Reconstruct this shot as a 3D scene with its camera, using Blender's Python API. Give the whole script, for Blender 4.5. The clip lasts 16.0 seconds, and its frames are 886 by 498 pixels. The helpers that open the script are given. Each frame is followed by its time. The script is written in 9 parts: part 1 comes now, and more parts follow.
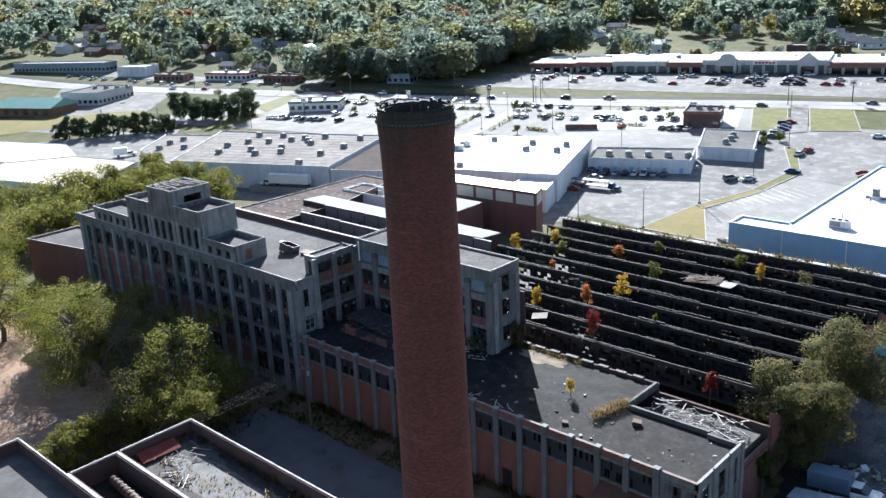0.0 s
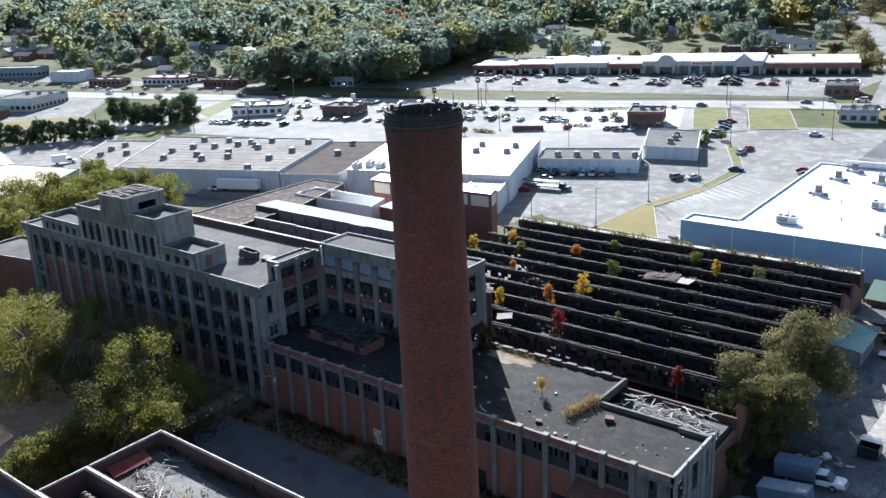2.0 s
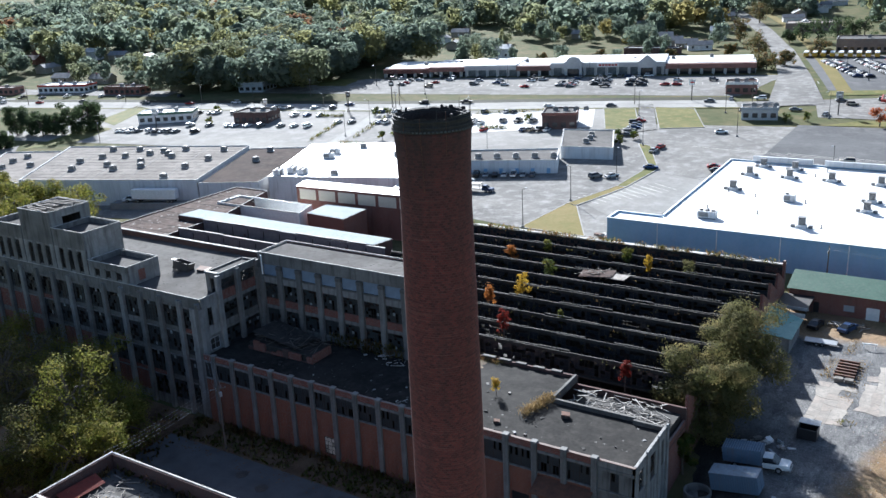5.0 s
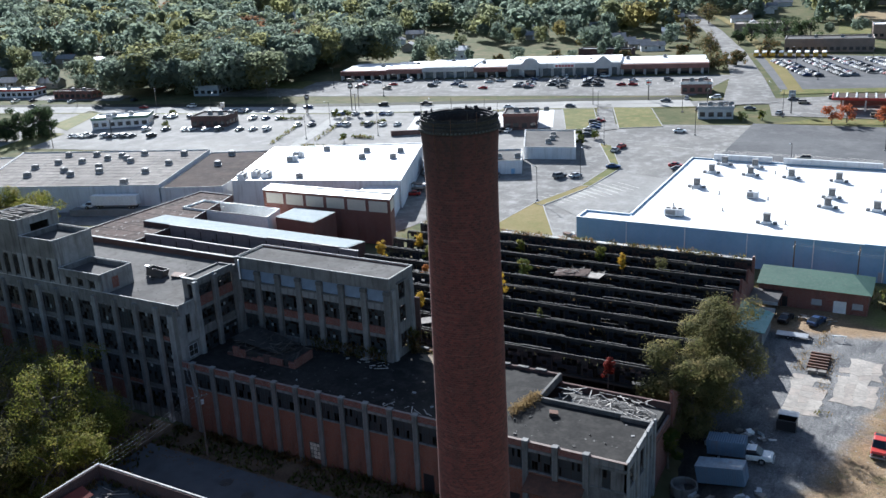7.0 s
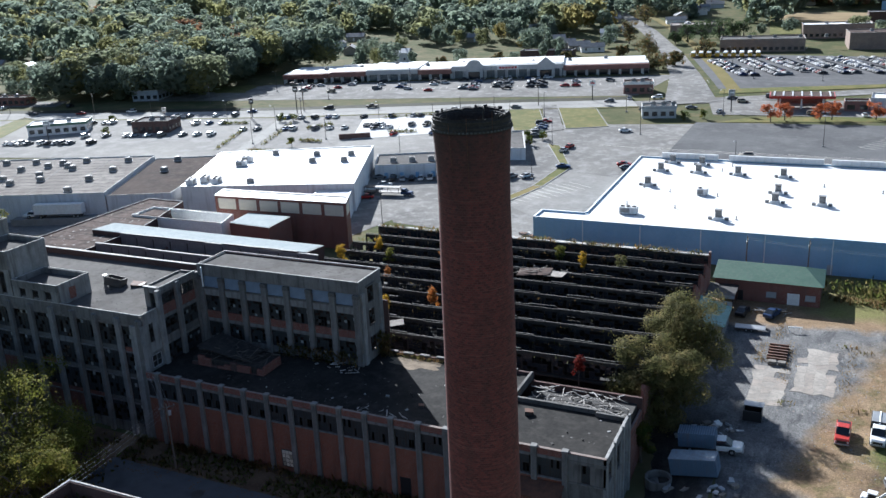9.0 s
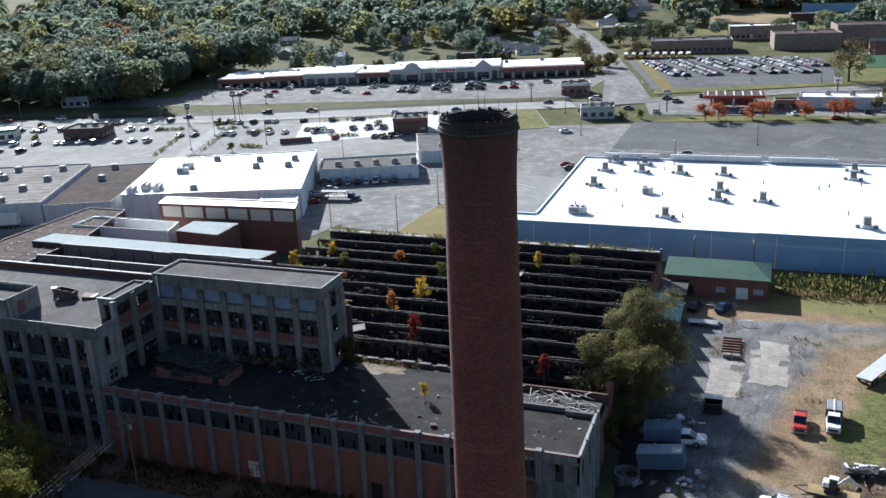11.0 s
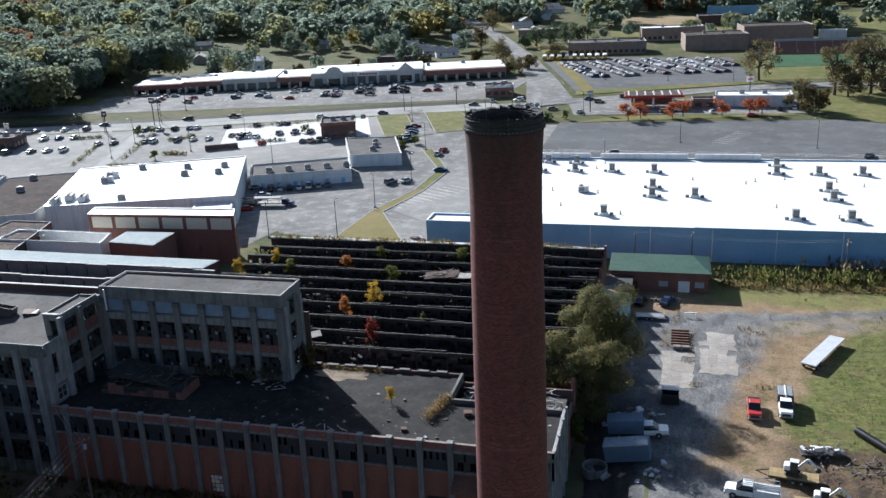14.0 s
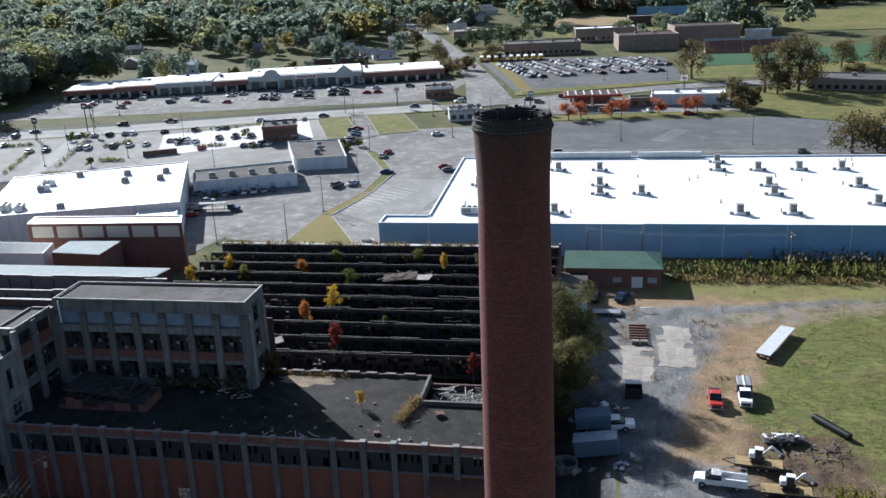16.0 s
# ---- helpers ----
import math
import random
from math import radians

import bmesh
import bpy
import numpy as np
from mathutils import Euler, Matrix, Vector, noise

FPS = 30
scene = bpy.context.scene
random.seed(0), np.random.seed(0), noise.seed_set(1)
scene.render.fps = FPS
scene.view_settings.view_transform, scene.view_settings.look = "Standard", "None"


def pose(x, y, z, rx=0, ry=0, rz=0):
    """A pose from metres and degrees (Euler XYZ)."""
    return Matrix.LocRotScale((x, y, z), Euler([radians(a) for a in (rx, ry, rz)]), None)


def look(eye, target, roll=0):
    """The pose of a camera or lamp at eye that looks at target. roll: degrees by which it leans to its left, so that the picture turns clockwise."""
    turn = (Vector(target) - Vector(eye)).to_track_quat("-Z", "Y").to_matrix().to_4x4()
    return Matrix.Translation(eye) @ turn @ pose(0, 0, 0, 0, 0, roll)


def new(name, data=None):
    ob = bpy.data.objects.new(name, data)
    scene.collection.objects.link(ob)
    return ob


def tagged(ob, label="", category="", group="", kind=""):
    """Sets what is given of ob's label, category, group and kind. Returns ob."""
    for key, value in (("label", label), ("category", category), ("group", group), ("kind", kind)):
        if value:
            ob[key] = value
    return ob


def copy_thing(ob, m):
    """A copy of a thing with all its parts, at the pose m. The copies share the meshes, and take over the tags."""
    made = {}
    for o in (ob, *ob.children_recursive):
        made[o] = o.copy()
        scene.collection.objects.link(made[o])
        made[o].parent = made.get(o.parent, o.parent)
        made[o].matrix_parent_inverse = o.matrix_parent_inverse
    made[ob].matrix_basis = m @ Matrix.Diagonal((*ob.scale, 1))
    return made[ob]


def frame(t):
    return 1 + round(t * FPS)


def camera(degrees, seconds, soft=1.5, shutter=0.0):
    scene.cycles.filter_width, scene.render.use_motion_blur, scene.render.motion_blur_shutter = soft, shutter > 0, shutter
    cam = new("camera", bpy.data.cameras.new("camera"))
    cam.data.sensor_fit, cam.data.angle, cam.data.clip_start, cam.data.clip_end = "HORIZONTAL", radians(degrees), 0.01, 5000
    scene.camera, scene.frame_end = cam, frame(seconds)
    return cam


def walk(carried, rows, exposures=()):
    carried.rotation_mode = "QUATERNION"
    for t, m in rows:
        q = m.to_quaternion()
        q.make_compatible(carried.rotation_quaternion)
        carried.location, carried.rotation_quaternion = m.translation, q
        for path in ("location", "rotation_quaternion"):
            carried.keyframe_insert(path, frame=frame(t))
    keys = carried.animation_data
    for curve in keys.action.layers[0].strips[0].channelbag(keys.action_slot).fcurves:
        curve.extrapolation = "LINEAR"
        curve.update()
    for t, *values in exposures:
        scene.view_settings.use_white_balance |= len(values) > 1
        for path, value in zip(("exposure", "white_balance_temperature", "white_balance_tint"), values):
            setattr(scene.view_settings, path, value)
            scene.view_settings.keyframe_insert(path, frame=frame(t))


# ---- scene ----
cam = camera(53.5, 16.0)
METRES, EYE, TILT, LEAN, TURN = 34.0, 64.6, 0.0, 0.0, 43.6
ROWS = [
    (0.0, 0.0, 0.0, 0.0, -0.93, -17.85, 2.87),
    (0.5, -0.0296, 0.0007, 0.0012, -2.12, -17.86, 2.87),
    (1.0, -0.0589, 0.0023, 0.0024, -3.17, -17.87, 2.83),
    (1.5, -0.0884, 0.0034, 0.0027, -4.09, -17.87, 2.82),
    (2.0, -0.1184, 0.005, 0.0055, -5.04, -17.89, 2.78),
    (2.5, -0.1481, 0.0082, 0.0063, -6.38, -17.93, 2.75),
    (3.0, -0.1785, 0.0121, 0.0078, -7.55, -17.94, 2.75),
    (3.5, -0.2083, 0.0175, 0.0089, -8.8, -17.96, 2.75),
    (4.0, -0.237, 0.0231, 0.0103, -9.84, -17.97, 2.73),
    (6.5, -0.3907, 0.0529, 0.0197, -13.86, -17.99, 2.69),
    (7.0, -0.4224, 0.0615, 0.0198, -14.77, -18.01, 2.69),
    (7.5, -0.4536, 0.0708, 0.0203, -15.71, -18.01, 2.7),
    (8.0, -0.483, 0.0806, 0.0199, -16.73, -18.0, 2.7),
    (8.5, -0.5126, 0.0912, 0.0184, -17.82, -18.0, 2.68),
    (9.0, -0.5412, 0.1024, 0.0196, -18.89, -18.03, 2.69),
    (11.5, -0.6857, 0.1661, 0.0245, -24.37, -18.05, 2.61),
    (12.0, -0.7127, 0.1805, 0.0244, -25.22, -18.05, 2.6),
    (12.5, -0.7398, 0.1958, 0.0244, -26.17, -18.05, 2.58),
    (13.0, -0.7678, 0.2117, 0.0243, -27.24, -18.07, 2.58),
    (13.5, -0.796, 0.2279, 0.0241, -28.2, -18.08, 2.58),
    (14.0, -0.8238, 0.2452, 0.023, -29.19, -18.08, 2.57),
    (14.5, -0.8529, 0.2619, 0.0244, -30.27, -18.1, 2.58),
    (15.0, -0.8794, 0.279, 0.0253, -31.39, -18.12, 2.57),
    (15.5, -0.9061, 0.2961, 0.0261, -32.48, -18.14, 2.59),
    (16.0, -0.9318, 0.3144, 0.0264, -33.68, -18.17, 2.59),
]
walk(cam, [(t, pose(0, 0, EYE, TILT, LEAN, TURN) @ pose(METRES * x, METRES * y, METRES * z, 90 + pitch, roll, yaw)) for t, x, y, z, yaw, pitch, roll in ROWS],
     exposures=[(0.0, 1.72, 5550, 9), (4.0, 1.55, 5550, 9), (9.0, 1.18, 5550, 9), (16.0, 1.03, 5600, 9)])

# ---- world and sun ----
SUN_EL, SUN_AZ = 27.5, 44.0       # elevation; degrees from +y towards -x
world = bpy.data.worlds.new("world")
scene.world = world
world.use_nodes = True
sky = world.node_tree.nodes.new("ShaderNodeTexSky")
sky.sky_type, sky.sun_disc = "NISHITA", False
sky.sun_elevation, sky.sun_rotation = radians(SUN_EL), radians(-SUN_AZ)
sky.air_density, sky.dust_density, sky.ozone_density = 1.0, 1.5, 1.0
world.node_tree.nodes["Background"].inputs["Strength"].default_value = 0.047
world.node_tree.links.new(sky.outputs[0], world.node_tree.nodes["Background"].inputs[0])
sun = new("sun", bpy.data.lights.new("sun", "SUN"))
sun.data.energy, sun.data.angle, sun.data.color = 5.0, radians(0.55), (1.0, 0.95, 0.87)
d = Vector((-math.sin(radians(SUN_AZ)) * math.cos(radians(SUN_EL)), math.cos(radians(SUN_AZ)) * math.cos(radians(SUN_EL)), math.sin(radians(SUN_EL))))
sun.matrix_world = look(d * 300, (0, 0, 0))

# ---- materials ----
MATS = {}


def lin(c):
    return tuple(c) + (1.0,)


def node_mat(name):
    m = bpy.data.materials.new(name)
    m.use_nodes = True
    nt = m.node_tree
    return m, nt, nt.nodes["Principled BSDF"]


def add(nt, kind, **inputs):
    n = nt.nodes.new(kind)
    for k, v in inputs.items():
        n.inputs[k.replace("_", " ")].default_value = v
    return n


def mixed(nt, fac, a, b, mode="MIX"):
    n = nt.nodes.new("ShaderNodeMix")
    n.data_type, n.blend_type = "RGBA", mode
    for sock, v in ((n.inputs[0], fac), (n.inputs[6], a), (n.inputs[7], b)):
        if isinstance(v, (int, float)):
            sock.default_value = v
        elif isinstance(v, tuple):
            sock.default_value = lin(v[:3])
        else:
            nt.links.new(v, sock)
    return n.outputs[2]


def ramp(nt, src, stops):
    n = nt.nodes.new("ShaderNodeValToRGB")
    el = n.color_ramp.elements
    while len(el) < len(stops):
        el.new(0.5)
    for e, (p, v) in zip(el, stops):
        e.position, e.color = p, (v, v, v, 1) if isinstance(v, (int, float)) else lin(v)
    nt.links.new(src, n.inputs[0])
    return n.outputs[0]


def noise_of(nt, vec, scale, detail=4.0, rough=0.55, out=0):
    n = add(nt, "ShaderNodeTexNoise", Scale=scale, Detail=detail, Roughness=rough)
    nt.links.new(vec, n.inputs["Vector"])
    return n.outputs[out]


def coords(nt, kind="Object"):
    return nt.nodes.new("ShaderNodeTexCoord").outputs[kind]


def stretch(nt, vec, sx, sy, sz):
    n = nt.nodes.new("ShaderNodeMapping")
    n.inputs["Scale"].default_value = (sx, sy, sz)
    nt.links.new(vec, n.inputs["Vector"])
    return n.outputs[0]


def bump_to(nt, bs, src, strength, dist):
    n = add(nt, "ShaderNodeBump", Strength=strength, Distance=dist)
    nt.links.new(src, n.inputs["Height"])
    nt.links.new(n.outputs[0], bs.inputs["Normal"])


def surface(name, a, b, rough=0.85, big=0.12, fine=3.0, bump=0.3, metal=0.0, stain=None, amount=0.5, streak=False, tint=0.0, grain=0.35, spec=0.5):
    """A weathered surface: two colours in large patches, fine grain, stains, relief."""
    m, nt, bs = node_mat(name)
    vec = coords(nt)
    patch = ramp(nt, noise_of(nt, vec, big, 5, 0.6), [(0.38, 0.0), (0.62, 1.0)])
    col = mixed(nt, patch, a, b)
    g = noise_of(nt, vec, fine, 6, 0.7)
    col = mixed(nt, grain, col, ramp(nt, g, [(0.25, 0.35), (0.75, 1.0)]), "MULTIPLY")
    if stain:
        sv = stretch(nt, vec, 1.3, 1.3, 0.12) if streak else vec
        s = ramp(nt, noise_of(nt, sv, big * 5 if not streak else 0.9, 6, 0.68), [(0.48, 0.0), (0.70, amount)])
        col = mixed(nt, s, col, stain)
    if tint:
        info = nt.nodes.new("ShaderNodeObjectInfo")
        hsv = nt.nodes.new("ShaderNodeHueSaturation")
        r = nt.nodes.new("ShaderNodeMapRange")
        r.inputs[3].default_value, r.inputs[4].default_value = 1.0 - tint, 1.0 + tint
        nt.links.new(info.outputs["Random"], r.inputs[0])
        nt.links.new(r.outputs[0], hsv.inputs["Value"])
        nt.links.new(col, hsv.inputs["Color"])
        col = hsv.outputs[0]
    nt.links.new(col, bs.inputs["Base Color"])
    bs.inputs["Metallic"].default_value = metal
    bs.inputs["Specular IOR Level"].default_value = spec
    nt.links.new(ramp(nt, g, [(0.2, min(1.0, rough + 0.1)), (0.8, max(0.05, rough - 0.12))]), bs.inputs["Roughness"])
    if bump:
        bump_to(nt, bs, g, bump, 0.05)
    MATS[name] = m
    return m


def plain(name, c, rough=0.5, metal=0.0, vary=0.12, spec=0.5):
    m, nt, bs = node_mat(name)
    n = noise_of(nt, coords(nt), 1.7, 5, 0.65)
    col = mixed(nt, ramp(nt, n, [(0.3, 0.0), (0.7, 1.0)]), tuple(v * (1 - vary) for v in c), tuple(min(1, v * (1 + vary)) for v in c))
    nt.links.new(col, bs.inputs["Base Color"])
    bs.inputs["Roughness"].default_value, bs.inputs["Metallic"].default_value = rough, metal
    bs.inputs["Specular IOR Level"].default_value = spec
    MATS[name] = m
    return m


def bricks(name, a, b, mortar, round_wall=0.0, stain=(0.03, 0.028, 0.026), amount=0.6, top=None, row=0.078, width=0.23, pale=None, joint=0.008):
    """Brickwork in courses, on upright walls along x and y, or round a shaft of the given radius."""
    m, nt, bs = node_mat(name)
    vec = coords(nt)
    sep = nt.nodes.new("ShaderNodeSeparateXYZ")
    nt.links.new(vec, sep.inputs[0])
    comb = nt.nodes.new("ShaderNodeCombineXYZ")
    u = nt.nodes.new("ShaderNodeMath")
    if round_wall:
        u.operation = "ARCTAN2"
        nt.links.new(sep.outputs[1], u.inputs[0])
        nt.links.new(sep.outputs[0], u.inputs[1])
        k = nt.nodes.new("ShaderNodeMath")
        k.operation = "MULTIPLY"
        nt.links.new(u.outputs[0], k.inputs[0])
        k.inputs[1].default_value = round_wall
        u = k
    else:
        nt.links.new(sep.outputs[0], u.inputs[0])
        nt.links.new(sep.outputs[1], u.inputs[1])
    nt.links.new(u.outputs[0], comb.inputs[0])
    nt.links.new(sep.outputs[2], comb.inputs[1])
    tex = nt.nodes.new("ShaderNodeTexBrick")
    tex.inputs["Scale"].default_value = 1.0
    tex.inputs["Brick Width"].default_value, tex.inputs["Row Height"].default_value = width, row
    tex.inputs["Mortar Size"].default_value, tex.inputs["Mortar Smooth"].default_value, tex.inputs["Bias"].default_value = joint, 0.3, -0.1
    tex.inputs["Color1"].default_value, tex.inputs["Color2"].default_value, tex.inputs["Mortar"].default_value = lin(a), lin(b), lin(mortar)
    nt.links.new(comb.outputs[0], tex.inputs["Vector"])
    col = tex.outputs["Color"]
    big = noise_of(nt, vec, 0.16, 6, 0.65)
    col = mixed(nt, 0.55, col, ramp(nt, big, [(0.3, 0.45), (0.7, 1.0)]), "MULTIPLY")
    band = noise_of(nt, stretch(nt, comb.outputs[0], 0.10, 11.0, 1.0), 1.0, 4, 0.65)
    if pale:
        where = ramp(nt, noise_of(nt, vec, 0.6, 4, 0.6), [(0.46, 0.0), (0.62, 1.0)])
        lines = ramp(nt, band, [(0.52, 0.0), (0.62, 0.38)])
        col = mixed(nt, mixed(nt, 1.0, where, lines, "MULTIPLY"), col, pale)
        col = mixed(nt, 0.14, col, ramp(nt, band, [(0.35, 0.45), (0.55, 1.0)]), "MULTIPLY")
        col = mixed(nt, 0.4, col, ramp(nt, noise_of(nt, stretch(nt, vec, 1.0, 1.0, 2.2), 3.0, 5, 0.7), [(0.3, 0.45), (0.62, 1.0)]), "MULTIPLY")
    s = ramp(nt, noise_of(nt, stretch(nt, vec, 1.0, 1.0, 0.15), 0.8, 6, 0.7), [(0.5, 0.0), (0.74, amount)])
    col = mixed(nt, s, col, stain)
    if top:
        r = nt.nodes.new("ShaderNodeMapRange")
        r.inputs[1].default_value, r.inputs[2].default_value = top
        nt.links.new(sep.outputs[2], r.inputs[0])
        w = nt.nodes.new("ShaderNodeMath")
        w.operation, w.use_clamp = "MULTIPLY", True
        nt.links.new(r.outputs[0], w.inputs[0])
        nt.links.new(ramp(nt, noise_of(nt, stretch(nt, vec, 1.2, 1.2, 0.35), 0.7, 6, 0.7), [(0.3, 0.55), (0.6, 1.0)]), w.inputs[1])
        col = mixed(nt, w.outputs[0], col, (0.026, 0.023, 0.022))
    nt.links.new(col, bs.inputs["Base Color"])
    bs.inputs["Roughness"].default_value = 0.9
    bump_to(nt, bs, tex.outputs["Fac"], -0.9, 0.03)
    MATS[name] = m
    return m


def leaves(name, dark, light, other=None, share=0.3, patch=0.0):
    """Foliage: clump by clump from dark to light, with some of another colour; patch: each tree of a wood has its own tone."""
    m, nt, bs = node_mat(name)
    geo = nt.nodes.new("ShaderNodeNewGeometry")
    vec = coords(nt)
    clump = ramp(nt, noise_of(nt, vec, 0.45, 4, 0.6), [(0.32, 0.0), (0.68, 1.0)])
    col = mixed(nt, mixed(nt, 0.35, clump, geo.outputs["Random Per Island"]), dark, light)
    if patch:
        at = nt.nodes.new("ShaderNodeAttribute")
        at.attribute_name = "tone"
        tone = at.outputs["Fac"]
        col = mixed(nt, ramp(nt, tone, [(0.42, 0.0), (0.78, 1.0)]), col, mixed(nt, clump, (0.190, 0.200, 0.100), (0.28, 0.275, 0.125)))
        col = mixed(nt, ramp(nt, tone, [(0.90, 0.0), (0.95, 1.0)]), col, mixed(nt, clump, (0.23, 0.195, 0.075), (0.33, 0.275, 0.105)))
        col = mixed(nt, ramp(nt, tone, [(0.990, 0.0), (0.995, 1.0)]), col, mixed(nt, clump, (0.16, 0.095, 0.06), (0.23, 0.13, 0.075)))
    if other:
        n = noise_of(nt, vec, 0.5, 3, 0.5)
        col = mixed(nt, ramp(nt, n, [(0.62 - share * 0.4, 0.0), (0.72 - share * 0.3, 1.0)]), col, other)
    nt.links.new(col, bs.inputs["Base Color"])
    bs.inputs["Roughness"].default_value, bs.inputs["Specular IOR Level"].default_value = 0.8, 0.04 if patch else 0.12
    tr = nt.nodes.new("ShaderNodeBsdfTranslucent")
    nt.links.new(col, tr.inputs[0])
    mx = nt.nodes.new("ShaderNodeMixShader")
    mx.inputs[0].default_value = 0.70 if patch else 0.52
    nt.links.new(bs.outputs[0], mx.inputs[1])
    nt.links.new(tr.outputs[0], mx.inputs[2])
    nt.links.new(mx.outputs[0], nt.nodes["Material Output"].inputs[0])
    MATS[name] = m
    return m


def glass(name, c, rough=0.08, glint_share=0.0):
    m, nt, bs = node_mat(name)
    nt.links.new(mixed(nt, noise_of(nt, coords(nt), 0.9, 4, 0.6), tuple(v * 0.6 for v in c), tuple(min(1, v * 1.4) for v in c)), bs.inputs["Base Color"])
    # some panes get a pale base colour that stands in for sky reflections
    if glint_share:
        geo = nt.nodes.new("ShaderNodeNewGeometry")
        pale = ramp(nt, geo.outputs["Random Per Island"], [(1.0 - glint_share, 0.0), (1.0 - glint_share + 0.01, 1.0)])
        nt.links.new(mixed(nt, pale, bs.inputs["Base Color"].links[0].from_socket, (0.27, 0.30, 0.30)), bs.inputs["Base Color"])
    bs.inputs["Roughness"].default_value = rough
    bs.inputs["Specular IOR Level"].default_value = 0.6
    MATS[name] = m
    return m


bricks("chimney_brick", (0.225, 0.052, 0.045), (0.092, 0.025, 0.024), (0.175, 0.076, 0.066), round_wall=2.25, top=(48.5, 59.5), pale=(0.29, 0.125, 0.108), amount=0.4, row=0.145, width=0.25, joint=0.016)
bricks("orange_brick", (0.28, 0.098, 0.056), (0.215, 0.070, 0.042), (0.24, 0.17, 0.135), amount=0.5)
bricks("red_brick", (0.25, 0.085, 0.060), (0.18, 0.058, 0.042), (0.28, 0.22, 0.19), amount=0.55)
bricks("dark_brick", (0.12, 0.060, 0.050), (0.085, 0.042, 0.036), (0.13, 0.11, 0.10), amount=0.5)
surface("concrete", (0.238, 0.233, 0.222), (0.150, 0.146, 0.138), big=0.3, fine=2.5, stain=(0.045, 0.042, 0.038), amount=0.85, streak=True, tint=0.12)
surface("pale_concrete", (0.335, 0.332, 0.322), (0.215, 0.213, 0.207), big=0.35, fine=3.0, stain=(0.08, 0.072, 0.063), amount=0.8, streak=True, tint=0.10)
surface("coping", (0.60, 0.585, 0.55), (0.40, 0.385, 0.355), big=0.5, fine=4.0, stain=(0.09, 0.08, 0.07), amount=0.7)
surface("tar_roof", (0.020, 0.0192, 0.0185), (0.038, 0.036, 0.034), big=0.10, fine=1.6, stain=(0.065, 0.060, 0.054), amount=0.5, bump=0.25, spec=0.08)
surface("gravel_roof", (0.162, 0.155, 0.147), (0.105, 0.100, 0.096), big=0.09, fine=1.4, stain=(0.075, 0.068, 0.062), amount=0.75, bump=0.3, spec=0.06, rough=0.95)
surface("felt_roof", (0.29, 0.265, 0.24), (0.205, 0.185, 0.168), big=0.07, fine=1.2, stain=(0.085, 0.075, 0.066), amount=0.7, bump=0.2, spec=0.05, rough=0.95)
surface("ridge", (0.150, 0.143, 0.132), (0.09, 0.085, 0.08), big=0.5, fine=4.0, stain=(0.035, 0.03, 0.027), amount=0.85)
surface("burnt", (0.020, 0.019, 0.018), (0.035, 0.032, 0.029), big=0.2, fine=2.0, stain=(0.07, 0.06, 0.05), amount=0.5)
surface("rotten_wood", (0.30, 0.27, 0.235), (0.18, 0.155, 0.13), big=0.5, fine=5.0, stain=(0.06, 0.05, 0.04), amount=0.6, tint=0.3)
surface("rust", (0.17, 0.075, 0.042), (0.10, 0.045, 0.028), big=0.5, fine=5.0, stain=(0.035, 0.025, 0.02), amount=0.6, rough=0.8, tint=0.15)
surface("white_roof", (0.80, 0.80, 0.79), (0.74, 0.74, 0.73), big=0.04, fine=0.7, stain=(0.60, 0.59, 0.57), amount=0.35, bump=0.05, grain=0.1, rough=0.6)
surface("white_wall", (0.74, 0.74, 0.74), (0.66, 0.66, 0.66), big=0.15, fine=1.5, stain=(0.34, 0.32, 0.30), amount=0.5, streak=True, bump=0.08, grain=0.15)
surface("blue_wall", (0.30, 0.475, 0.665), (0.25, 0.42, 0.605), big=0.2, fine=1.5, stain=(0.30, 0.42, 0.55), amount=0.5, streak=True, bump=0.1, grain=0.2)
surface("pale_blue_metal", (0.36, 0.40, 0.40), (0.31, 0.35, 0.355), big=0.3, fine=2.0, stain=(0.17, 0.20, 0.20), amount=0.5, rough=0.85, spec=0.06, bump=0.05, grain=0.15)
surface("green_roof", (0.10, 0.19, 0.13), (0.075, 0.155, 0.105), big=0.3, fine=2.5, stain=(0.16, 0.20, 0.16), amount=0.5, rough=0.55)
surface("teal_roof", (0.20, 0.40, 0.34), (0.16, 0.34, 0.29), big=0.2, fine=1.5, stain=(0.30, 0.42, 0.38), amount=0.4, rough=0.5, bump=0.1)
surface("dark_felt", (0.082, 0.062, 0.055), (0.052, 0.042, 0.039), big=0.13, fine=1.5, stain=(0.11, 0.095, 0.085), amount=0.5, spec=0.03, rough=0.95)
surface("brown_roof", (0.125, 0.092, 0.080), (0.072, 0.056, 0.051), big=0.13, fine=1.5, stain=(0.19, 0.16, 0.14), amount=0.6, spec=0.04, rough=0.95)
surface("asphalt", (0.060, 0.061, 0.064), (0.085, 0.085, 0.086), big=0.05, fine=1.2, stain=(0.14, 0.135, 0.13), amount=0.5, bump=0.2, rough=0.9, spec=0.1)
surface("worn_asphalt", (0.262, 0.250, 0.232), (0.190, 0.182, 0.171), big=0.05, fine=1.1, stain=(0.37, 0.36, 0.345), amount=0.75, bump=0.15, rough=0.95, spec=0.05, grain=0.45)
surface("street_asphalt", (0.115, 0.118, 0.125), (0.150, 0.152, 0.157), big=0.06, fine=1.2, stain=(0.055, 0.055, 0.057), amount=0.6, bump=0.2, rough=0.9, spec=0.1)
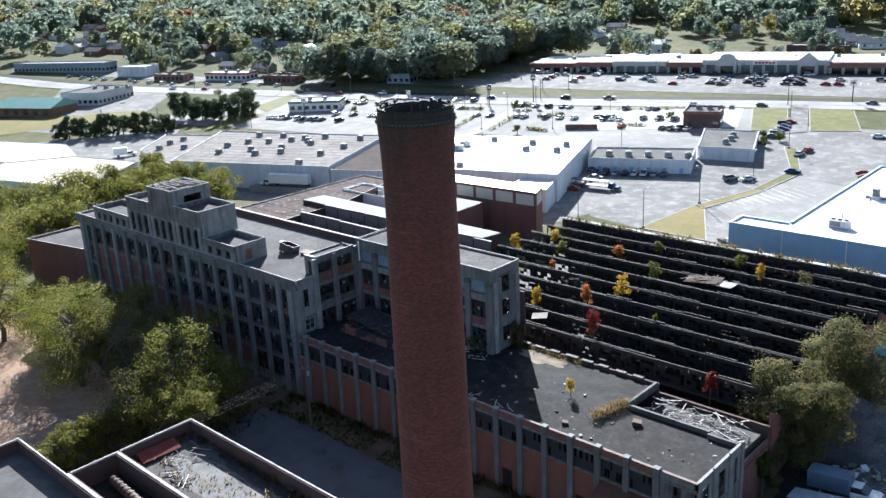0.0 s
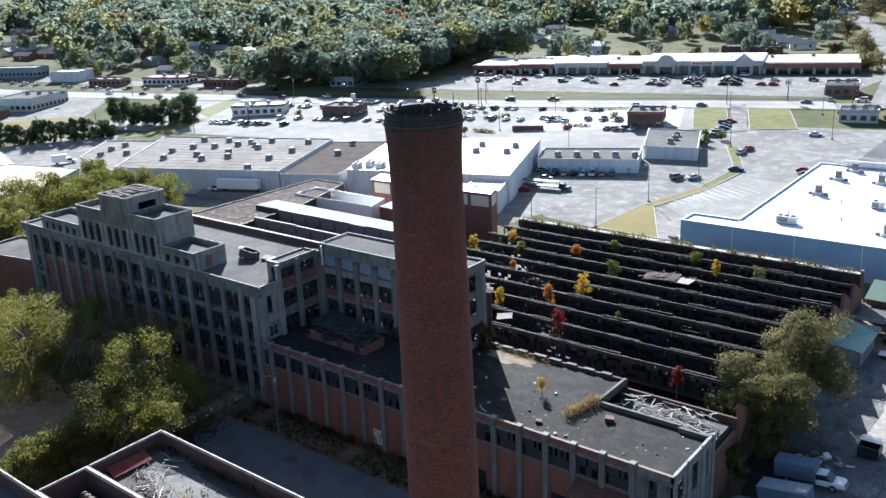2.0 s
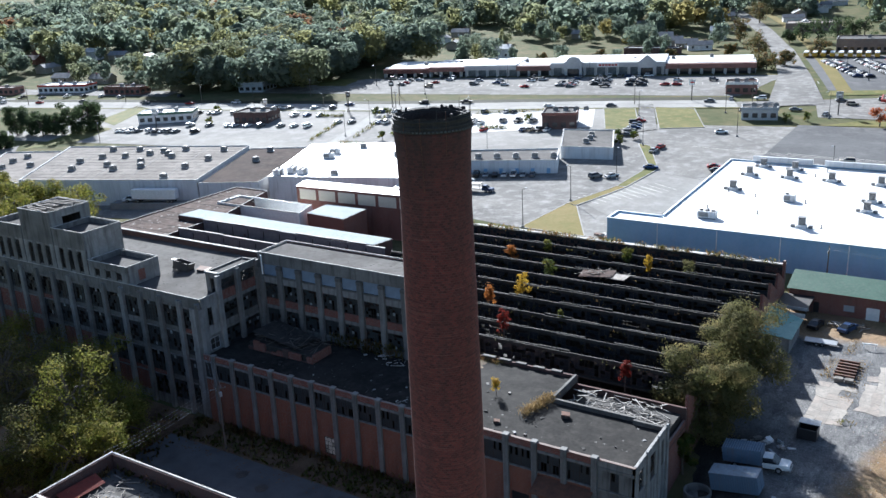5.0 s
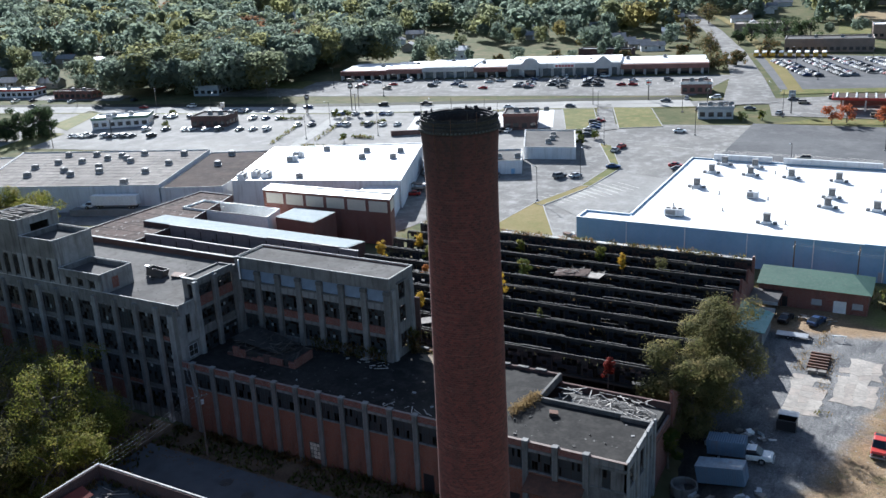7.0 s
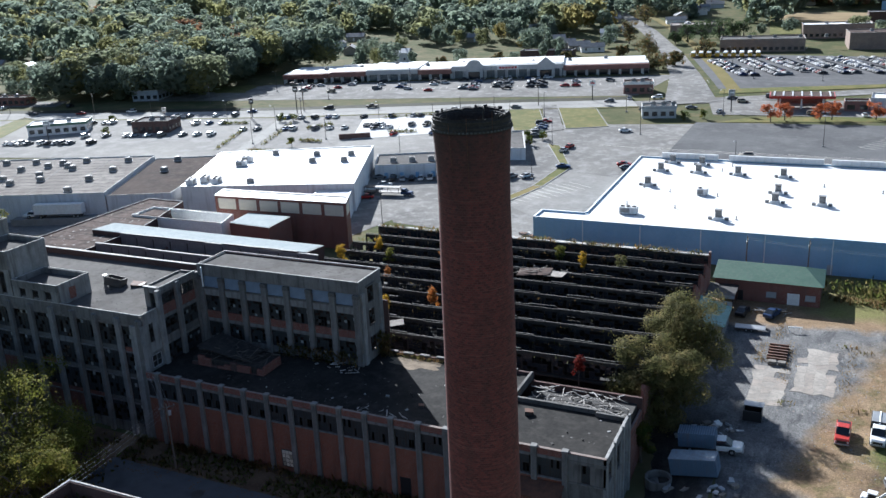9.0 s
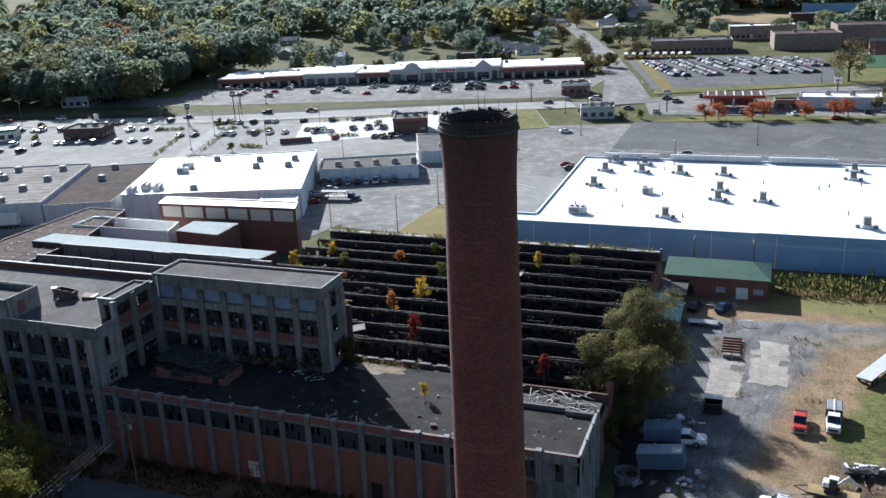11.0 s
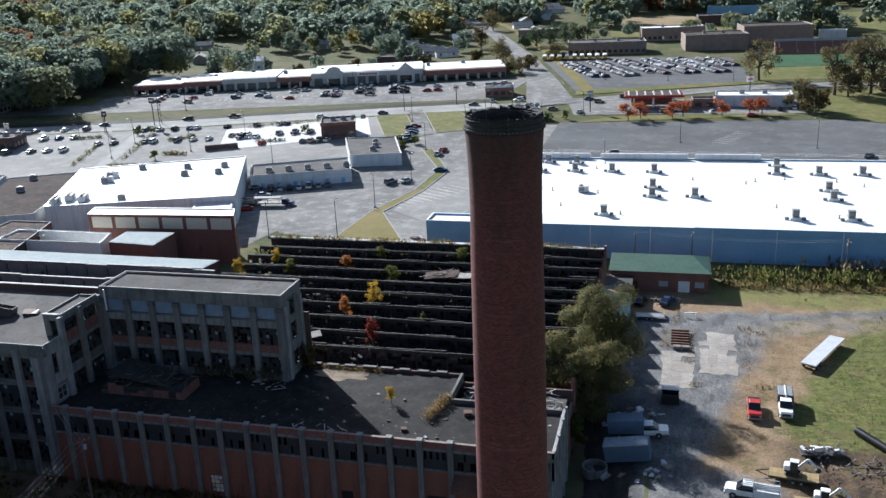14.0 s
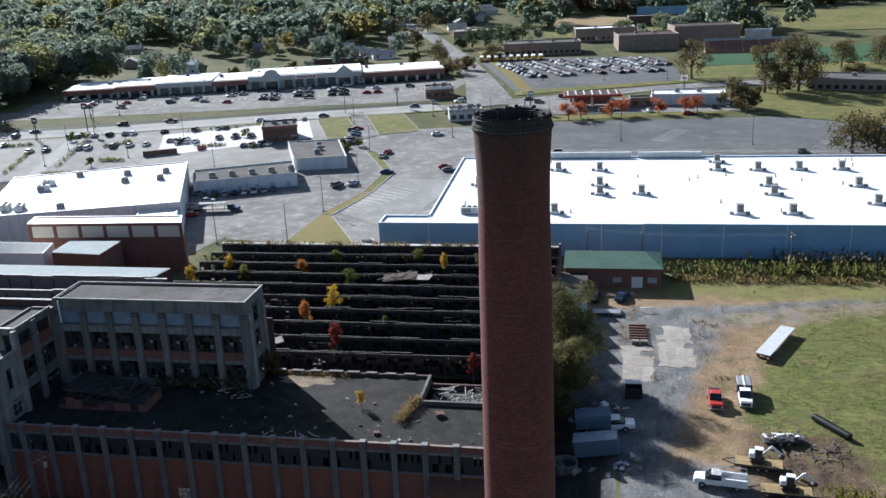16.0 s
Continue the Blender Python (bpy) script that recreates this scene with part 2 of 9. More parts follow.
surface("pale_lot", (0.34, 0.325, 0.30), (0.26, 0.25, 0.235), big=0.03, fine=0.8, stain=(0.40, 0.385, 0.365), amount=0.6, bump=0.12, rough=0.95, spec=0.05)
surface("highway_concrete", (0.43, 0.415, 0.385), (0.34, 0.33, 0.31), big=0.05, fine=0.8, stain=(0.24, 0.235, 0.23), amount=0.5, bump=0.1, rough=0.95, spec=0.05)
surface("white_concrete", (0.76, 0.74, 0.71), (0.66, 0.645, 0.62), big=0.05, fine=0.8, stain=(0.46, 0.45, 0.43), amount=0.5, bump=0.1, rough=0.95, spec=0.05, grain=0.2)
surface("tan_lot", (0.42, 0.275, 0.18), (0.32, 0.21, 0.14), big=0.07, fine=1.0, stain=(0.46, 0.39, 0.32), amount=0.5, bump=0.2, rough=0.95, spec=0.05)
surface("sand", (0.30, 0.235, 0.165), (0.20, 0.155, 0.11), big=0.5, fine=2.5, stain=(0.07, 0.06, 0.05), amount=0.8, bump=0.3, spec=0.1)
surface("weathered_roof", (0.62, 0.58, 0.52), (0.50, 0.45, 0.38), big=0.06, fine=0.8, stain=(0.72, 0.71, 0.69), amount=0.7, bump=0.08, grain=0.2, spec=0.1)
surface("beige_roof", (0.50, 0.435, 0.345), (0.42, 0.365, 0.29), big=0.06, fine=0.8, stain=(0.56, 0.51, 0.44), amount=0.6, bump=0.08, grain=0.2, spec=0.1)
surface("unit_grey", (0.30, 0.30, 0.295), (0.22, 0.22, 0.217), big=0.8, fine=3.0, stain=(0.10, 0.09, 0.08), amount=0.6, rough=0.7, spec=0.2)
surface("dark_lot", (0.155, 0.154, 0.155), (0.122, 0.121, 0.123), big=0.03, fine=0.8, stain=(0.205, 0.20, 0.197), amount=0.5, bump=0.12, rough=0.95, spec=0.06)
surface("kerb_stone", (0.34, 0.33, 0.315), (0.27, 0.262, 0.25), big=0.3, fine=3.0, stain=(0.2, 0.19, 0.18), amount=0.5)
surface("lot_paint", (0.62, 0.60, 0.52), (0.45, 0.44, 0.40), big=0.6, fine=4.0, stain=(0.2, 0.2, 0.2), amount=0.7, bump=0)
surface("lawn", (0.125, 0.138, 0.048), (0.180, 0.172, 0.068), big=0.05, fine=1.5, stain=(0.27, 0.205, 0.09), amount=0.7, bump=0.4, spec=0.05)
surface("verge_grass", (0.046, 0.048, 0.036), (0.066, 0.064, 0.048), big=0.08, fine=1.5, stain=(0.085, 0.080, 0.055), amount=0.6, bump=0.4, spec=0.05)
surface("dry_lawn", (0.195, 0.165, 0.062), (0.245, 0.19, 0.082), big=0.07, fine=1.5, stain=(0.13, 0.135, 0.042), amount=0.7, bump=0.4, spec=0.05)
surface("land", (0.090, 0.105, 0.050), (0.135, 0.130, 0.070), big=0.03, fine=0.5, stain=(0.20, 0.155, 0.09), amount=0.75, bump=0.3, spec=0.03, rough=0.95)
surface("field_green", (0.055, 0.115, 0.062), (0.075, 0.135, 0.072), big=0.1, fine=1.0, spec=0.05)
surface("brown_brick", (0.34, 0.265, 0.22), (0.27, 0.21, 0.175), big=0.3, fine=3.0, stain=(0.12, 0.09, 0.075), amount=0.5, spec=0.15)
surface("red_sheet", (0.24, 0.055, 0.042), (0.17, 0.042, 0.034), big=0.8, fine=3.0, stain=(0.08, 0.05, 0.04), amount=0.6, spec=0.2)
surface("roof_scrap", (0.42, 0.40, 0.37), (0.22, 0.20, 0.18), big=0.8, fine=4.0, spec=0.15)
surface("dry_field", (0.34, 0.26, 0.15), (0.28, 0.21, 0.12), big=0.05, fine=0.8, spec=0.05)
surface("tar_dust", (0.085, 0.084, 0.083), (0.06, 0.06, 0.06), big=0.4, fine=2.5, stain=(0.12, 0.115, 0.105), amount=0.5)
surface("roof_dust", (0.17, 0.164, 0.155), (0.09, 0.087, 0.082), big=0.4, fine=2.0, stain=(0.045, 0.04, 0.034), amount=0.9)
surface("bark", (0.13, 0.105, 0.085), (0.085, 0.068, 0.055), big=1.0, fine=9.0, stain=(0.2, 0.18, 0.15), amount=0.4, streak=True)
surface("galvanized", (0.46, 0.47, 0.48), (0.36, 0.37, 0.375), big=0.6, fine=3.0, stain=(0.25, 0.20, 0.16), amount=0.3, rough=0.45, metal=0.6, grain=0.2)
surface("dark_metal", (0.05, 0.05, 0.052), (0.075, 0.07, 0.066), big=0.6, fine=4.0, stain=(0.12, 0.07, 0.045), amount=0.4, rough=0.6, metal=0.3)
surface("pole_wood", (0.19, 0.155, 0.125), (0.14, 0.115, 0.095), big=0.8, fine=6.0, stain=(0.07, 0.06, 0.05), amount=0.5, streak=True)
plain("white_paint", (0.78, 0.78, 0.76), 0.4)
plain("cream_paint", (0.62, 0.57, 0.47), 0.6)
plain("grey_paint", (0.36, 0.37, 0.38), 0.5)
plain("red_paint", (0.42, 0.04, 0.03), 0.35)
plain("tyre", (0.022, 0.022, 0.023), 0.85)
plain("black_paint", (0.02, 0.02, 0.022), 0.4)
glass("dark_glass", (0.022, 0.026, 0.032), 0.10)
glass("dusty_glass", (0.034, 0.040, 0.044), 0.35, 0.16)
glass("blue_panel", (0.20, 0.26, 0.34), 0.35)
leaves("leaf_green", (0.040, 0.062, 0.016), (0.095, 0.125, 0.030), (0.16, 0.15, 0.03), 0.45)
leaves("leaf_olive", (0.085, 0.090, 0.036), (0.160, 0.155, 0.062), (0.21, 0.175, 0.075), 0.35)
leaves("leaf_yellowgreen", (0.085, 0.105, 0.022), (0.205, 0.205, 0.042), (0.27, 0.235, 0.06), 0.35)
leaves("leaf_conifer", (0.045, 0.070, 0.034), (0.095, 0.125, 0.060))
leaves("hedge_leaf", (0.065, 0.095, 0.024), (0.19, 0.205, 0.055), (0.26, 0.21, 0.085), 0.35)
leaves("dry_hedge", (0.19, 0.165, 0.09), (0.33, 0.275, 0.16))
leaves("leaf_yellow", (0.32, 0.20, 0.02), (0.62, 0.42, 0.05))
leaves("leaf_orange", (0.30, 0.11, 0.03), (0.55, 0.24, 0.06))
leaves("leaf_red", (0.13, 0.016, 0.014), (0.24, 0.040, 0.026))
leaves("leaf_rust", (0.30, 0.075, 0.035), (0.52, 0.19, 0.08))
leaves("leaf_dusk", (0.065, 0.072, 0.034), (0.12, 0.12, 0.055), (0.20, 0.12, 0.05), 0.35)
# far foliage: distance haze is put into these pale, bluish leaf colours
leaves("leaf_woods_hazed", (0.145, 0.190, 0.165), (0.245, 0.288, 0.205), patch=1.0)
leaves("weeds", (0.075, 0.085, 0.025), (0.21, 0.18, 0.06), (0.26, 0.16, 0.07), 0.4)
leaves("dry_weeds", (0.20, 0.13, 0.055), (0.42, 0.30, 0.14))

# ---- building blocks ----
rng = np.random.default_rng(7)
CACHE = {}


def link_mesh(name, me, material, parent=None, label="", at=None):
    ob = new(name, me)
    if material and not me.materials:
        me.materials.append(MATS[material])
    if at is not None:
        ob.matrix_basis = at
    if parent is not None:
        ob.parent = parent
        ob.matrix_parent_inverse = parent.matrix_basis.inverted()
    if label:
        ob["label"] = label
    return ob


def part(name, bm, material, parent=None, label="", at=None, smooth=False):
    me = bpy.data.meshes.new(name)
    bm.to_mesh(me)
    bm.free()
    if smooth:
        for p in me.polygons:
            p.use_smooth = True
    return link_mesh(name, me, material, parent, label, at)


def thing(name, label, category, at=None, group="", kind=""):
    ob = new(name)
    ob.empty_display_size = 0.3
    if at is not None:
        ob.matrix_basis = at
    return tagged(ob, label, category, group, kind)


def box(bm, x0, y0, z0, x1, y1, z1):
    v = [bm.verts.new((x, y, z)) for z in (z0, z1) for x, y in ((x0, y0), (x1, y0), (x1, y1), (x0, y1))]
    for f in ((3, 2, 1, 0), (4, 5, 6, 7), (0, 1, 5, 4), (1, 2, 6, 5), (2, 3, 7, 6), (3, 0, 4, 7)):
        bm.faces.new([v[i] for i in f])


def bar(bm, a, b, w, h=None):
    """A straight bar of square section from a to b."""
    a, b = Vector(a), Vector(b)
    h = h or w
    t = (b - a).normalized()
    s = t.cross(Vector((0, 0, 1)))
    s = s.normalized() if s.length > 1e-4 else Vector((1, 0, 0))
    u = s.cross(t)
    v = [bm.verts.new(p + s * (w / 2 * i) + u * (h / 2 * j)) for p in (a, b) for i, j in ((-1, -1), (1, -1), (1, 1), (-1, 1))]
    for f in ((0, 1, 2, 3), (7, 6, 5, 4), (0, 4, 5, 1), (1, 5, 6, 2), (2, 6, 7, 3), (3, 7, 4, 0)):
        bm.faces.new([v[i] for i in f])


def polytube(bm, pts, r, n=5):
    """One continuous round bar along the points."""
    rings = []
    for i, p in enumerate(pts):
        t = Vector(pts[min(i + 1, len(pts) - 1)]) - Vector(pts[max(i - 1, 0)])
        q = t.to_track_quat("Z", "Y")
        rings.append([bm.verts.new(Vector(p) + q @ Vector((r * math.cos(2 * math.pi * k / n), r * math.sin(2 * math.pi * k / n), 0))) for k in range(n)])
    for a, b in zip(rings, rings[1:]):
        for k in range(n):
            bm.faces.new((a[k], a[(k + 1) % n], b[(k + 1) % n], b[k]))
    bm.faces.new(rings[0][::-1])
    bm.faces.new(rings[-1])


def grid_frame(w, h, nx, nz, t, b, deep, miss, r):
    """A window's frame and glazing bars as one pierced slab; some bars are gone."""
    def lines(L, n):
        out = [0.0, t]
        for i in range(1, n):
            out += [L * i / n - b / 2, L * i / n + b / 2]
        return out + [L - t, L]
    xs, zs = lines(w, nx), lines(h, nz)
    gone_v = {(i, j) for i in range(1, nx) for j in range(nz) if r.random() < miss}
    gone_h = {(i, j) for i in range(nx) for j in range(1, nz) if r.random() < miss}
    bm = bmesh.new()
    V = {}

    def vert(i, j):
        if (i, j) not in V:
            V[i, j] = bm.verts.new((xs[i], -deep, zs[j]))
        return V[i, j]
    for i in range(len(xs) - 1):
        for j in range(len(zs) - 1):
            vb, hb = i % 2 == 0, j % 2 == 0
            if not (vb or hb):
                continue
            edge = i in (0, len(xs) - 2) or j in (0, len(zs) - 2)
            if not edge and vb and not hb and (i // 2, j // 2) in gone_v:
                continue
            if not edge and hb and not vb and (i // 2, j // 2) in gone_h:
                continue
            if not edge and vb and hb:
                near = [(i // 2, j // 2 - 1) in gone_v, (i // 2, j // 2) in gone_v, (i // 2 - 1, j // 2) in gone_h, (i // 2, j // 2) in gone_h]
                if all(near):
                    continue
            bm.faces.new((vert(i, j), vert(i + 1, j), vert(i + 1, j + 1), vert(i, j + 1)))
    ex = bmesh.ops.extrude_face_region(bm, geom=bm.faces[:])
    bmesh.ops.translate(bm, verts=[v for v in ex["geom"] if isinstance(v, bmesh.types.BMVert)], vec=(0, 2 * deep, 0))
    return bm


def lathe(bm, profile, n=24, centre=(0, 0), cap=True, arc=1.0):
    rings = []
    for r, z in profile:
        rings.append([bm.verts.new((centre[0] + r * math.cos(2 * math.pi * i / n), centre[1] + r * math.sin(2 * math.pi * i / n), z)) for i in range(n)])
    for p, q in zip(rings, rings[1:]):
        for i in range(n):
            bm.faces.new((p[i], p[(i + 1) % n], q[(i + 1) % n], q[i]))
    if cap:
        bm.faces.new(rings[0][::-1])
        bm.faces.new(rings[-1])


def tube(bm, a, b, ra, rb=None, n=8):
    rb = ra if rb is None else rb
    a, b = Vector(a), Vector(b)
    q = (b - a).to_track_quat("Z", "Y")
    rings = [[bm.verts.new(p + q @ Vector((r * math.cos(2 * math.pi * i / n), r * math.sin(2 * math.pi * i / n), 0))) for i in range(n)] for p, r in ((a, ra), (b, rb))]
    for i in range(n):
        bm.faces.new((rings[0][i], rings[0][(i + 1) % n], rings[1][(i + 1) % n], rings[1][i]))
    bm.faces.new(rings[0][::-1])
    bm.faces.new(rings[1])


def box_mesh(sx, sy, sz, material, bevel=0.03):
    """A shared block, its corner at the origin, edges slightly rounded."""
    key = (round(sx, 2), round(sy, 2), round(sz, 2), material)
    if key not in CACHE:
        bm = bmesh.new()
        box(bm, 0, 0, 0, sx, sy, sz)
        if bevel:
            bmesh.ops.bevel(bm, geom=bm.edges[:], offset=min(bevel, sx / 4, sy / 4, sz / 4), segments=1, affect="EDGES")
        me = bpy.data.meshes.new("block")
        bm.to_mesh(me)
        bm.free()
        me.materials.append(MATS[material])
        CACHE[key] = me
    return CACHE[key]


def block(name, x0, y0, z0, x1, y1, z1, material, parent=None, label="", frame_m=None, bevel=0.03):
    m = Matrix.Translation((x0, y0, z0))
    if frame_m is not None:
        m = frame_m @ m
    return link_mesh(name, box_mesh(x1 - x0, y1 - y0, z1 - z0, material, bevel), material, parent, label, m)


def np_mesh(name, verts, faces):
    """A mesh from arrays of places and of four-cornered faces."""
    me = bpy.data.meshes.new(name)
    verts, faces = np.asarray(verts, dtype=np.float32), np.asarray(faces, dtype=np.int32)
    me.vertices.add(len(verts))
    me.vertices.foreach_set("co", verts.ravel())
    k = faces.shape[1]
    me.loops.add(faces.size)
    me.loops.foreach_set("vertex_index", faces.ravel())
    me.polygons.add(len(faces))
    me.polygons.foreach_set("loop_start", np.arange(0, faces.size, k, dtype=np.int32))
    me.update(calc_edges=True)
    return me


# ---- lie of the land ----
def step(a, b, x):
    u = min(1.0, max(0.0, (x - a) / (b - a)))
    return u * u * (3 - 2 * u)


def height(x, y):
    s, dist = -0.29 * x + 0.957 * y, math.hypot(x + 50, y)
    z = -3.0 * (1 - step(84, 112, y)) * (1 - step(-40, -27, x)) * (1 - 0.6 * step(-115, -160, x))
    z += float(np.interp(s, (250, 430, 560), (0, 6.5, 9)))
    return z + 0.04 * max(0.0, dist - 560)


def sheet(name, corners, off, material, cell=6.0, label="", kind="structure", wobble=0.0, category=""):
    """A surface on the land between four corners, that far above it."""
    a, b, c, e = [Vector(p) for p in corners]
    nu = max(1, int(max((b - a).length, (c - e).length) / cell))
    nv = max(1, int(max((e - a).length, (c - b).length) / cell))
    vs = []
    for j in range(nv + 1):
        for i in range(nu + 1):
            p = (a.lerp(b, i / nu)).lerp(e.lerp(c, i / nu), j / nv)
            if wobble and (i in (0, nu) or j in (0, nv)):
                w = noise.noise_vector((p.x * 0.11, p.y * 0.11, 3.0)) * wobble
                p = p + Vector((w.x, w.y))
            vs.append((p.x, p.y, height(p.x, p.y) + off))
    fs = [(j * (nu + 1) + i, j * (nu + 1) + i + 1, (j + 1) * (nu + 1) + i + 1, (j + 1) * (nu + 1) + i) for j in range(nv) for i in range(nu)]
    ob = link_mesh(name, np_mesh(name, vs, fs), material)
    return tagged(ob, label, category or name.split("_")[-1], kind=kind)

# ---- ground, streets and lots ----
def land_grid():
    xs = np.concatenate([np.arange(-3600, -700, 120), np.arange(-700, 260, 8), np.arange(260, 2600, 120)])
    ys = np.concatenate([np.arange(-900, -60, 60), np.arange(-60, 460, 8), np.arange(460, 1100, 20), np.arange(1100, 4200, 120)])
    vs = [(x, y, height(x, y) + (0.6 * noise.noise((x * 0.02, y * 0.02, 0.0)) if y > 620 else 0.0)) for y in ys for x in xs]
    n, k = len(xs), len(ys)
    fs = [(j * n + i, j * n + i + 1, (j + 1) * n + i + 1, (j + 1) * n + i) for j in range(k - 1) for i in range(n - 1)]
    return tagged(link_mesh("ground", np_mesh("ground", vs, fs), "land"), "rough autumn grass and earth over rolling land", "ground", kind="structure")


def yard_material():
    """Gravel drive, trodden earth and grass that grow into one another."""
    m, nt, bs = node_mat("yard")
    vec = coords(nt)
    wob = nt.nodes.new("ShaderNodeVectorMath")
    wob.operation = "MULTIPLY_ADD"
    nt.links.new(noise_of(nt, vec, 0.13, 5, 0.6, 1), wob.inputs[0])
    wob.inputs[1].default_value = (9, 9, 0)
    nt.links.new(vec, wob.inputs[2])
    sep = nt.nodes.new("ShaderNodeSeparateXYZ")
    nt.links.new(wob.outputs[0], sep.inputs[0])

    def lin_mask(ax, ay, c0, c1):
        a = nt.nodes.new("ShaderNodeMath")
        a.operation = "MULTIPLY"
        nt.links.new(sep.outputs[0], a.inputs[0])
        a.inputs[1].default_value = ax
        b = nt.nodes.new("ShaderNodeMath")
        b.operation = "MULTIPLY_ADD"
        nt.links.new(sep.outputs[1], b.inputs[0])
        b.inputs[1].default_value = ay
        nt.links.new(a.outputs[0], b.inputs[2])
        r = nt.nodes.new("ShaderNodeMapRange")
        r.inputs[1].default_value, r.inputs[2].default_value = c0, c1
        nt.links.new(b.outputs[0], r.inputs[0])
        return r.outputs[0]

    def times(p, q):
        n = nt.nodes.new("ShaderNodeMath")
        n.operation = "MULTIPLY"
        nt.links.new(p, n.inputs[0])
        nt.links.new(q, n.inputs[1])
        return n.outputs[0]

    fine = noise_of(nt, vec, 2.2, 8, 0.78)
    mid = noise_of(nt, vec, 0.22, 5, 0.6)
    wear = noise_of(nt, stretch(nt, vec, 0.6, 0.16, 1.0), 0.8, 6, 0.7)
    gravel = mixed(nt, ramp(nt, mid, [(0.35, 0.0), (0.65, 1.0)]), (0.158, 0.156, 0.158), (0.290, 0.280, 0.268))
    gravel = mixed(nt, ramp(nt, wear, [(0.50, 0.0), (0.64, 0.8)]), gravel, (0.095, 0.095, 0.098))
    gravel = mixed(nt, ramp(nt, noise_of(nt, stretch(nt, vec, 1.0, 0.35, 1.0), 0.55, 7, 0.75), [(0.56, 0.0), (0.66, 0.75)]), gravel, (0.42, 0.41, 0.39))
    earth = mixed(nt, ramp(nt, mid, [(0.35, 0.0), (0.65, 1.0)]), (0.30, 0.195, 0.105), (0.42, 0.295, 0.175))
    grass = mixed(nt, ramp(nt, mid, [(0.35, 0.0), (0.7, 1.0)]), (0.175, 0.20, 0.042), (0.29, 0.27, 0.082))
    # the drive's edge: earth and tufts east of it, grass on the bank, dug earth in the south-east
    north, south = lin_mask(0.0, 1.0, 95.0, 98.0), lin_mask(0.0, -1.0, -98.0, -95.0)
    e1 = times(lin_mask(1.0, -0.29, -47.2, -44.2), north)
    e2 = times(lin_mask(1.0, 0.0, -7.0, -4.5), south)
    e = nt.nodes.new("ShaderNodeMath")
    e.operation, e.use_clamp = "ADD", True
    nt.links.new(e1, e.inputs[0])
    nt.links.new(e2, e.inputs[1])
    e = e.outputs[0]
    col = mixed(nt, e, gravel, earth)
    back = mixed(nt, lin_mask(-0.20, 1.0, 154.0, 156.5), gravel, earth)
    col = mixed(nt, lin_mask(-0.28, 1.0, 143.0, 146.5), col, back)
    bank = times(lin_mask(1.0, -0.45, -57.5, -54.5), lin_mask(0.31, -1.0, -149.0, -145.5))
    bank = times(bank, lin_mask(1.0, 0.9, 92.0, 96.0))
    hatch = noise_of(nt, stretch(nt, vec, 0.5, 1.6, 1.0), 0.9, 6, 0.75)
    turf = mixed(nt, ramp(nt, hatch, [(0.40, 0.0), (0.56, 1.0)]), (0.095, 0.115, 0.028), grass)
    turf = mixed(nt, ramp(nt, noise_of(nt, vec, 0.16, 6, 0.7), [(0.54, 0.0), (0.66, 0.7)]), turf, (0.24, 0.19, 0.08))
    col = mixed(nt, bank, col, turf)
    dug = times(times(lin_mask(1.0, 0.0, -7.0, -4.0), lin_mask(0.0, -1.0, -107.5, -104.5)), lin_mask(-1.0, 0.0, -11.0, -7.0))
    col = mixed(nt, times(dug, ramp(nt, noise_of(nt, vec, 0.35, 6, 0.7), [(0.38, 0.55), (0.52, 1.0)])), col, mixed(nt, ramp(nt, wear, [(0.42, 0.0), (0.58, 1.0)]), (0.062, 0.040, 0.028), (0.16, 0.10, 0.062)))
    # dark dirt in the west, with the trees' shade painted into the same colour
    grime_and_shade = times(lin_mask(-1.0, 0.0, 22.5, 26.0), lin_mask(0.0, -1.0, -116.0, -110.0))
    col = mixed(nt, grime_and_shade, col, mixed(nt, ramp(nt, wear, [(0.4, 0.0), (0.6, 1.0)]), (0.035, 0.034, 0.033), (0.08, 0.072, 0.062)))
    track = times(times(lin_mask(0.28, -1.0, -152.0, -149.5), lin_mask(-0.28, 1.0, 143.0, 145.5)), lin_mask(1.0, 0.0, -12.0, 2.0))
    col = mixed(nt, times(track, ramp(nt, mid, [(0.35, 0.35), (0.6, 0.9)])), col, (0.36, 0.285, 0.20))
    verge = times(lin_mask(0.0, 1.0, 157.0, 160.0), lin_mask(1.0, 0.0, -18.0, -12.0))
    col = mixed(nt, times(verge, ramp(nt, mid, [(0.3, 0.4), (0.6, 1.0)])), col, grass)
    tuft = times(e, ramp(nt, noise_of(nt, vec, 0.30, 6, 0.7), [(0.5, 0.0), (0.62, 0.75)]))
    col = mixed(nt, tuft, col, (0.17, 0.145, 0.055))
    col = mixed(nt, 0.7, col, ramp(nt, fine, [(0.32, 0.35), (0.66, 1.0)]), "MULTIPLY")
    col = mixed(nt, 0.7, col, ramp(nt, noise_of(nt, vec, 5.0, 6, 0.8), [(0.38, 0.3), (0.60, 1.15)]), "MULTIPLY")
    nt.links.new(col, bs.inputs["Base Color"])
    bs.inputs["Roughness"].default_value, bs.inputs["Specular IOR Level"].default_value = 0.9, 0.25
    bump_to(nt, bs, fine, 0.9, 0.12)
    MATS["yard"] = m


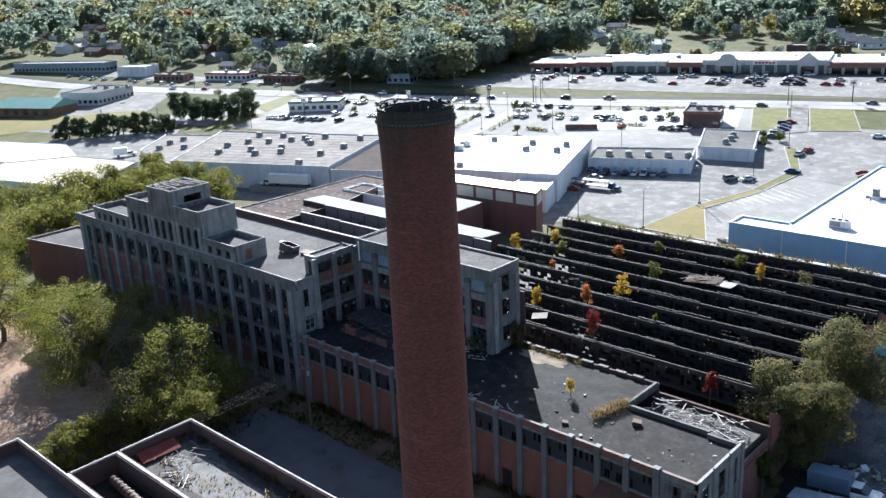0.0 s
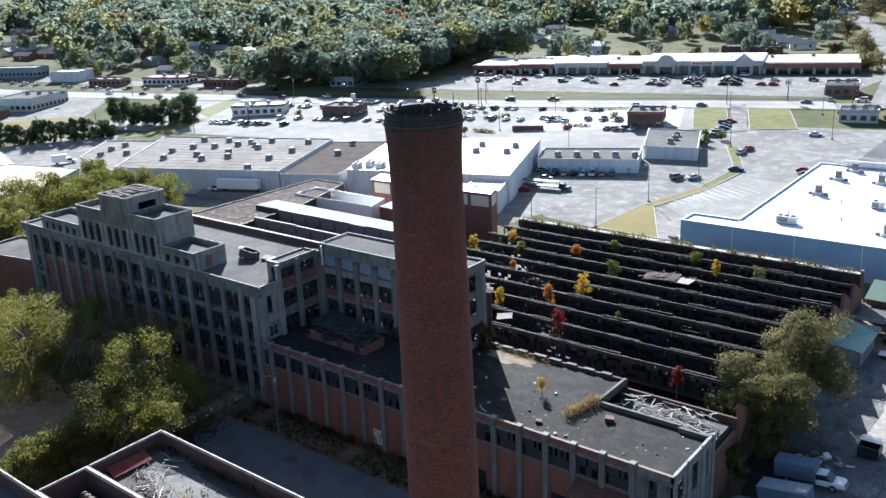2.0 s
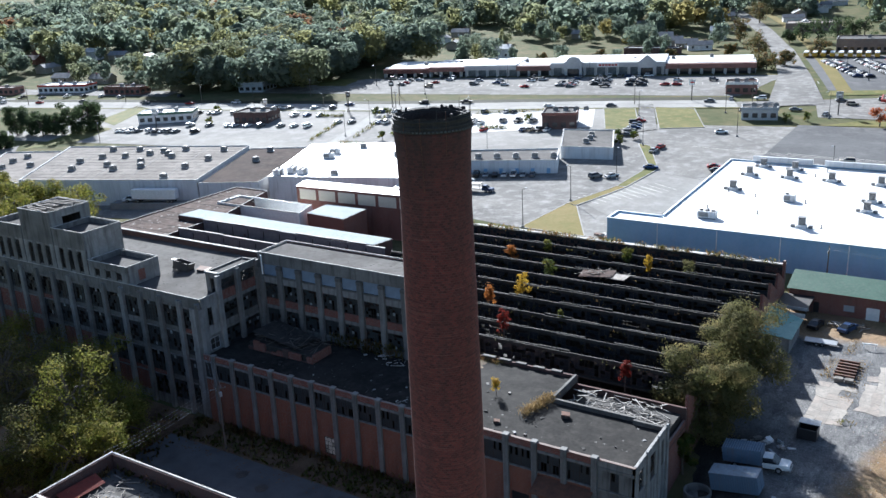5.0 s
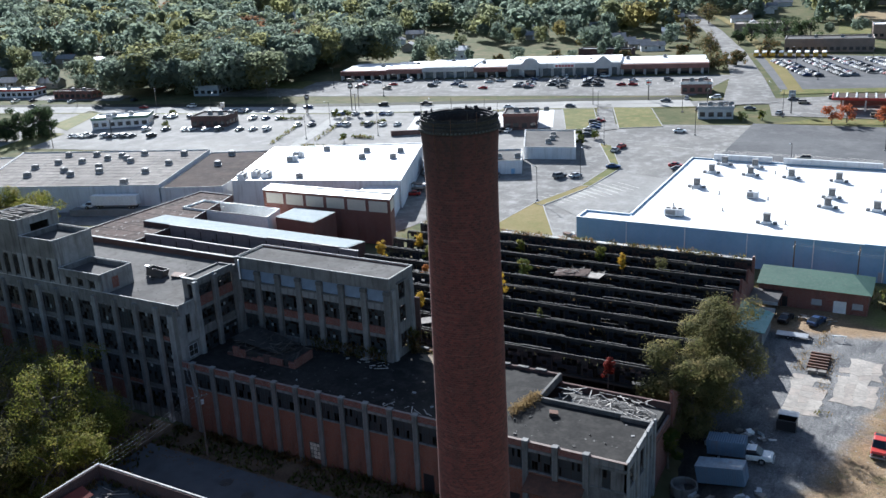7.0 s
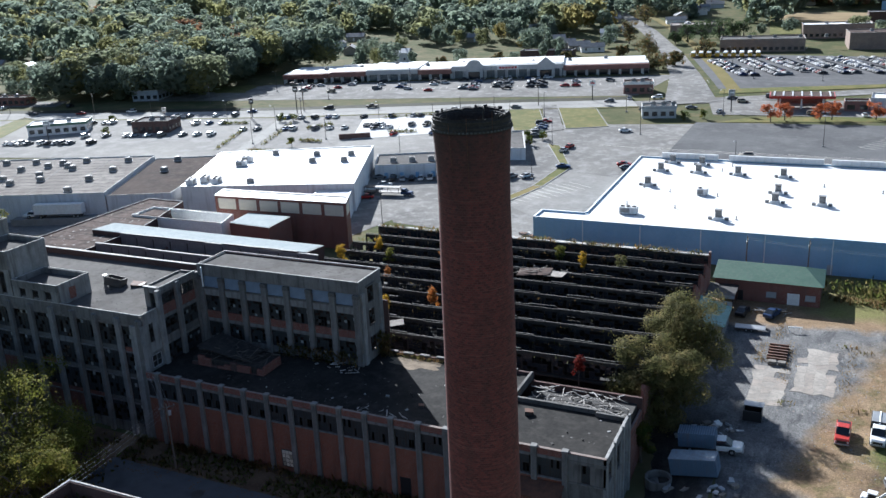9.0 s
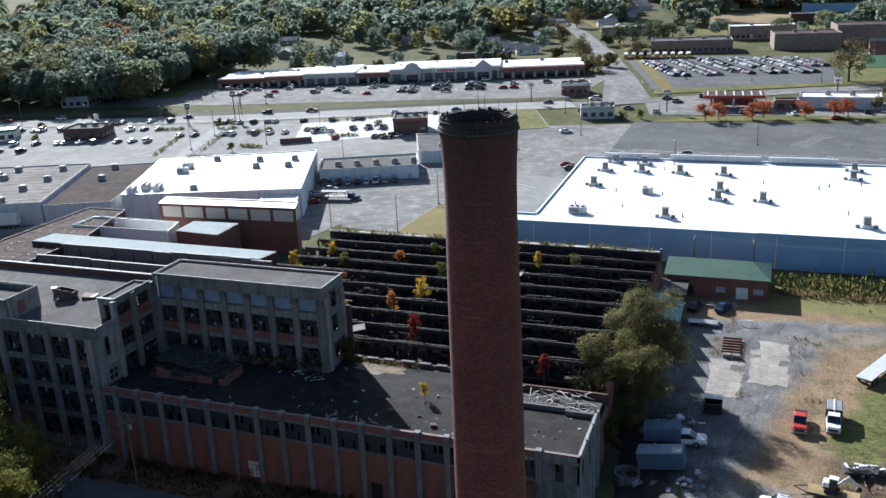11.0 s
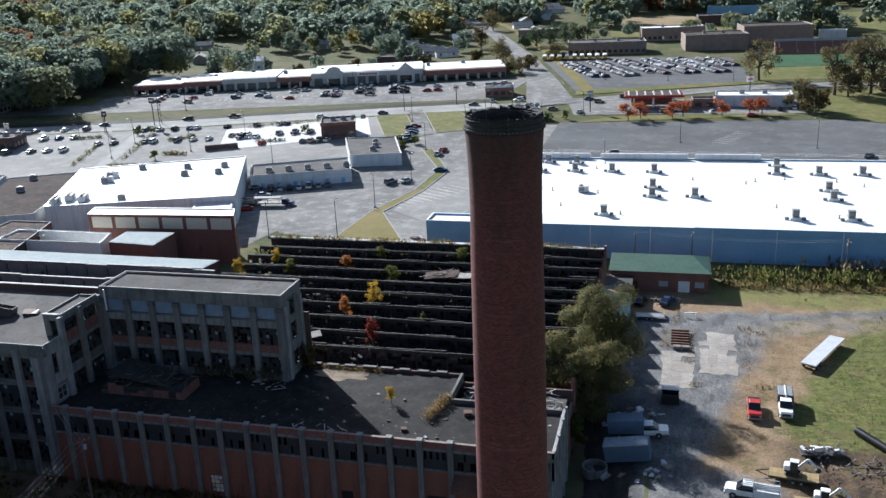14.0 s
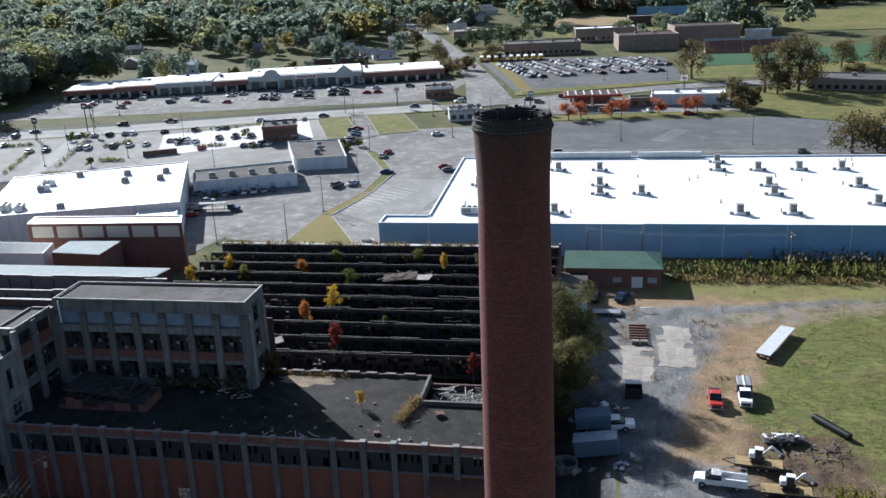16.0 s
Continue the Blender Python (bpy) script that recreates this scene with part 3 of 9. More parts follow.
yard_material()
land_grid()
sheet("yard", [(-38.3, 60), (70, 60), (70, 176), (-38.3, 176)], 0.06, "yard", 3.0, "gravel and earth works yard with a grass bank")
sheet("street", [(-112, 50), (-40, 50), (-40, 73.2), (-112, 73.2)], 0.05, "street_asphalt", 4.0, "dark patched asphalt street beside the mill", category="street")
sheet("side_lot", [(-190, 22), (-125, 22), (-125, 62), (-190, 62)], 0.05, "tan_lot", 5.0, "stained tan earth lot under the trees", wobble=3.0, category="lot")
# shopping area
sheet("store_lot", [(-125, 188), (-70, 179), (-60, 330), (-200, 300)], 0.05, "worn_asphalt", 8.0, "worn grey asphalt car park", category="car park")
sheet("back_lot", [(-250, 140), (-130, 172), (-112, 262), (-260, 220)], 0.08, "worn_asphalt", 8.0, "pale worn loading yard", category="loading yard")
sheet("dark_car_park", [(-72, 248), (110, 248), (75, 345), (-70, 331)], 0.10, "dark_lot", 8.0, "dark grey empty asphalt car park", category="car park")
HIGHWAY = [(-1100, 150), (-800, 190), (-480, 250), (-385, 275), (-300, 294), (-242, 309), (-190, 327), (-145, 343), (-98, 357), (-51, 377), (0, 402), (52, 414), (160, 424), (420, 440)]


def ribbon(name, line, lo, hi, off, material, label, category):
    """A strip along a line of places, from lo to hi metres beside it."""
    pts = []
    for (x0, y0), (x1, y1) in zip(line, line[1:]):
        k = max(1, int((x1 - x0) / 10))
        pts += [(x0 + (x1 - x0) * i / k, y0 + (y1 - y0) * i / k) for i in range(k)]
    pts.append(line[-1])
    vs, fs = [], []
    for x, y in pts:
        for t in (lo, (lo + hi) / 2, hi):
            vs.append((x - 0.38 * t, y + 0.92 * t, height(x - 0.38 * t, y + 0.92 * t) + off))
    for i in range(len(pts) - 1):
        for k in (0, 1):
            a = i * 3 + k
            fs.append((a, a + 3, a + 4, a + 1))
    tagged(link_mesh(name, np_mesh(name, vs, fs), material), label, category, kind="structure")


sheet("restaurant_lot", [(-385, 205), (-130, 258), (-140, 352), (-390, 284)], 0.11, "pale_lot", 8.0, "worn pale restaurant car parks", category="car park")
sheet("pale_apron", [(-190, 277), (-139.8, 306), (-152, 338), (-204, 311)], 0.16, "white_concrete", 8.0, "pale new concrete car park", category="car park")
sheet("mall_lot", [(-347, 327), (-104, 381), (-97, 440), (-303, 384)], 0.09, "worn_asphalt", 8.0, "wide grey asphalt car park of the shopping centre", category="car park")
ribbon("highway", HIGHWAY[:9], 0, 15, 0.20, "highway_concrete", "pale concrete highway with several lanes", "road")
ribbon("highway", HIGHWAY[8:], 0, 11, 0.20, "worn_asphalt", "grey asphalt road past the school", "road")
ribbon("highway_median", HIGHWAY[:9], 7.2, 8.0, 0.24, "pale_lot", "worn painted highway median", "road")
ribbon("highway_verge", HIGHWAY[:9], 15.4, 22.0, 0.22, "verge_grass", "rough dark grass verge along the highway", "verge")
ribbon("highway_verge", HIGHWAY[:9], -1.8, -0.3, 0.22, "lawn", "worn grass verge along the highway", "verge")
sheet("school_lot", [(-72, 402), (10, 424), (3, 510), (-106, 522)], 0.10, "dark_lot", 8.0, "large asphalt car park of the school", category="car park")


def lane(name, left, right, off, material, label, category, n=10):
    """A strip of road between two edges that are given at the same stations."""
    vs, fs = [], []
    for (a, b), (c, e) in zip(zip(left, left[1:]), zip(right, right[1:])):
        for i in range(n):
            for k in (0.0, 0.5, 1.0):
                x = (a[0] + (b[0] - a[0]) * i / n) * (1 - k) + (c[0] + (e[0] - c[0]) * i / n) * k
                y = (a[1] + (b[1] - a[1]) * i / n) * (1 - k) + (c[1] + (e[1] - c[1]) * i / n) * k
                vs.append((x, y, height(x, y) + off))
    for i in range(len(vs) // 3 - 1):
        for k in (0, 1):
            fs.append((i * 3 + k, i * 3 + k + 1, i * 3 + k + 4, i * 3 + k + 3))
    return tagged(link_mesh(name, np_mesh(name, vs, fs), material), label, category, kind="structure")


ROAD_L, ROAD_R = [(-88, 360), (-100, 436), (-125, 532), (-158, 629), (-188, 706), (-230, 800)], [(-68, 372), (-85, 436), (-112, 532), (-146, 629), (-177, 706), (-219, 800)]
lane("side_road", ROAD_L, ROAD_R, 0.34, "worn_asphalt", "wide grey asphalt road running up the valley", "road")
lane("road_verge", [(x + 0.4, y + 26) for x, y in ROAD_R[:5]], [(x + 6.5, y + 26) for x, y in ROAD_R[:5]], 0.30, "dry_lawn", "dry grass strip between road and school car park", "verge")
lane("drive", [(-121.0, 303), (-136, 346), (-139, 352)], [(-115.4, 309), (-130.5, 349), (-133, 355)], 0.22, "worn_asphalt", "grey drive between two grass islands", "road")

# ---- building helpers ----
def pane_set(w, h, nx, nz, keep, material, seed):
    """Glazing bars and what is left of the panes, shared between alike windows."""
    key = ("win", round(w, 2), round(h, 2), nx, nz, keep, material, seed)
    if key not in CACHE:
        r = random.Random(str(key))
        bm = grid_frame(w, h, nx, nz, 0.09, 0.04, 0.04, 0.10, r)
        fr = bpy.data.meshes.new("window")
        bm.to_mesh(fr)
        bm.free()
        bm = bmesh.new()
        for i in range(nx):
            for j in range(nz):
                if r.random() < keep:
                    tilt = r.uniform(-0.02, 0.02)
                    x0, x1, z0, z1 = w * i / nx, w * (i + 1) / nx, h * j / nz, h * (j + 1) / nz
                    vs = [bm.verts.new(p) for p in ((x0, tilt, z0), (x1, -tilt, z0), (x1, tilt, z1), (x0, -tilt, z1))]
                    bm.faces.new(vs)
        gl = bpy.data.meshes.new("glazing")
        bm.to_mesh(gl)
        bm.free()
        gl.materials.append(MATS[material])
        CACHE[key] = (fr, gl)
    return CACHE[key]


def window(parent, F, x0, z0, x1, z1, nx=4, nz=4, keep=0.6, deep=0.22, bars="dark_metal", pane="dusty_glass", variant=0, name="window"):
    fr, gl = pane_set(x1 - x0, z1 - z0, nx, nz, keep, pane, variant)
    at = F @ Matrix.Translation((x0, deep, z0))
    w = link_mesh(name, fr, bars, parent, "", at)
    if len(gl.polygons):
        link_mesh("glazing", gl, pane, w, "", at)["kind"] = "stuff"
    return w


def rot(x, y, z, a):
    return pose(x, y, z, 0, 0, a)


def flat_house(name, label, category, corners, z0, z1, wall, roof, para=0.6, thick=0.35, cope="coping", kind=""):
    """A flat-roofed building on corners given anticlockwise: a wall along each side, a roof deck, copings."""
    cx, cy = sum(p[0] for p in corners) / len(corners), sum(p[1] for p in corners) / len(corners)
    ob = thing(name, label, category, Matrix.Translation((cx, cy, z0)), kind=kind)
    frames = []
    n = len(corners)
    for i in range(n):
        a, b = Vector(corners[i]), Vector(corners[(i + 1) % n])
        F = rot(a.x, a.y, 0, math.degrees(math.atan2((b - a).y, (b - a).x)))
        L = (b - a).length
        block("wall", 0, 0, z0, L - thick, thick, z1, wall, ob, frame_m=F, bevel=0.02)
        block("coping", -0.06, -0.06, z1, L - thick, 0.16 if cope == "coping" else thick + 0.06, z1 + 0.10, cope, ob, frame_m=F, bevel=0.02)
        frames.append((F, L))
    bm = bmesh.new()
    top, low = [bm.verts.new((x, y, z1 - para)) for x, y in corners], [bm.verts.new((x, y, z1 - para - 0.3)) for x, y in corners]
    bm.faces.new(top)
    bm.faces.new(low[::-1])
    for i in range(n):
        bm.faces.new((low[i], low[(i + 1) % n], top[(i + 1) % n], top[i]))
    c = Vector((cx, cy, 0))
    for v in bm.verts:
        dv = v.co - c
        L2 = math.hypot(dv.x, dv.y)
        v.co.x -= dv.x / L2 * 0.25
        v.co.y -= dv.y / L2 * 0.25
    part("roof", bm, roof, ob)
    return ob, frames


def doors_along(ob, F, xs, w, h, z, material="grey_paint", name="door"):
    for x in xs:
        block(name, x, -0.05, z, x + w, 0.03, z + h, material, ob, frame_m=F, bevel=0.015)


# ---- chimney ----
def chimney():
    ob = thing("chimney", "tall round red brick chimney with a sooty broken crown", "chimney", Matrix.Translation((-35.4, 35.5, -3)))
    at = Matrix.Translation((-35.4, 35.5, 0))
    bm = bmesh.new()
    prof = [(2.95, -3.2), (2.62, 14), (2.30, 32), (2.19, 46.4), (2.11, 51.5), (2.12, 53.2), (2.15, 54.4), (2.20, 55.5), (2.25, 56.15), (2.26, 56.3), (1.62, 56.3), (1.62, 44.0)]
    fine = []
    for (r0, z0), (r1, z1) in zip(prof, prof[1:]):
        k = max(1, int(abs(z1 - z0) / 1.2))
        fine += [(r0 + (r1 - r0) * i / k, z0 + (z1 - z0) * i / k) for i in range(k)]
    fine.append(prof[-1])
    lathe(bm, fine, 72, cap=False)
    for v in bm.verts:
        f = 1 + 0.006 * noise.noise((v.co.x * 0.8, v.co.y * 0.8, v.co.z * 0.35))
        v.co.x, v.co.y = v.co.x * f, v.co.y * f
    part("shaft", bm, "chimney_brick", ob, "red brick shaft in fine courses", at, smooth=True)
    for r, z, h in ((2.33, 56.30, 0.16), (2.28, 56.46, 0.20), (2.20, 56.66, 0.22), (2.26, 56.88, 0.10)):
        bm = bmesh.new()
        lathe(bm, [(r - 0.45, z), (r, z), (r + 0.015, z + h / 2), (r, z + h), (r - 0.45, z + h), (r - 0.45, z)], 64, cap=False)
        for v in bm.verts:
            f = 1 + 0.012 * noise.noise((v.co.x * 2, v.co.y * 2, v.co.z * 2))
            v.co.x, v.co.y = v.co.x * f, v.co.y * f
        part("corbel_ring", bm, "sooty_brick", ob, "sooty corbelled brick ring", at)
    # broken top courses: a low rim worn to different heights
    r = random.Random(5)
    n = 110
    tops, level = [], 0.12
    for i in range(n):
        if r.random() < 0.6:
            level = min(0.14, max(0.0, level + r.choice((-0.06, -0.03, 0.0, 0.03, 0.06))))
        tops.append(56.98 + level + 0.10 * max(0.0, math.sin(2 * math.pi * i / n + 0.6)) + r.uniform(0, 0.02))
    bm = bmesh.new()
    ring = [[bm.verts.new((q * math.cos(2 * math.pi * (i + e) / n), q * math.sin(2 * math.pi * (i + e) / n), z)) for q, z in ((2.17 + 0.03 * (i * 7 % 3 - 1), 56.9), (2.17 + 0.03 * (i * 7 % 3 - 1), tops[i]), (1.96, tops[i] - 0.05), (1.96, 56.9))] for i in range(n) for e in (0.0, 0.97)]
    for i in range(2 * n):
        p, q = ring[i], ring[(i + 1) % (2 * n)]
        for k in range(3):
            bm.faces.new((p[k], q[k], q[k + 1], p[k + 1]))
    part("broken_rim", bm, "sooty_brick", ob, "ragged broken brick rim", at)
    bm = bmesh.new()
    for i in range(64):
        F = rot(0, 0, 0, i * 360 / 64)
        c = [bm.verts.new(F @ Vector(p)) for p in ((2.28, -0.06, 56.34), (2.352, -0.06, 56.34), (2.352, 0.06, 56.34), (2.28, 0.06, 56.34), (2.28, -0.06, 56.43), (2.352, -0.06, 56.43), (2.352, 0.06, 56.43), (2.28, 0.06, 56.43))]
        for f in ((0, 1, 2, 3), (7, 6, 5, 4), (0, 4, 5, 1), (1, 5, 6, 2), (2, 6, 7, 3), (3, 7, 4, 0)):
            bm.faces.new([c[k] for k in f])
    part("dentil_course", bm, "pale_dentil", ob, "row of pale projecting header bricks", at)["kind"] = "stuff"
    for i in range(7):
        a = r.uniform(0, 6.283)
        F = at @ rot(2.0 * math.cos(a), 2.0 * math.sin(a), 0, r.uniform(0, 180))
        block("cap_brick", -0.11, -0.05, 57.10, 0.12, 0.06, 57.28, "sooty_brick", ob, frame_m=F, bevel=0.02)
    for a, z0, z1 in ((-74, 53.0, 57.2), (-38, 55.0, 57.5), (-100, 54.2, 56.9)):
        bm = bmesh.new()
        ca, sa = math.cos(radians(a)), math.sin(radians(a))
        pts = [(2.33 * ca, 2.33 * sa, z1), (2.34 * ca, 2.34 * sa, 56.4), (2.22 * ca, 2.22 * sa, 55.3), (2.15 * ca + 0.02, 2.15 * sa, z0)]
        for p, q in zip(pts, pts[1:]):
            tube(bm, p, q, 0.013, n=6)
        part("loose_wire", bm, "rust", ob, "", at)
    for a in (20, 75, 130, 200, 255, 310):
        bm = bmesh.new()
        tube(bm, (2.15 * math.cos(radians(a)), 2.15 * math.sin(radians(a)), 56.9), (2.2 * math.cos(radians(a)), 2.2 * math.sin(radians(a)), 57.75), 0.022, 0.010, 6)
        part("lightning_rod", bm, "dark_metal", ob, "", at)


surface("pale_dentil", (0.11, 0.12, 0.125), (0.07, 0.075, 0.08), big=0.9, fine=6.0, stain=(0.05, 0.05, 0.05), amount=0.7)
surface("sooty_brick", (0.022, 0.022, 0.021), (0.040, 0.037, 0.035), big=0.9, fine=6.0, stain=(0.085, 0.065, 0.055), amount=0.5)
chimney()


# ---- front range of the mill: pilastered brick wall, flat tar roof ----
def front_range():
    X0, X1, Y0, Y1, ZT, ZG = -109.3, -38.6, 79.3, 98.4, 8.6, -3.6
    ob = thing("mill_front_range", "long two-storey brick and concrete mill range with a flat tar roof", "factory", Matrix.Translation((-74, 89, ZG)))
    F = rot(X0, Y0, 0, 0)
    posts = [-103.1 + 3.965 * i - X0 for i in range(-1, 17)]
    posts = [p for p in posts if p < X1 - X0 - 4.5]
    r = random.Random(11)
    edges = [0.0] + posts + [X1 - X0]
    for p in posts:
        block("pilaster", p - 0.36, -0.32, ZG, p + 0.36, 0.1, ZT + 0.12, "concrete", ob, frame_m=F)
        block("pilaster_cap", p - 0.42, -0.38, ZT + 0.12, p + 0.42, 0.45, ZT + 0.34, "concrete", ob, frame_m=F)
    for i, (a, b) in enumerate(zip(edges, edges[1:])):
        a2, b2 = a + (0.36 if a else 0.0), b - (0.36 if i < len(edges) - 2 else 0.0)
        if b2 - a2 < 0.3:
            continue
        last = i == len(edges) - 2
        mat_top = "concrete" if last else "red_brick"
        block("parapet", a2, 0.0, 7.75, b2, 0.35, ZT, mat_top, ob, frame_m=F)
        block("coping", a2, -0.05, ZT, b2, 0.40, ZT + 0.08, "red_brick", ob, frame_m=F)
        block("lintel", a2, -0.06, 7.35, b2, 0.35, 7.746, "concrete", ob, frame_m=F)
        block("brick_panel", a2, 0.02, ZG, b2, 0.35, 4.55, "concrete" if last else "orange_brick", ob, frame_m=F)
        block("sill", a2, -0.10, 4.554, b2, 0.35, 4.75, "concrete", ob, frame_m=F)
        if last:
            block("brick_panel", a2, 0.0, 4.754, a2 + 1.6, 0.35, 7.346, "concrete", ob, frame_m=F)
            block("brick_panel", a2 + 2.7, 0.0, 4.754, b2, 0.35, 7.346, "concrete", ob, frame_m=F)
            window(ob, F, a2 + 1.6, 4.75, a2 + 2.7, 7.35, 2, 4, 0.4)
        else:
            window(ob, F, a2, 4.75, (a2 + b2) / 2, 7.35, 4, 2, 0.9, variant=r.randrange(5))
            window(ob, F, (a2 + b2) / 2, 4.75, b2, 7.35, 4, 2, 0.9, variant=r.randrange(5))
    # low openings in the brick panels
    for p, w, z0, z1, m in ((posts[5] + 1.6, 1.9, -2.2, 0.5, "boarded"), (posts[10] + 0.8, 1.6, -3.4, 0.2, "black_paint"), (posts[13] + 0.7, 2.4, -3.4, 0.9, "black_paint")):
        block("door", p, -0.04, z0, p + w, 0.02, z1, m, ob, frame_m=F)
    window(ob, F, posts[5] + 1.6, -2.2, posts[5] + 3.5, 0.5, 3, 4, 0.75, deep=-0.08, pane="cream_paint")
    # lean-to canopy by the east corner
    bm = bmesh.new()
    vs = [bm.verts.new(F @ Vector(p)) for p in ((58.2, -0.1, 4.3), (65.6, -0.1, 4.3), (65.6, -2.6, 3.3), (58.2, -2.6, 3.3))]
    f = bm.faces.new(vs)
    ext = bmesh.ops.extrude_face_region(bm, geom=[f])
    bmesh.ops.translate(bm, verts=[v for v in ext["geom"] if isinstance(v, bmesh.types.BMVert)], vec=(0, 0, -0.15))
    part("canopy", bm, "rust", ob, "sagging rusty canopy")
    # east end, stepped parapet
    E = rot(X1, Y0, 0, 90)
    for k, (u0, u1, z) in enumerate(((0, 4.0, ZT), (4.0, 8.1, ZT + 0.02), (8.1, 11.2, ZT + 0.04))):
        block("wall", u0, 0.0, 7.4, u1, 0.35, z, "pale_concrete", ob, frame_m=E)
        block("coping", u0 + 0.36, -0.08, z, u1, 0.30, z + 0.10, "pale_concrete", ob, frame_m=E)
        block("wall", u0 + 0.0, 0.0, ZG, u1, 0.35, 3.9 if k else 4.6, "pale_concrete", ob, frame_m=E)
        w0, w1 = u0 + 1.4, u1 - 0.9
        block("wall", u0, 0, 3.9 if k else 4.6, w0, 0.35, 7.4, "pale_concrete", ob, frame_m=E)
        block("wall", w1, 0, 3.9 if k else 4.6, u1, 0.35, 7.4, "pale_concrete", ob, frame_m=E)
        window(ob, E, w0, 3.9 if k else 4.6, w1, 7.4, 2, 4, 0.4, variant=k)
        block("pilaster", u1 - 0.3, -0.25, ZG, u1 + 0.3, 0.05, z + 0.35, "pale_concrete", ob, frame_m=E)
    # roof deck: whole west of the fallen bay, strip in front of it
    bm = bmesh.new()
    box(bm, X0, Y0 + 0.34, 7.75, -54.2, Y1, 8.15)
    part("roof", bm, "tar_roof", ob, "flat tarred roof with stains and rubble")
    bm = bmesh.new()
    box(bm, -54.2, Y0 + 0.34, 7.75, X1 - 0.34, 90.6, 8.15)
    part("roof", bm, "tar_roof", ob)
    block("ledge", -54.2, 90.45, 7.8, -42.8, 90.9, 8.75, "ridge", ob)
    block("ledge", -42.8, 89.8, 7.8, X1 - 0.34, 90.2, 8.75, "ridge", ob)
    block("ledge", -54.6, 90.9, 7.8, -54.2, Y1 - 0.2, 8.95, "ridge", ob)
    # fallen bay behind the ledge
    block("floor", -54.2, 90.9, 4.6, X1, Y1, 4.9, "burnt", ob)
    block("wall", X1 - 0.35, 90.5, ZG, X1, Y1, 5.6, "red_brick", ob)
    # back wall and an inner floor
    block("wall", X0, Y1, ZG, -54.3, Y1 + 0.4, 8.55, "dark_brick", ob)
    block("wall", -54.3, Y1, ZG, X1, Y1 + 0.4, 7.3, "dark_brick", ob)
    for i in range(8):
        x = X0 + 31 + i * 2.85
        block("coping", x, Y1 - 0.1, 8.56 + 0.02 * r.random(), x + r.uniform(1.6, 2.7), Y1 + 0.5, 8.70 + r.uniform(-0.05, 0.1), "ridge", ob)
    block("floor", X0, Y0 + 0.4, 3.4, X1 - 0.4, 90.4, 3.6, "burnt", ob)


surface("grey_boards", (0.23, 0.225, 0.24), (0.17, 0.165, 0.18), big=0.4, fine=3.0, stain=(0.05, 0.045, 0.05), amount=0.6)
surface("verdigris", (0.20, 0.31, 0.275), (0.13, 0.21, 0.19), big=0.5, fine=3.0, stain=(0.05, 0.06, 0.055), amount=0.7, streak=True)
surface("dark_concrete", (0.11, 0.108, 0.10), (0.16, 0.155, 0.145), big=0.6, fine=4.0, stain=(0.05, 0.045, 0.04), amount=0.6)
surface("boarded", (0.46, 0.42, 0.34), (0.36, 0.32, 0.26), big=1.5, fine=6.0, stain=(0.1, 0.08, 0.06), amount=0.6)
front_range()


# ---- the tall mill ----
def pilastered_face(ob, F, edges, levels, zg, zt, wide=0.42, deep=0.5, mat="concrete", keep=0.7, seed=1, infill=None, infill_mat="red_brick", half=True, top_pil=0.0):
    """Concrete frame: pilasters, then per storey spandrel, window or infill, lintel. levels: (spandrel z0, sill z, head z, top z)."""
    r = random.Random(seed)
    for i, p in enumerate(edges):
        block("pilaster", p - wide, -deep, zg, p + wide, 0.12, zt + top_pil, mat if i % 3 else "pale_concrete", ob, frame_m=F)
    for i, (a, b) in enumerate(zip(edges, edges[1:])):
        a2, b2 = a + wide, b - wide
        for k, (z0, zs, zh, z1) in enumerate(levels):
            block("spandrel", a2, 0.12, z0, b2, 0.35, zs, r.choice((infill_mat, "dark_concrete", "dark_concrete", mat)) if k else mat, ob, frame_m=F)
            block("lintel", a2, 0.06, zh, b2, 0.35, z1, mat, ob, frame_m=F)
            if infill and infill(i, k, r):
                block("brick_infill", a2, 0.12, zs, b2, 0.35, zh, infill_mat, ob, frame_m=F)
            elif half:
                c = (a2 + b2) / 2
                window(ob, F, a2, zs, c, zh, 3, 5, keep, variant=r.randrange(6))
                window(ob, F, c, zs, b2, zh, 3, 5, keep, variant=r.randrange(6))
            else:
                window(ob, F, a2, zs, b2, zh, 5, 4, keep, variant=r.randrange(6))


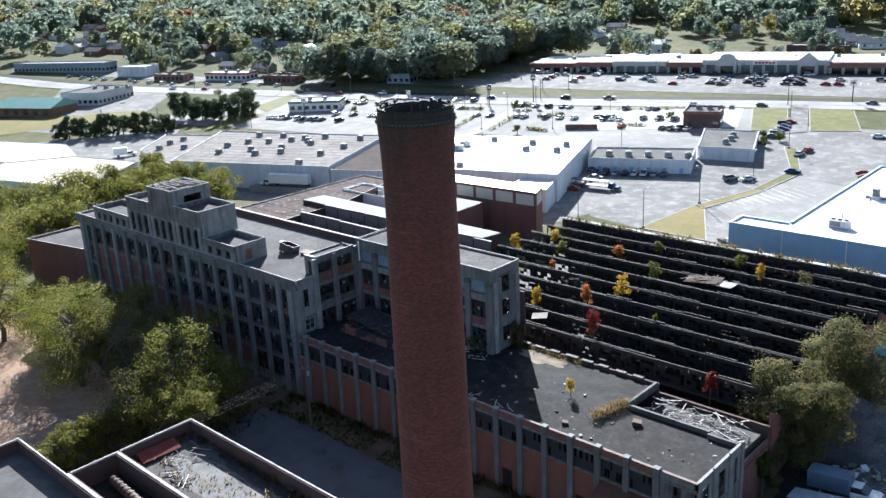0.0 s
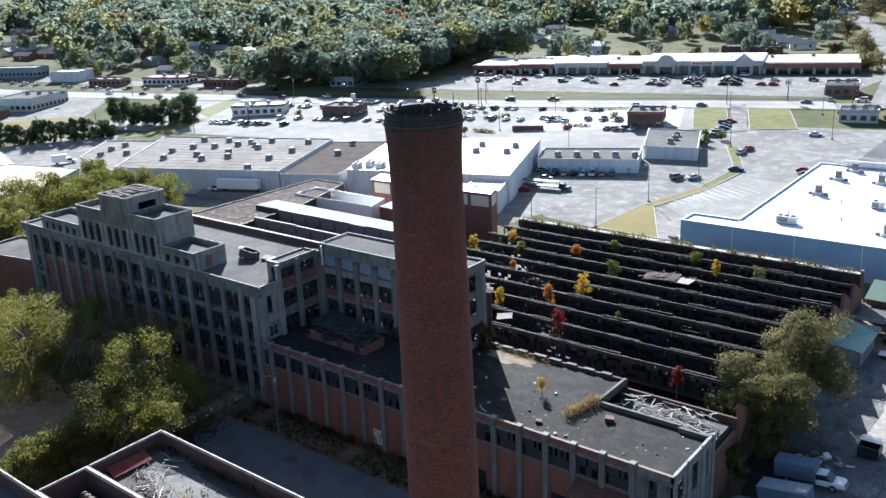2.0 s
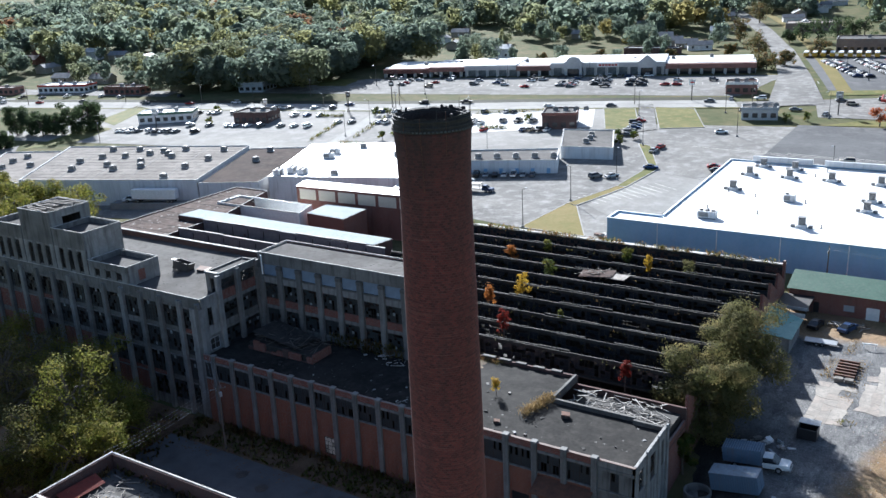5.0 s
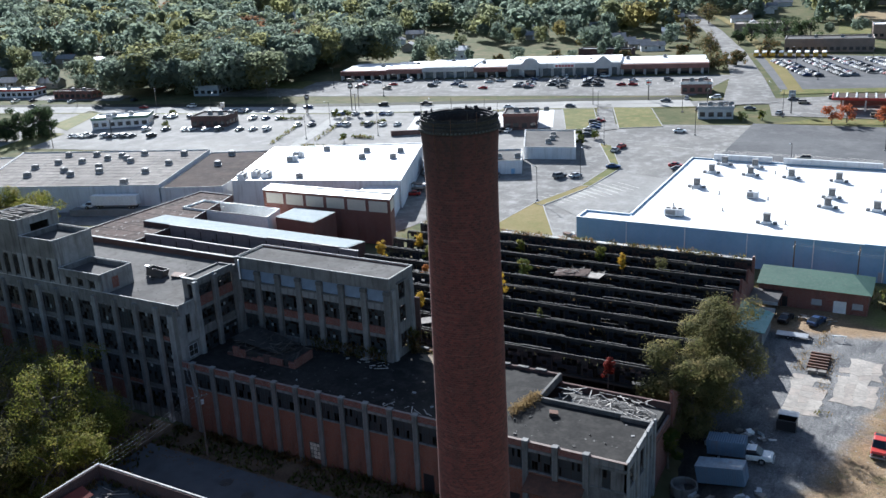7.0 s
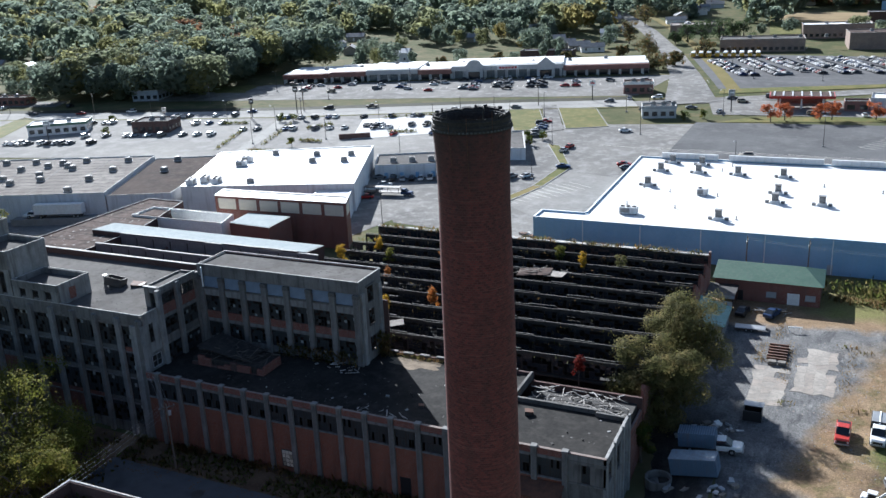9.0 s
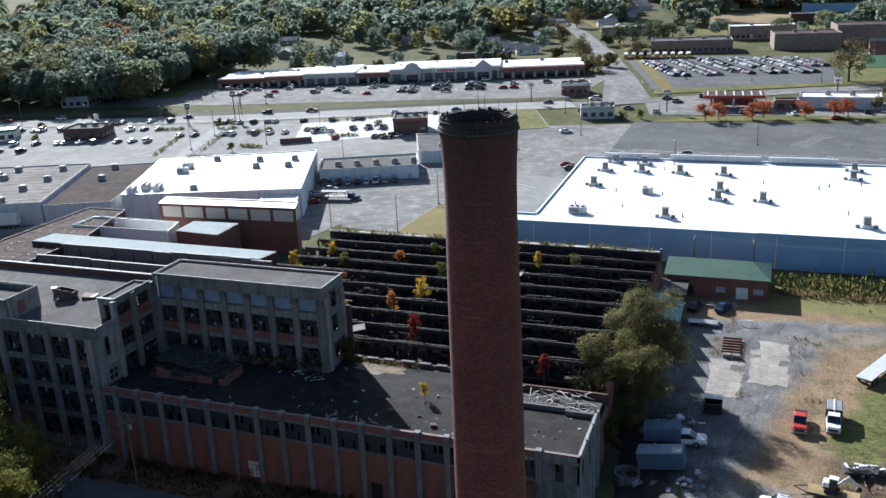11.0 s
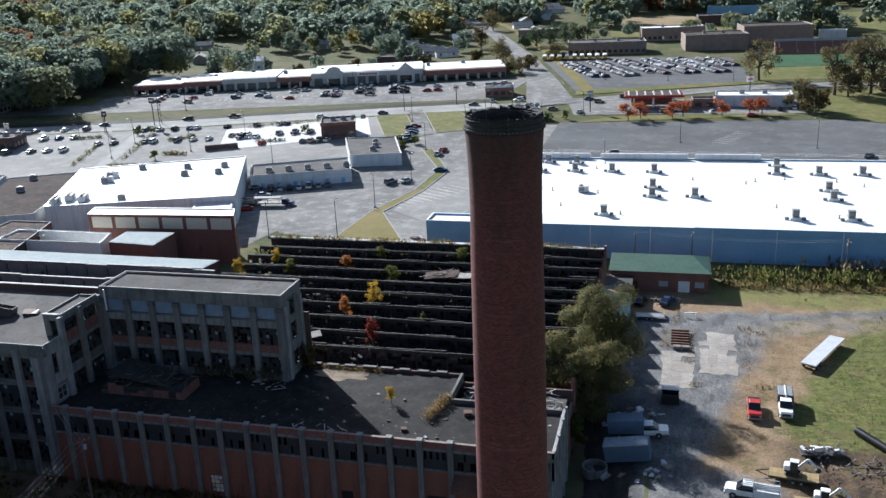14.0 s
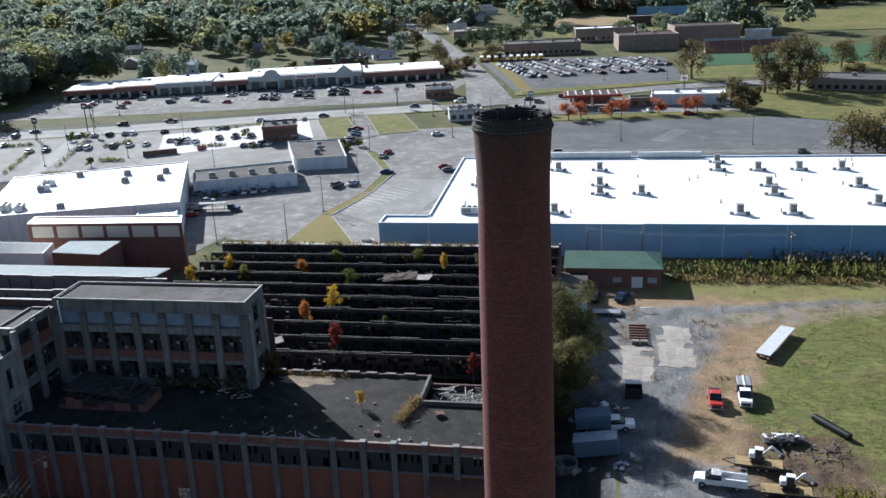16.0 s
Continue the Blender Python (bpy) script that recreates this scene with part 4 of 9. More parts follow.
def mill():
    X0, X1, Y0, Y1, ZG, ZT = -186.0, -109.3, 80.0, 101.0, -3.4, 17.0
    ob = thing("mill", "derelict four-storey concrete mill with broken windows and stepped towers", "factory", Matrix.Translation((-148, 90, ZG)))
    F = rot(X1, Y0, 0, 0)
    edges = [-(4.62 * i) for i in range(16, 0, -1)] + [-0.5]
    levels = [(-3.4, -1.2, 2.2, 2.45), (2.45, 3.1, 6.6, 6.85), (6.85, 7.5, 11.0, 11.25), (11.25, 11.95, 15.4, 15.8)]
    pilastered_face(ob, F, edges, levels, ZG, 16.8, seed=3, infill=lambda i, k, r: (k in (1, 2) and 1 <= i < 7) or (k == 1 and i in (8, 9)) or (k == 0 and r.random() < 0.3), infill_mat="red_brick")
    for u in (-73.46, -70.0):
        block("stained_panel", u, 0.02, -1.0, u + 0.65, 0.11, 15.4, "verdigris", ob, "strip stained green by copper", frame_m=F)
    block("parapet", X0 - X1 - 0.4, 0, 15.8, -0.4, 0.35, ZT + 0.5, "concrete", ob, frame_m=F)
    block("coping", X0 - X1 - 0.4, -0.08, ZT + 0.5, -16.6, 0.12, ZT + 0.62, "coping", ob, frame_m=F)
    block("coping", -16.4, -0.08, ZT + 0.5, 0.05, 0.12, ZT + 0.62, "coping", ob, frame_m=F)
    block("corner_pier", -2.2, -0.40, ZG, 0.0, 0.35, 15.8, "pale_concrete", ob, frame_m=F)
    # east face above the front range
    E = rot(X1, Y0, 0, 90)
    block("wall", 0.36, 0, 7.0, 3.6, 0.35, 11.0, "pale_concrete", ob, frame_m=E)
    block("wall", 0.36, 0, 11.0, 1.4, 0.35, 17.5, "pale_concrete", ob, frame_m=E)
    block("wall", 2.4, 0, 11.0, 3.6, 0.35, 17.5, "pale_concrete", ob, frame_m=E)
    block("wall", 1.4, 0, 11.0, 2.4, 0.35, 12.6, "pale_concrete", ob, frame_m=E)
    block("wall", 1.4, 0, 15.6, 2.4, 0.35, 17.5, "pale_concrete", ob, frame_m=E)
    window(ob, E, 1.4, 12.6, 2.4, 15.6, 2, 4, 0.3)
    # no hole in the wall: a black sheet paints the opening's dark inside
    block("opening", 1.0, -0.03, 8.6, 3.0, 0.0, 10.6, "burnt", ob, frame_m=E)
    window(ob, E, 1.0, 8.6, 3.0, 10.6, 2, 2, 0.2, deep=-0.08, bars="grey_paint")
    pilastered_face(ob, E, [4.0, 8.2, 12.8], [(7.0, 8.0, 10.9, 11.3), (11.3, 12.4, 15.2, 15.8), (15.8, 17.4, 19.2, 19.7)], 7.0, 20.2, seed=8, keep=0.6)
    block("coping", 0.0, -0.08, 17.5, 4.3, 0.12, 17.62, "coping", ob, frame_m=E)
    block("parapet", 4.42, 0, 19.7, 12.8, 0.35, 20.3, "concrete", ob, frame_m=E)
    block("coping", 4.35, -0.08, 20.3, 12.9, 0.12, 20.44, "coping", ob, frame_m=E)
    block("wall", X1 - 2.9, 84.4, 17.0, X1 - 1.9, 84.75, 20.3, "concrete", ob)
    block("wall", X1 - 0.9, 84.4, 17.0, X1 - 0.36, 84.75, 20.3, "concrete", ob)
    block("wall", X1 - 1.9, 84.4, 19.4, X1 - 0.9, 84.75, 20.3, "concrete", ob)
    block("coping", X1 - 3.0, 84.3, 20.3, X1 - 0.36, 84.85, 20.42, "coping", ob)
    # added black wall inside, keeps daylight from showing through the corner windows
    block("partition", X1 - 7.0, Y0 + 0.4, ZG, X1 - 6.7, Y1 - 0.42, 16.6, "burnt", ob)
    # the corner room on the roof is closed behind and above
    block("wall", X1 - 3.0, 84.76, 17.0, X1 - 2.7, 92.4, 20.3, "concrete", ob)
    block("wall", X1 - 2.69, 92.45, 17.0, X1 - 0.36, 92.75, 20.3, "concrete", ob)
    block("roof", X1 - 2.69, 84.76, 19.8, X1 - 0.36, 92.44, 20.0, "gravel_roof", ob)
    # west and back walls, floors, roof
    block("wall", X0, Y0 + 0.36, ZG, X0 + 0.4, Y1, ZT + 0.4, "pale_concrete", ob)
    B = rot(X0 + 0.4, Y1 - 0.4, 0, 0)
    for k, (z0, z1) in enumerate(((-3.4, -0.6), (2.2, 3.5), (6.4, 7.8), (10.8, 12.4), (15.4, 18.0))):
        block("wall", 0, 0, z0, X1 - X0 - 0.8, 0.4, z1, "dark_brick", ob, frame_m=B)
    for i in range(17):
        block("wall", i * 4.6, 0.02, ZG, i * 4.6 + 1.6, 0.38, 15.39, "dark_brick", ob, frame_m=B)
    block("coping", 0, -0.1, 18.0, X1 - X0 - 0.8, 0.5, 18.14, "coping", ob, frame_m=B)
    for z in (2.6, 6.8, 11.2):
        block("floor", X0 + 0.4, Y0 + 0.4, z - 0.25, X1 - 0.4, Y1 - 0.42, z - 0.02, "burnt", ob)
    bm = bmesh.new()
    box(bm, X0 + 0.4, Y0 + 0.36, ZT - 0.35, X1 - 0.36, Y1 - 0.4, ZT - 0.02)
    part("roof", bm, "gravel_roof", ob, "pale gravelled flat roof with ponded dirt")
    # stepped towers: x0, x1, depth, top
    towers = [(-125.7, -135.6, 6.6, 20.4, 0), (-135.8, -144.3, 7.8, 25.0, 1), (-144.5, -153.2, 8.3, 27.6, 2), (-153.4, -162.2, 7.8, 24.4, 1), (-162.4, -177.0, 6.8, 20.2, 0)]
    for xr, xl, dp, zt, kind in towers:
        zb = 17.63
        T = rot(xl, Y0, 0, 0)
        w = xr - xl
        n = max(2, round(w / 2.9))
        e0 = 0.75 if kind == 0 else 0.60
        es = [e0 + (w - 2 * e0) * i / n for i in range(n + 1)]
        if kind == 0:
            pilastered_face(ob, T, es, [(zb - 0.02, zb + 0.25, zb + 1.5, zb + 1.7)], zb, zb + 1.72, wide=0.75, deep=0.03, keep=0.25, seed=int(-xr), half=False)
            block("wall", 0.0, 0.0, zb + 1.7, w, 0.35, zt, "concrete", ob, frame_m=T)
        else:
            pilastered_face(ob, T, es, [(zb - 0.02, zb + 0.3, zb + 3.9, zb + 4.3)], zb, zb + 4.32, wide=0.60, deep=0.03, keep=0.35, seed=int(-xr), half=False)
            block("wall", 0.0, 0.0, zb + 4.3, w, 0.35, zt, "concrete", ob, frame_m=T)
            for i in range(n):
                c, rad = (es[i] + es[i + 1]) / 2, (es[i + 1] - es[i]) / 2 - 0.60
                bm = bmesh.new()
                arc = [(c + rad * math.cos(a), zb + 3.3 + 0.9 * math.sin(a)) for a in np.linspace(0.0, math.pi, 11)]
                f = bm.faces.new([bm.verts.new(T @ Vector((x, 0.02, z))) for x, z in [(c + rad, zb + 4.3)] + arc + [(c - rad, zb + 4.3)]])
                ex = bmesh.ops.extrude_face_region(bm, geom=[f])
                bmesh.ops.translate(bm, verts=[v for v in ex["geom"] if isinstance(v, bmesh.types.BMVert)], vec=(0, 0.3, 0))
                part("arch_head", bm, "pale_concrete", ob, "pale arched window head")
        if kind == 2:
            # a wide broken opening under the roof slab
            for y0, z0, y1, z1 in ((0.36, 17.0, dp, 24.6), (0.36, 24.6, 2.6, zt), (6.3, 24.6, dp, zt), (2.6, 26.35, 6.3, zt)):
                block("wall", w - 0.35, y0, z0, w, y1, z1, "pale_concrete", ob, frame_m=T, bevel=0.01)
        else:
            block("wall", w - 0.35, 0.36, 17.0, w, dp, zt, "pale_concrete", ob, frame_m=T)
        block("wall", 0, 0.36, 17.0, 0.35, dp, zt, "concrete", ob, frame_m=T)
        block("wall", 0.36, dp - 0.36, 17.0, w - 0.36, dp, zt, "concrete", ob, frame_m=T)
        for a in ((-0.05, -0.08, w + 0.05, 0.12), (w - 0.14, 0.12, w + 0.05, dp), (-0.05, 0.12, 0.14, dp), (0.14, dp - 0.14, w - 0.14, dp + 0.05)):
            block("coping", a[0], a[1], zt, a[2], a[3], zt + 0.12, "coping", ob, frame_m=T)
        bm = bmesh.new()
        box(bm, xl + 0.34, Y0 + 0.34, zt - 1.1, xr - 0.34, Y0 + dp - 0.34, zt - 0.85)
        part("roof", bm, "gravel_roof", ob)
    # ruined lantern on the highest tower
    rr = random.Random(12)
    for k in range(9):
        y = 80.5 + k * 0.86 + rr.uniform(-0.2, 0.2)
        block("rafter", -4.1 + rr.uniform(0, 2.2), -0.12, 0, 4.1 - rr.uniform(0, 2.6), 0.12, 0.24, "rotten_wood", ob, frame_m=pose(-148.8, y, 27.58 + 0.01 * k, 0, rr.uniform(-2, 2), rr.uniform(-9, 9)))
    for k in range(4):
        x = -152.4 + k * 2.3 + rr.uniform(-0.4, 0.4)
        block("beam", -0.16, -3.6 + rr.uniform(0, 1), 0, 0.16, 3.7, 0.3, "grey_boards" if k == 1 else "rotten_wood", ob, frame_m=pose(x, 84.2, 27.26, 0, 0, rr.uniform(-4, 4)))
    block("bulkhead", -186.0 + 12, 88.5, 17.0, -165.0, 95.0, 20.6, "concrete", ob)
    block("door", -125.68, 82.2, 17.5, -125.62, 83.5, 19.4, "red_brick", ob, "bricked-up red doorway")


mill()


# ---- office wing, three storeys over the front range roof ----
def office():
    X0, X1, Y0, Y1, ZB, ZT = -108.5, -79.2, 93.0, 99.8, 7.6, 21.5
    ob = thing("office_wing", "grey concrete office wing with blue boarded upper windows", "factory", Matrix.Translation((-94, 96.4, ZB)))
    F = rot(X0, Y0, 0, 0)
    n = 7
    w = X1 - X0 - 0.5
    edges = [0.1 + w * i / n for i in range(n + 1)]
    for i, p in enumerate(edges):
        block("pilaster", p - 0.48, -0.42, 8.15, p + 0.48, 0.1, 19.0, "concrete", ob, frame_m=F)
        block("pilaster_cap", p - 0.52, -0.46, 19.0, p + 0.52, 0.1, 19.6, "dark_concrete", ob, frame_m=F)
    r = random.Random(4)
    for i, (a, b) in enumerate(zip(edges, edges[1:])):
        a2, b2 = a + 0.48, b - 0.48
        block("spandrel", a2, 0, 8.15, b2, 0.35, 9.2, "concrete", ob, frame_m=F)
        window(ob, F, a2, 9.2, b2, 11.9, 6, 5, 0.7, variant=r.randrange(6))
        block("spandrel", a2, 0, 11.9, b2, 0.35, 12.5, "concrete", ob, frame_m=F)
        block("spandrel", a2, 0.02, 12.5, b2, 0.35, 13.7, "red_brick", ob, frame_m=F)
        window(ob, F, a2, 13.7, b2, 16.4, 6, 5, 0.7, variant=r.randrange(6))
        block("lintel", a2, -0.03, 16.4, b2, 0.35, 17.5, "pale_concrete", ob, frame_m=F)
        block("ledge", a2, -0.16, 17.5, b2, 0.35, 17.75, "dark_concrete", ob, frame_m=F)
        block("boarded_window", a2, 0.12, 17.75, b2, 0.3, 19.6, "blue_panel", ob, "blue-grey panel in a window opening", frame_m=F)
    block("parapet", -0.4, 0, 19.6, X1 - X0 - 0.36, 0.35, ZT, "concrete", ob, frame_m=F)
    E = rot(X1, Y0, 0, 90)
    L = Y1 - Y0
    for u0, u1, z0, z1 in ((0.0, 2.6, 7.6, ZT), (4.4, L, 7.6, ZT), (2.6, 4.4, 7.6, 9.4), (2.6, 4.4, 11.8, 13.6), (2.6, 4.4, 16.2, 17.4), (2.6, 4.4, 20.0, ZT)):
        block("wall", u0, 0, z0, u1, 0.35, z1, "concrete", ob, frame_m=E)
    for z0, z1 in ((9.4, 11.8), (13.6, 16.2), (17.4, 20.0)):
        window(ob, E, 2.6, z0, 4.4, z1, 3, 4, 0.3)
    block("hood", 1.9, -0.35, 20.1, 4.6, 0.0, 20.3, "dark_concrete", ob, frame_m=E)
    block("pilaster", 0.4, -0.3, 8.1, 1.3, 0.0, 19.6, "pale_concrete", ob, frame_m=E)
    block("pilaster", 5.6, -0.3, 8.1, 6.5, 0.0, 19.6, "pale_concrete", ob, frame_m=E)
    B = rot(X0, Y1 - 0.35, 0, 0)
    for z0, z1 in ((0.0, 10.4), (11.9, 14.6), (16.0, ZT)):
        block("wall", 0, 0, z0, X1 - X0 - 0.36, 0.35, z1, "dark_brick", ob, frame_m=B)
    for p in edges:
        block("wall", p - 1.5, 0.01, 9.3, p + 1.5, 0.34, 16.5, "dark_brick", ob, frame_m=B)
    block("wall", X0, Y0 + 0.36, 7.6, X0 + 0.35, Y1 - 0.36, ZT, "concrete", ob)
    for a in ((-0.1, -0.1, X1 - X0 + 0.1, 0.12), (X1 - X0 - 0.12, 0.12, X1 - X0 + 0.1, L + 0.1), (-0.1, 0.12, 0.1, L + 0.1), (0.1, L - 0.12, X1 - X0 - 0.12, L + 0.1)):
        block("coping", a[0], a[1], ZT, a[2], a[3], ZT + 0.14, "coping", ob, frame_m=F)
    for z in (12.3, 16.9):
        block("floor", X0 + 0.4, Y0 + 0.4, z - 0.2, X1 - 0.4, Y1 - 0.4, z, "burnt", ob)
    bm = bmesh.new()
    box(bm, X0 + 0.3, Y0 + 0.3, ZT - 0.5, X1 - 0.3, Y1 - 0.3, ZT - 0.22)
    part("roof", bm, "gravel_roof", ob)
    # downpipe at the inner corner
    bm = bmesh.new()
    tube(bm, (X0 + 0.9, Y0 - 0.55, 18.0), (X0 + 0.9, Y0 - 0.55, 21.3), 0.12)
    part("downpipe", bm, "white_paint", ob)


office()


# ---- saw-tooth roofs ----
def saw_rows(name, label, x0, x1, ys, zr, zv, wall, roof, seed, keep, bay=4.9, gaps=0.0, glaze="dark_glass"):
    """North-light roofs: per row a ridge beam, an upright glazed face, a sloping deck that falls to the next row."""
    ob = thing(name, label, "factory roof", Matrix.Translation(((x0 + x1) / 2, (ys[0] + ys[-1]) / 2, 0)))
    r = random.Random(seed)
    n = round((x1 - x0) / bay)
    for k, y in enumerate(ys):
        F = rot(x0, y, 0, 0)
        last = k == len(ys) - 1
        for i in range(n):
            a, b = (x1 - x0) * i / n, (x1 - x0) * (i + 1) / n
            dz = r.uniform(-0.05, 0.05)
            block("ridge_beam", a, -0.09 + r.uniform(-0.02, 0.02), zr - 0.10 + dz * 0.4, b - r.uniform(0.0, 0.04), 0.07 if glaze == "dark_glass" else 0.42, zr + dz * 0.4, wall, ob, frame_m=F @ pose(0, 0, 0, 0, r.uniform(-0.3, 0.3), 0), bevel=0.02)
            block("face_board", a, -0.06, zr - 0.75, b, 0.06, zr - 0.24, roof if glaze == "dark_glass" else glaze, ob, frame_m=F, bevel=0.0)
            window(ob, F, a + 0.06, zv, b - 0.06, zr - 0.76, 6, 4, keep, deep=0.02, bars="burnt" if glaze == "dark_glass" else glaze, pane=glaze, variant=r.randrange(6), name="glazed_face")
            block("post", a - 0.09, -0.1, zv - 4, a + 0.09, 0.1, zr - 0.76, "burnt", ob, frame_m=F, bevel=0.0)
            if not last and r.random() >= gaps:
                bm = bmesh.new()
                y2 = ys[k + 1] - y - 0.3
                vs = [bm.verts.new(p) for p in ((a, 0.3, zr - 0.3), (b, 0.3, zr - 0.3), (b, y2, zv), (a, y2, zv))]
                f = bm.faces.new(vs)
                ex = bmesh.ops.extrude_face_region(bm, geom=[f])
                bmesh.ops.translate(bm, verts=[v for v in ex["geom"] if isinstance(v, bmesh.types.BMVert)], vec=(0, 0, -0.18))
                part("roof_slope", bm, roof, ob, at=F)
        block("valley_gutter", 0, -0.65, zv - 0.35, x1 - x0, -0.1, zv - 0.05, roof, ob, frame_m=F)
    return ob


east_rows = [98.9 + 5.86 * i for i in range(1, 11)]
saw_rows("ruined_saw_tooth_roof", "burnt-out saw-tooth weaving shed roofs with weeds in the gutters", -112.0, -38.9, east_rows, 9.0, 5.7, "ridge", "burnt", 21, 0.6, gaps=0.06)
saw_rows("saw_tooth_roof", "dark saw-tooth mill roofs with pale ridge beams", -166.0, -112.6, [110.0 + 7.6 * i for i in range(4)], 10.0, 6.6, "coping", "brown_roof", 22, 0.97, glaze="grey_boards")


def shed_walls():
    ob = thing("weaving_shed", "brick outer walls of the burnt weaving shed", "factory", Matrix.Translation((-75, 130, 0)))
    block("wall", -112.4, 98.9, -0.5, -38.9, 157.2, 0.3, "burnt", ob, "charred shed floor")
    bm = bmesh.new()
    pts = [(98.9, -2.0), (98.9, 8.6)]
    for y in [98.9] + east_rows[:-1]:
        pts += [(y + 0.3, 9.0), (y + 5.6, 6.0)]
    pts += [(157.3, 9.6), (158.0, 9.6), (158.0, -2.0)]
    f = bm.faces.new([bm.verts.new((-38.9, y, z)) for y, z in pts])
    ex = bmesh.ops.extrude_face_region(bm, geom=[f])
    bmesh.ops.translate(bm, verts=[v for v in ex["geom"] if isinstance(v, bmesh.types.BMVert)], vec=(0.45, 0, 0))
    part("gable_wall", bm, "red_brick", ob, "saw-toothed red brick end wall")
    block("wall", -112.4, 158.0, -0.5, -38.5, 158.5, 8.6, "dark_brick", ob)
    block("coping", -112.4, 157.7, 8.6, -38.5, 158.8, 8.85, "coping", ob)


shed_walls()

# ---- stores and yards behind the mill ----
def rooftop_unit(w=1.8, d=1.4, h=1.2):
    ob = thing("rooftop_unit", "grey rooftop ventilation unit on a kerb", "ventilator", group="rooftop units")
    bm = bmesh.new()
    box(bm, -w / 2, -d / 2, 0, w / 2, d / 2, h * 0.25)
    part("kerb", bm, "grey_paint", ob)
    bm = bmesh.new()
    box(bm, -w * 0.45, -d * 0.45, h * 0.25, w * 0.45, d * 0.45, h * 0.95)
    bmesh.ops.bevel(bm, geom=bm.edges[:], offset=0.05, segments=1, affect="EDGES")
    part("housing", bm, "unit_grey", ob)
    bm = bmesh.new()
    lathe(bm, [(w * 0.28, h * 0.94), (w * 0.30, h * 0.98), (w * 0.28, h * 1.04), (w * 0.1, h * 1.05)], 14)
    part("cowl", bm, "dark_metal", ob)
    return ob


def vent_stack(w=1.7, h=2.4):
    """A louvred exhaust housing on a kerb with a damper box on either side."""
    ob = thing("exhaust_vent", "grey louvred exhaust vent with two low damper boxes", "ventilator", group="exhaust vents")
    bm = bmesh.new()
    box(bm, -w * 0.62, -w * 0.5, 0, w * 0.62, w * 0.5, h * 0.3)
    part("kerb", bm, "white_wall", ob)
    for k in range(5):
        bm = bmesh.new()
        z = h * (0.3 + 0.12 * k)
        box(bm, -w * 0.42, -w * 0.38, z, w * 0.42, w * 0.38, z + h * 0.085)
        part("louvre", bm, "unit_grey", ob)
    bm = bmesh.new()
    box(bm, -w * 0.36, -w * 0.33, h * 0.3, w * 0.36, w * 0.33, h * 0.92)
    part("core", bm, "dark_metal", ob)
    bm = bmesh.new()
    box(bm, -w * 0.48, -w * 0.44, h * 0.92, w * 0.48, w * 0.44, h)
    bmesh.ops.bevel(bm, geom=bm.edges[:], offset=0.05, segments=1, affect="EDGES")
    part("cap", bm, "unit_grey", ob)
    for x in (-w * 1.05, w * 1.05):
        bm = bmesh.new()
        box(bm, x - 0.45, -0.4, 0.0, x + 0.45, 0.4, 0.62)
        bmesh.ops.bevel(bm, geom=bm.edges[:], offset=0.06, segments=1, affect="EDGES")
        part("damper_box", bm, "unit_grey", ob)
    return ob


def cooler(x, y, z, a, w=3.0):
    """A packaged air conditioner: cabinet, grilles, fan rings on top."""
    ob = thing("air_conditioner", "pale grey packaged air conditioner on a flat roof", "air conditioner", pose(x, y, z, 0, 0, a), group="air conditioners")
    at = ob.matrix_basis.copy()
    bm = bmesh.new()
    box(bm, -w / 2, -1.0, 0.15, w / 2, 1.0, 1.7)
    bmesh.ops.bevel(bm, geom=bm.edges[:], offset=0.04, segments=1, affect="EDGES")
    part("cabinet", bm, "white_wall", ob, "", at)
    for i in range(max(1, int(w / 1.4))):
        bm = bmesh.new()
        lathe(bm, [(0.5, 1.70), (0.5, 1.86), (0.42, 1.86), (0.42, 1.74), (0.01, 1.74)], 14, (-w / 2 + 0.7 + 1.35 * i, 0.0), cap=False)
        part("fan_ring", bm, "dark_metal", ob, "", at)
    bm = bmesh.new()
    box(bm, -w * 0.42, -1.03, 0.4, w * 0.1, -0.99, 1.5)
    part("grille", bm, "unit_grey", ob, "", at)
    bm = bmesh.new()
    box(bm, -w / 2 + 0.1, -0.9, 0.0, w / 2 - 0.1, 0.9, 0.149)
    part("skid", bm, "dark_metal", ob, "", at)
    return ob


UNIT = rooftop_unit(2.1, 1.7, 1.55)
UNIT_BIG = vent_stack()
UNIT.matrix_basis = pose(-252, 172, 7.7)
UNIT_BIG.matrix_basis = pose(22, 231.3, 7.35)


def units(places, z, turn=0, big=False):
    for x, y in places:
        m = pose(x, y, z, 0, 0, turn + random.uniform(-4, 4))
        c = copy_thing(UNIT_BIG if big else UNIT, m)


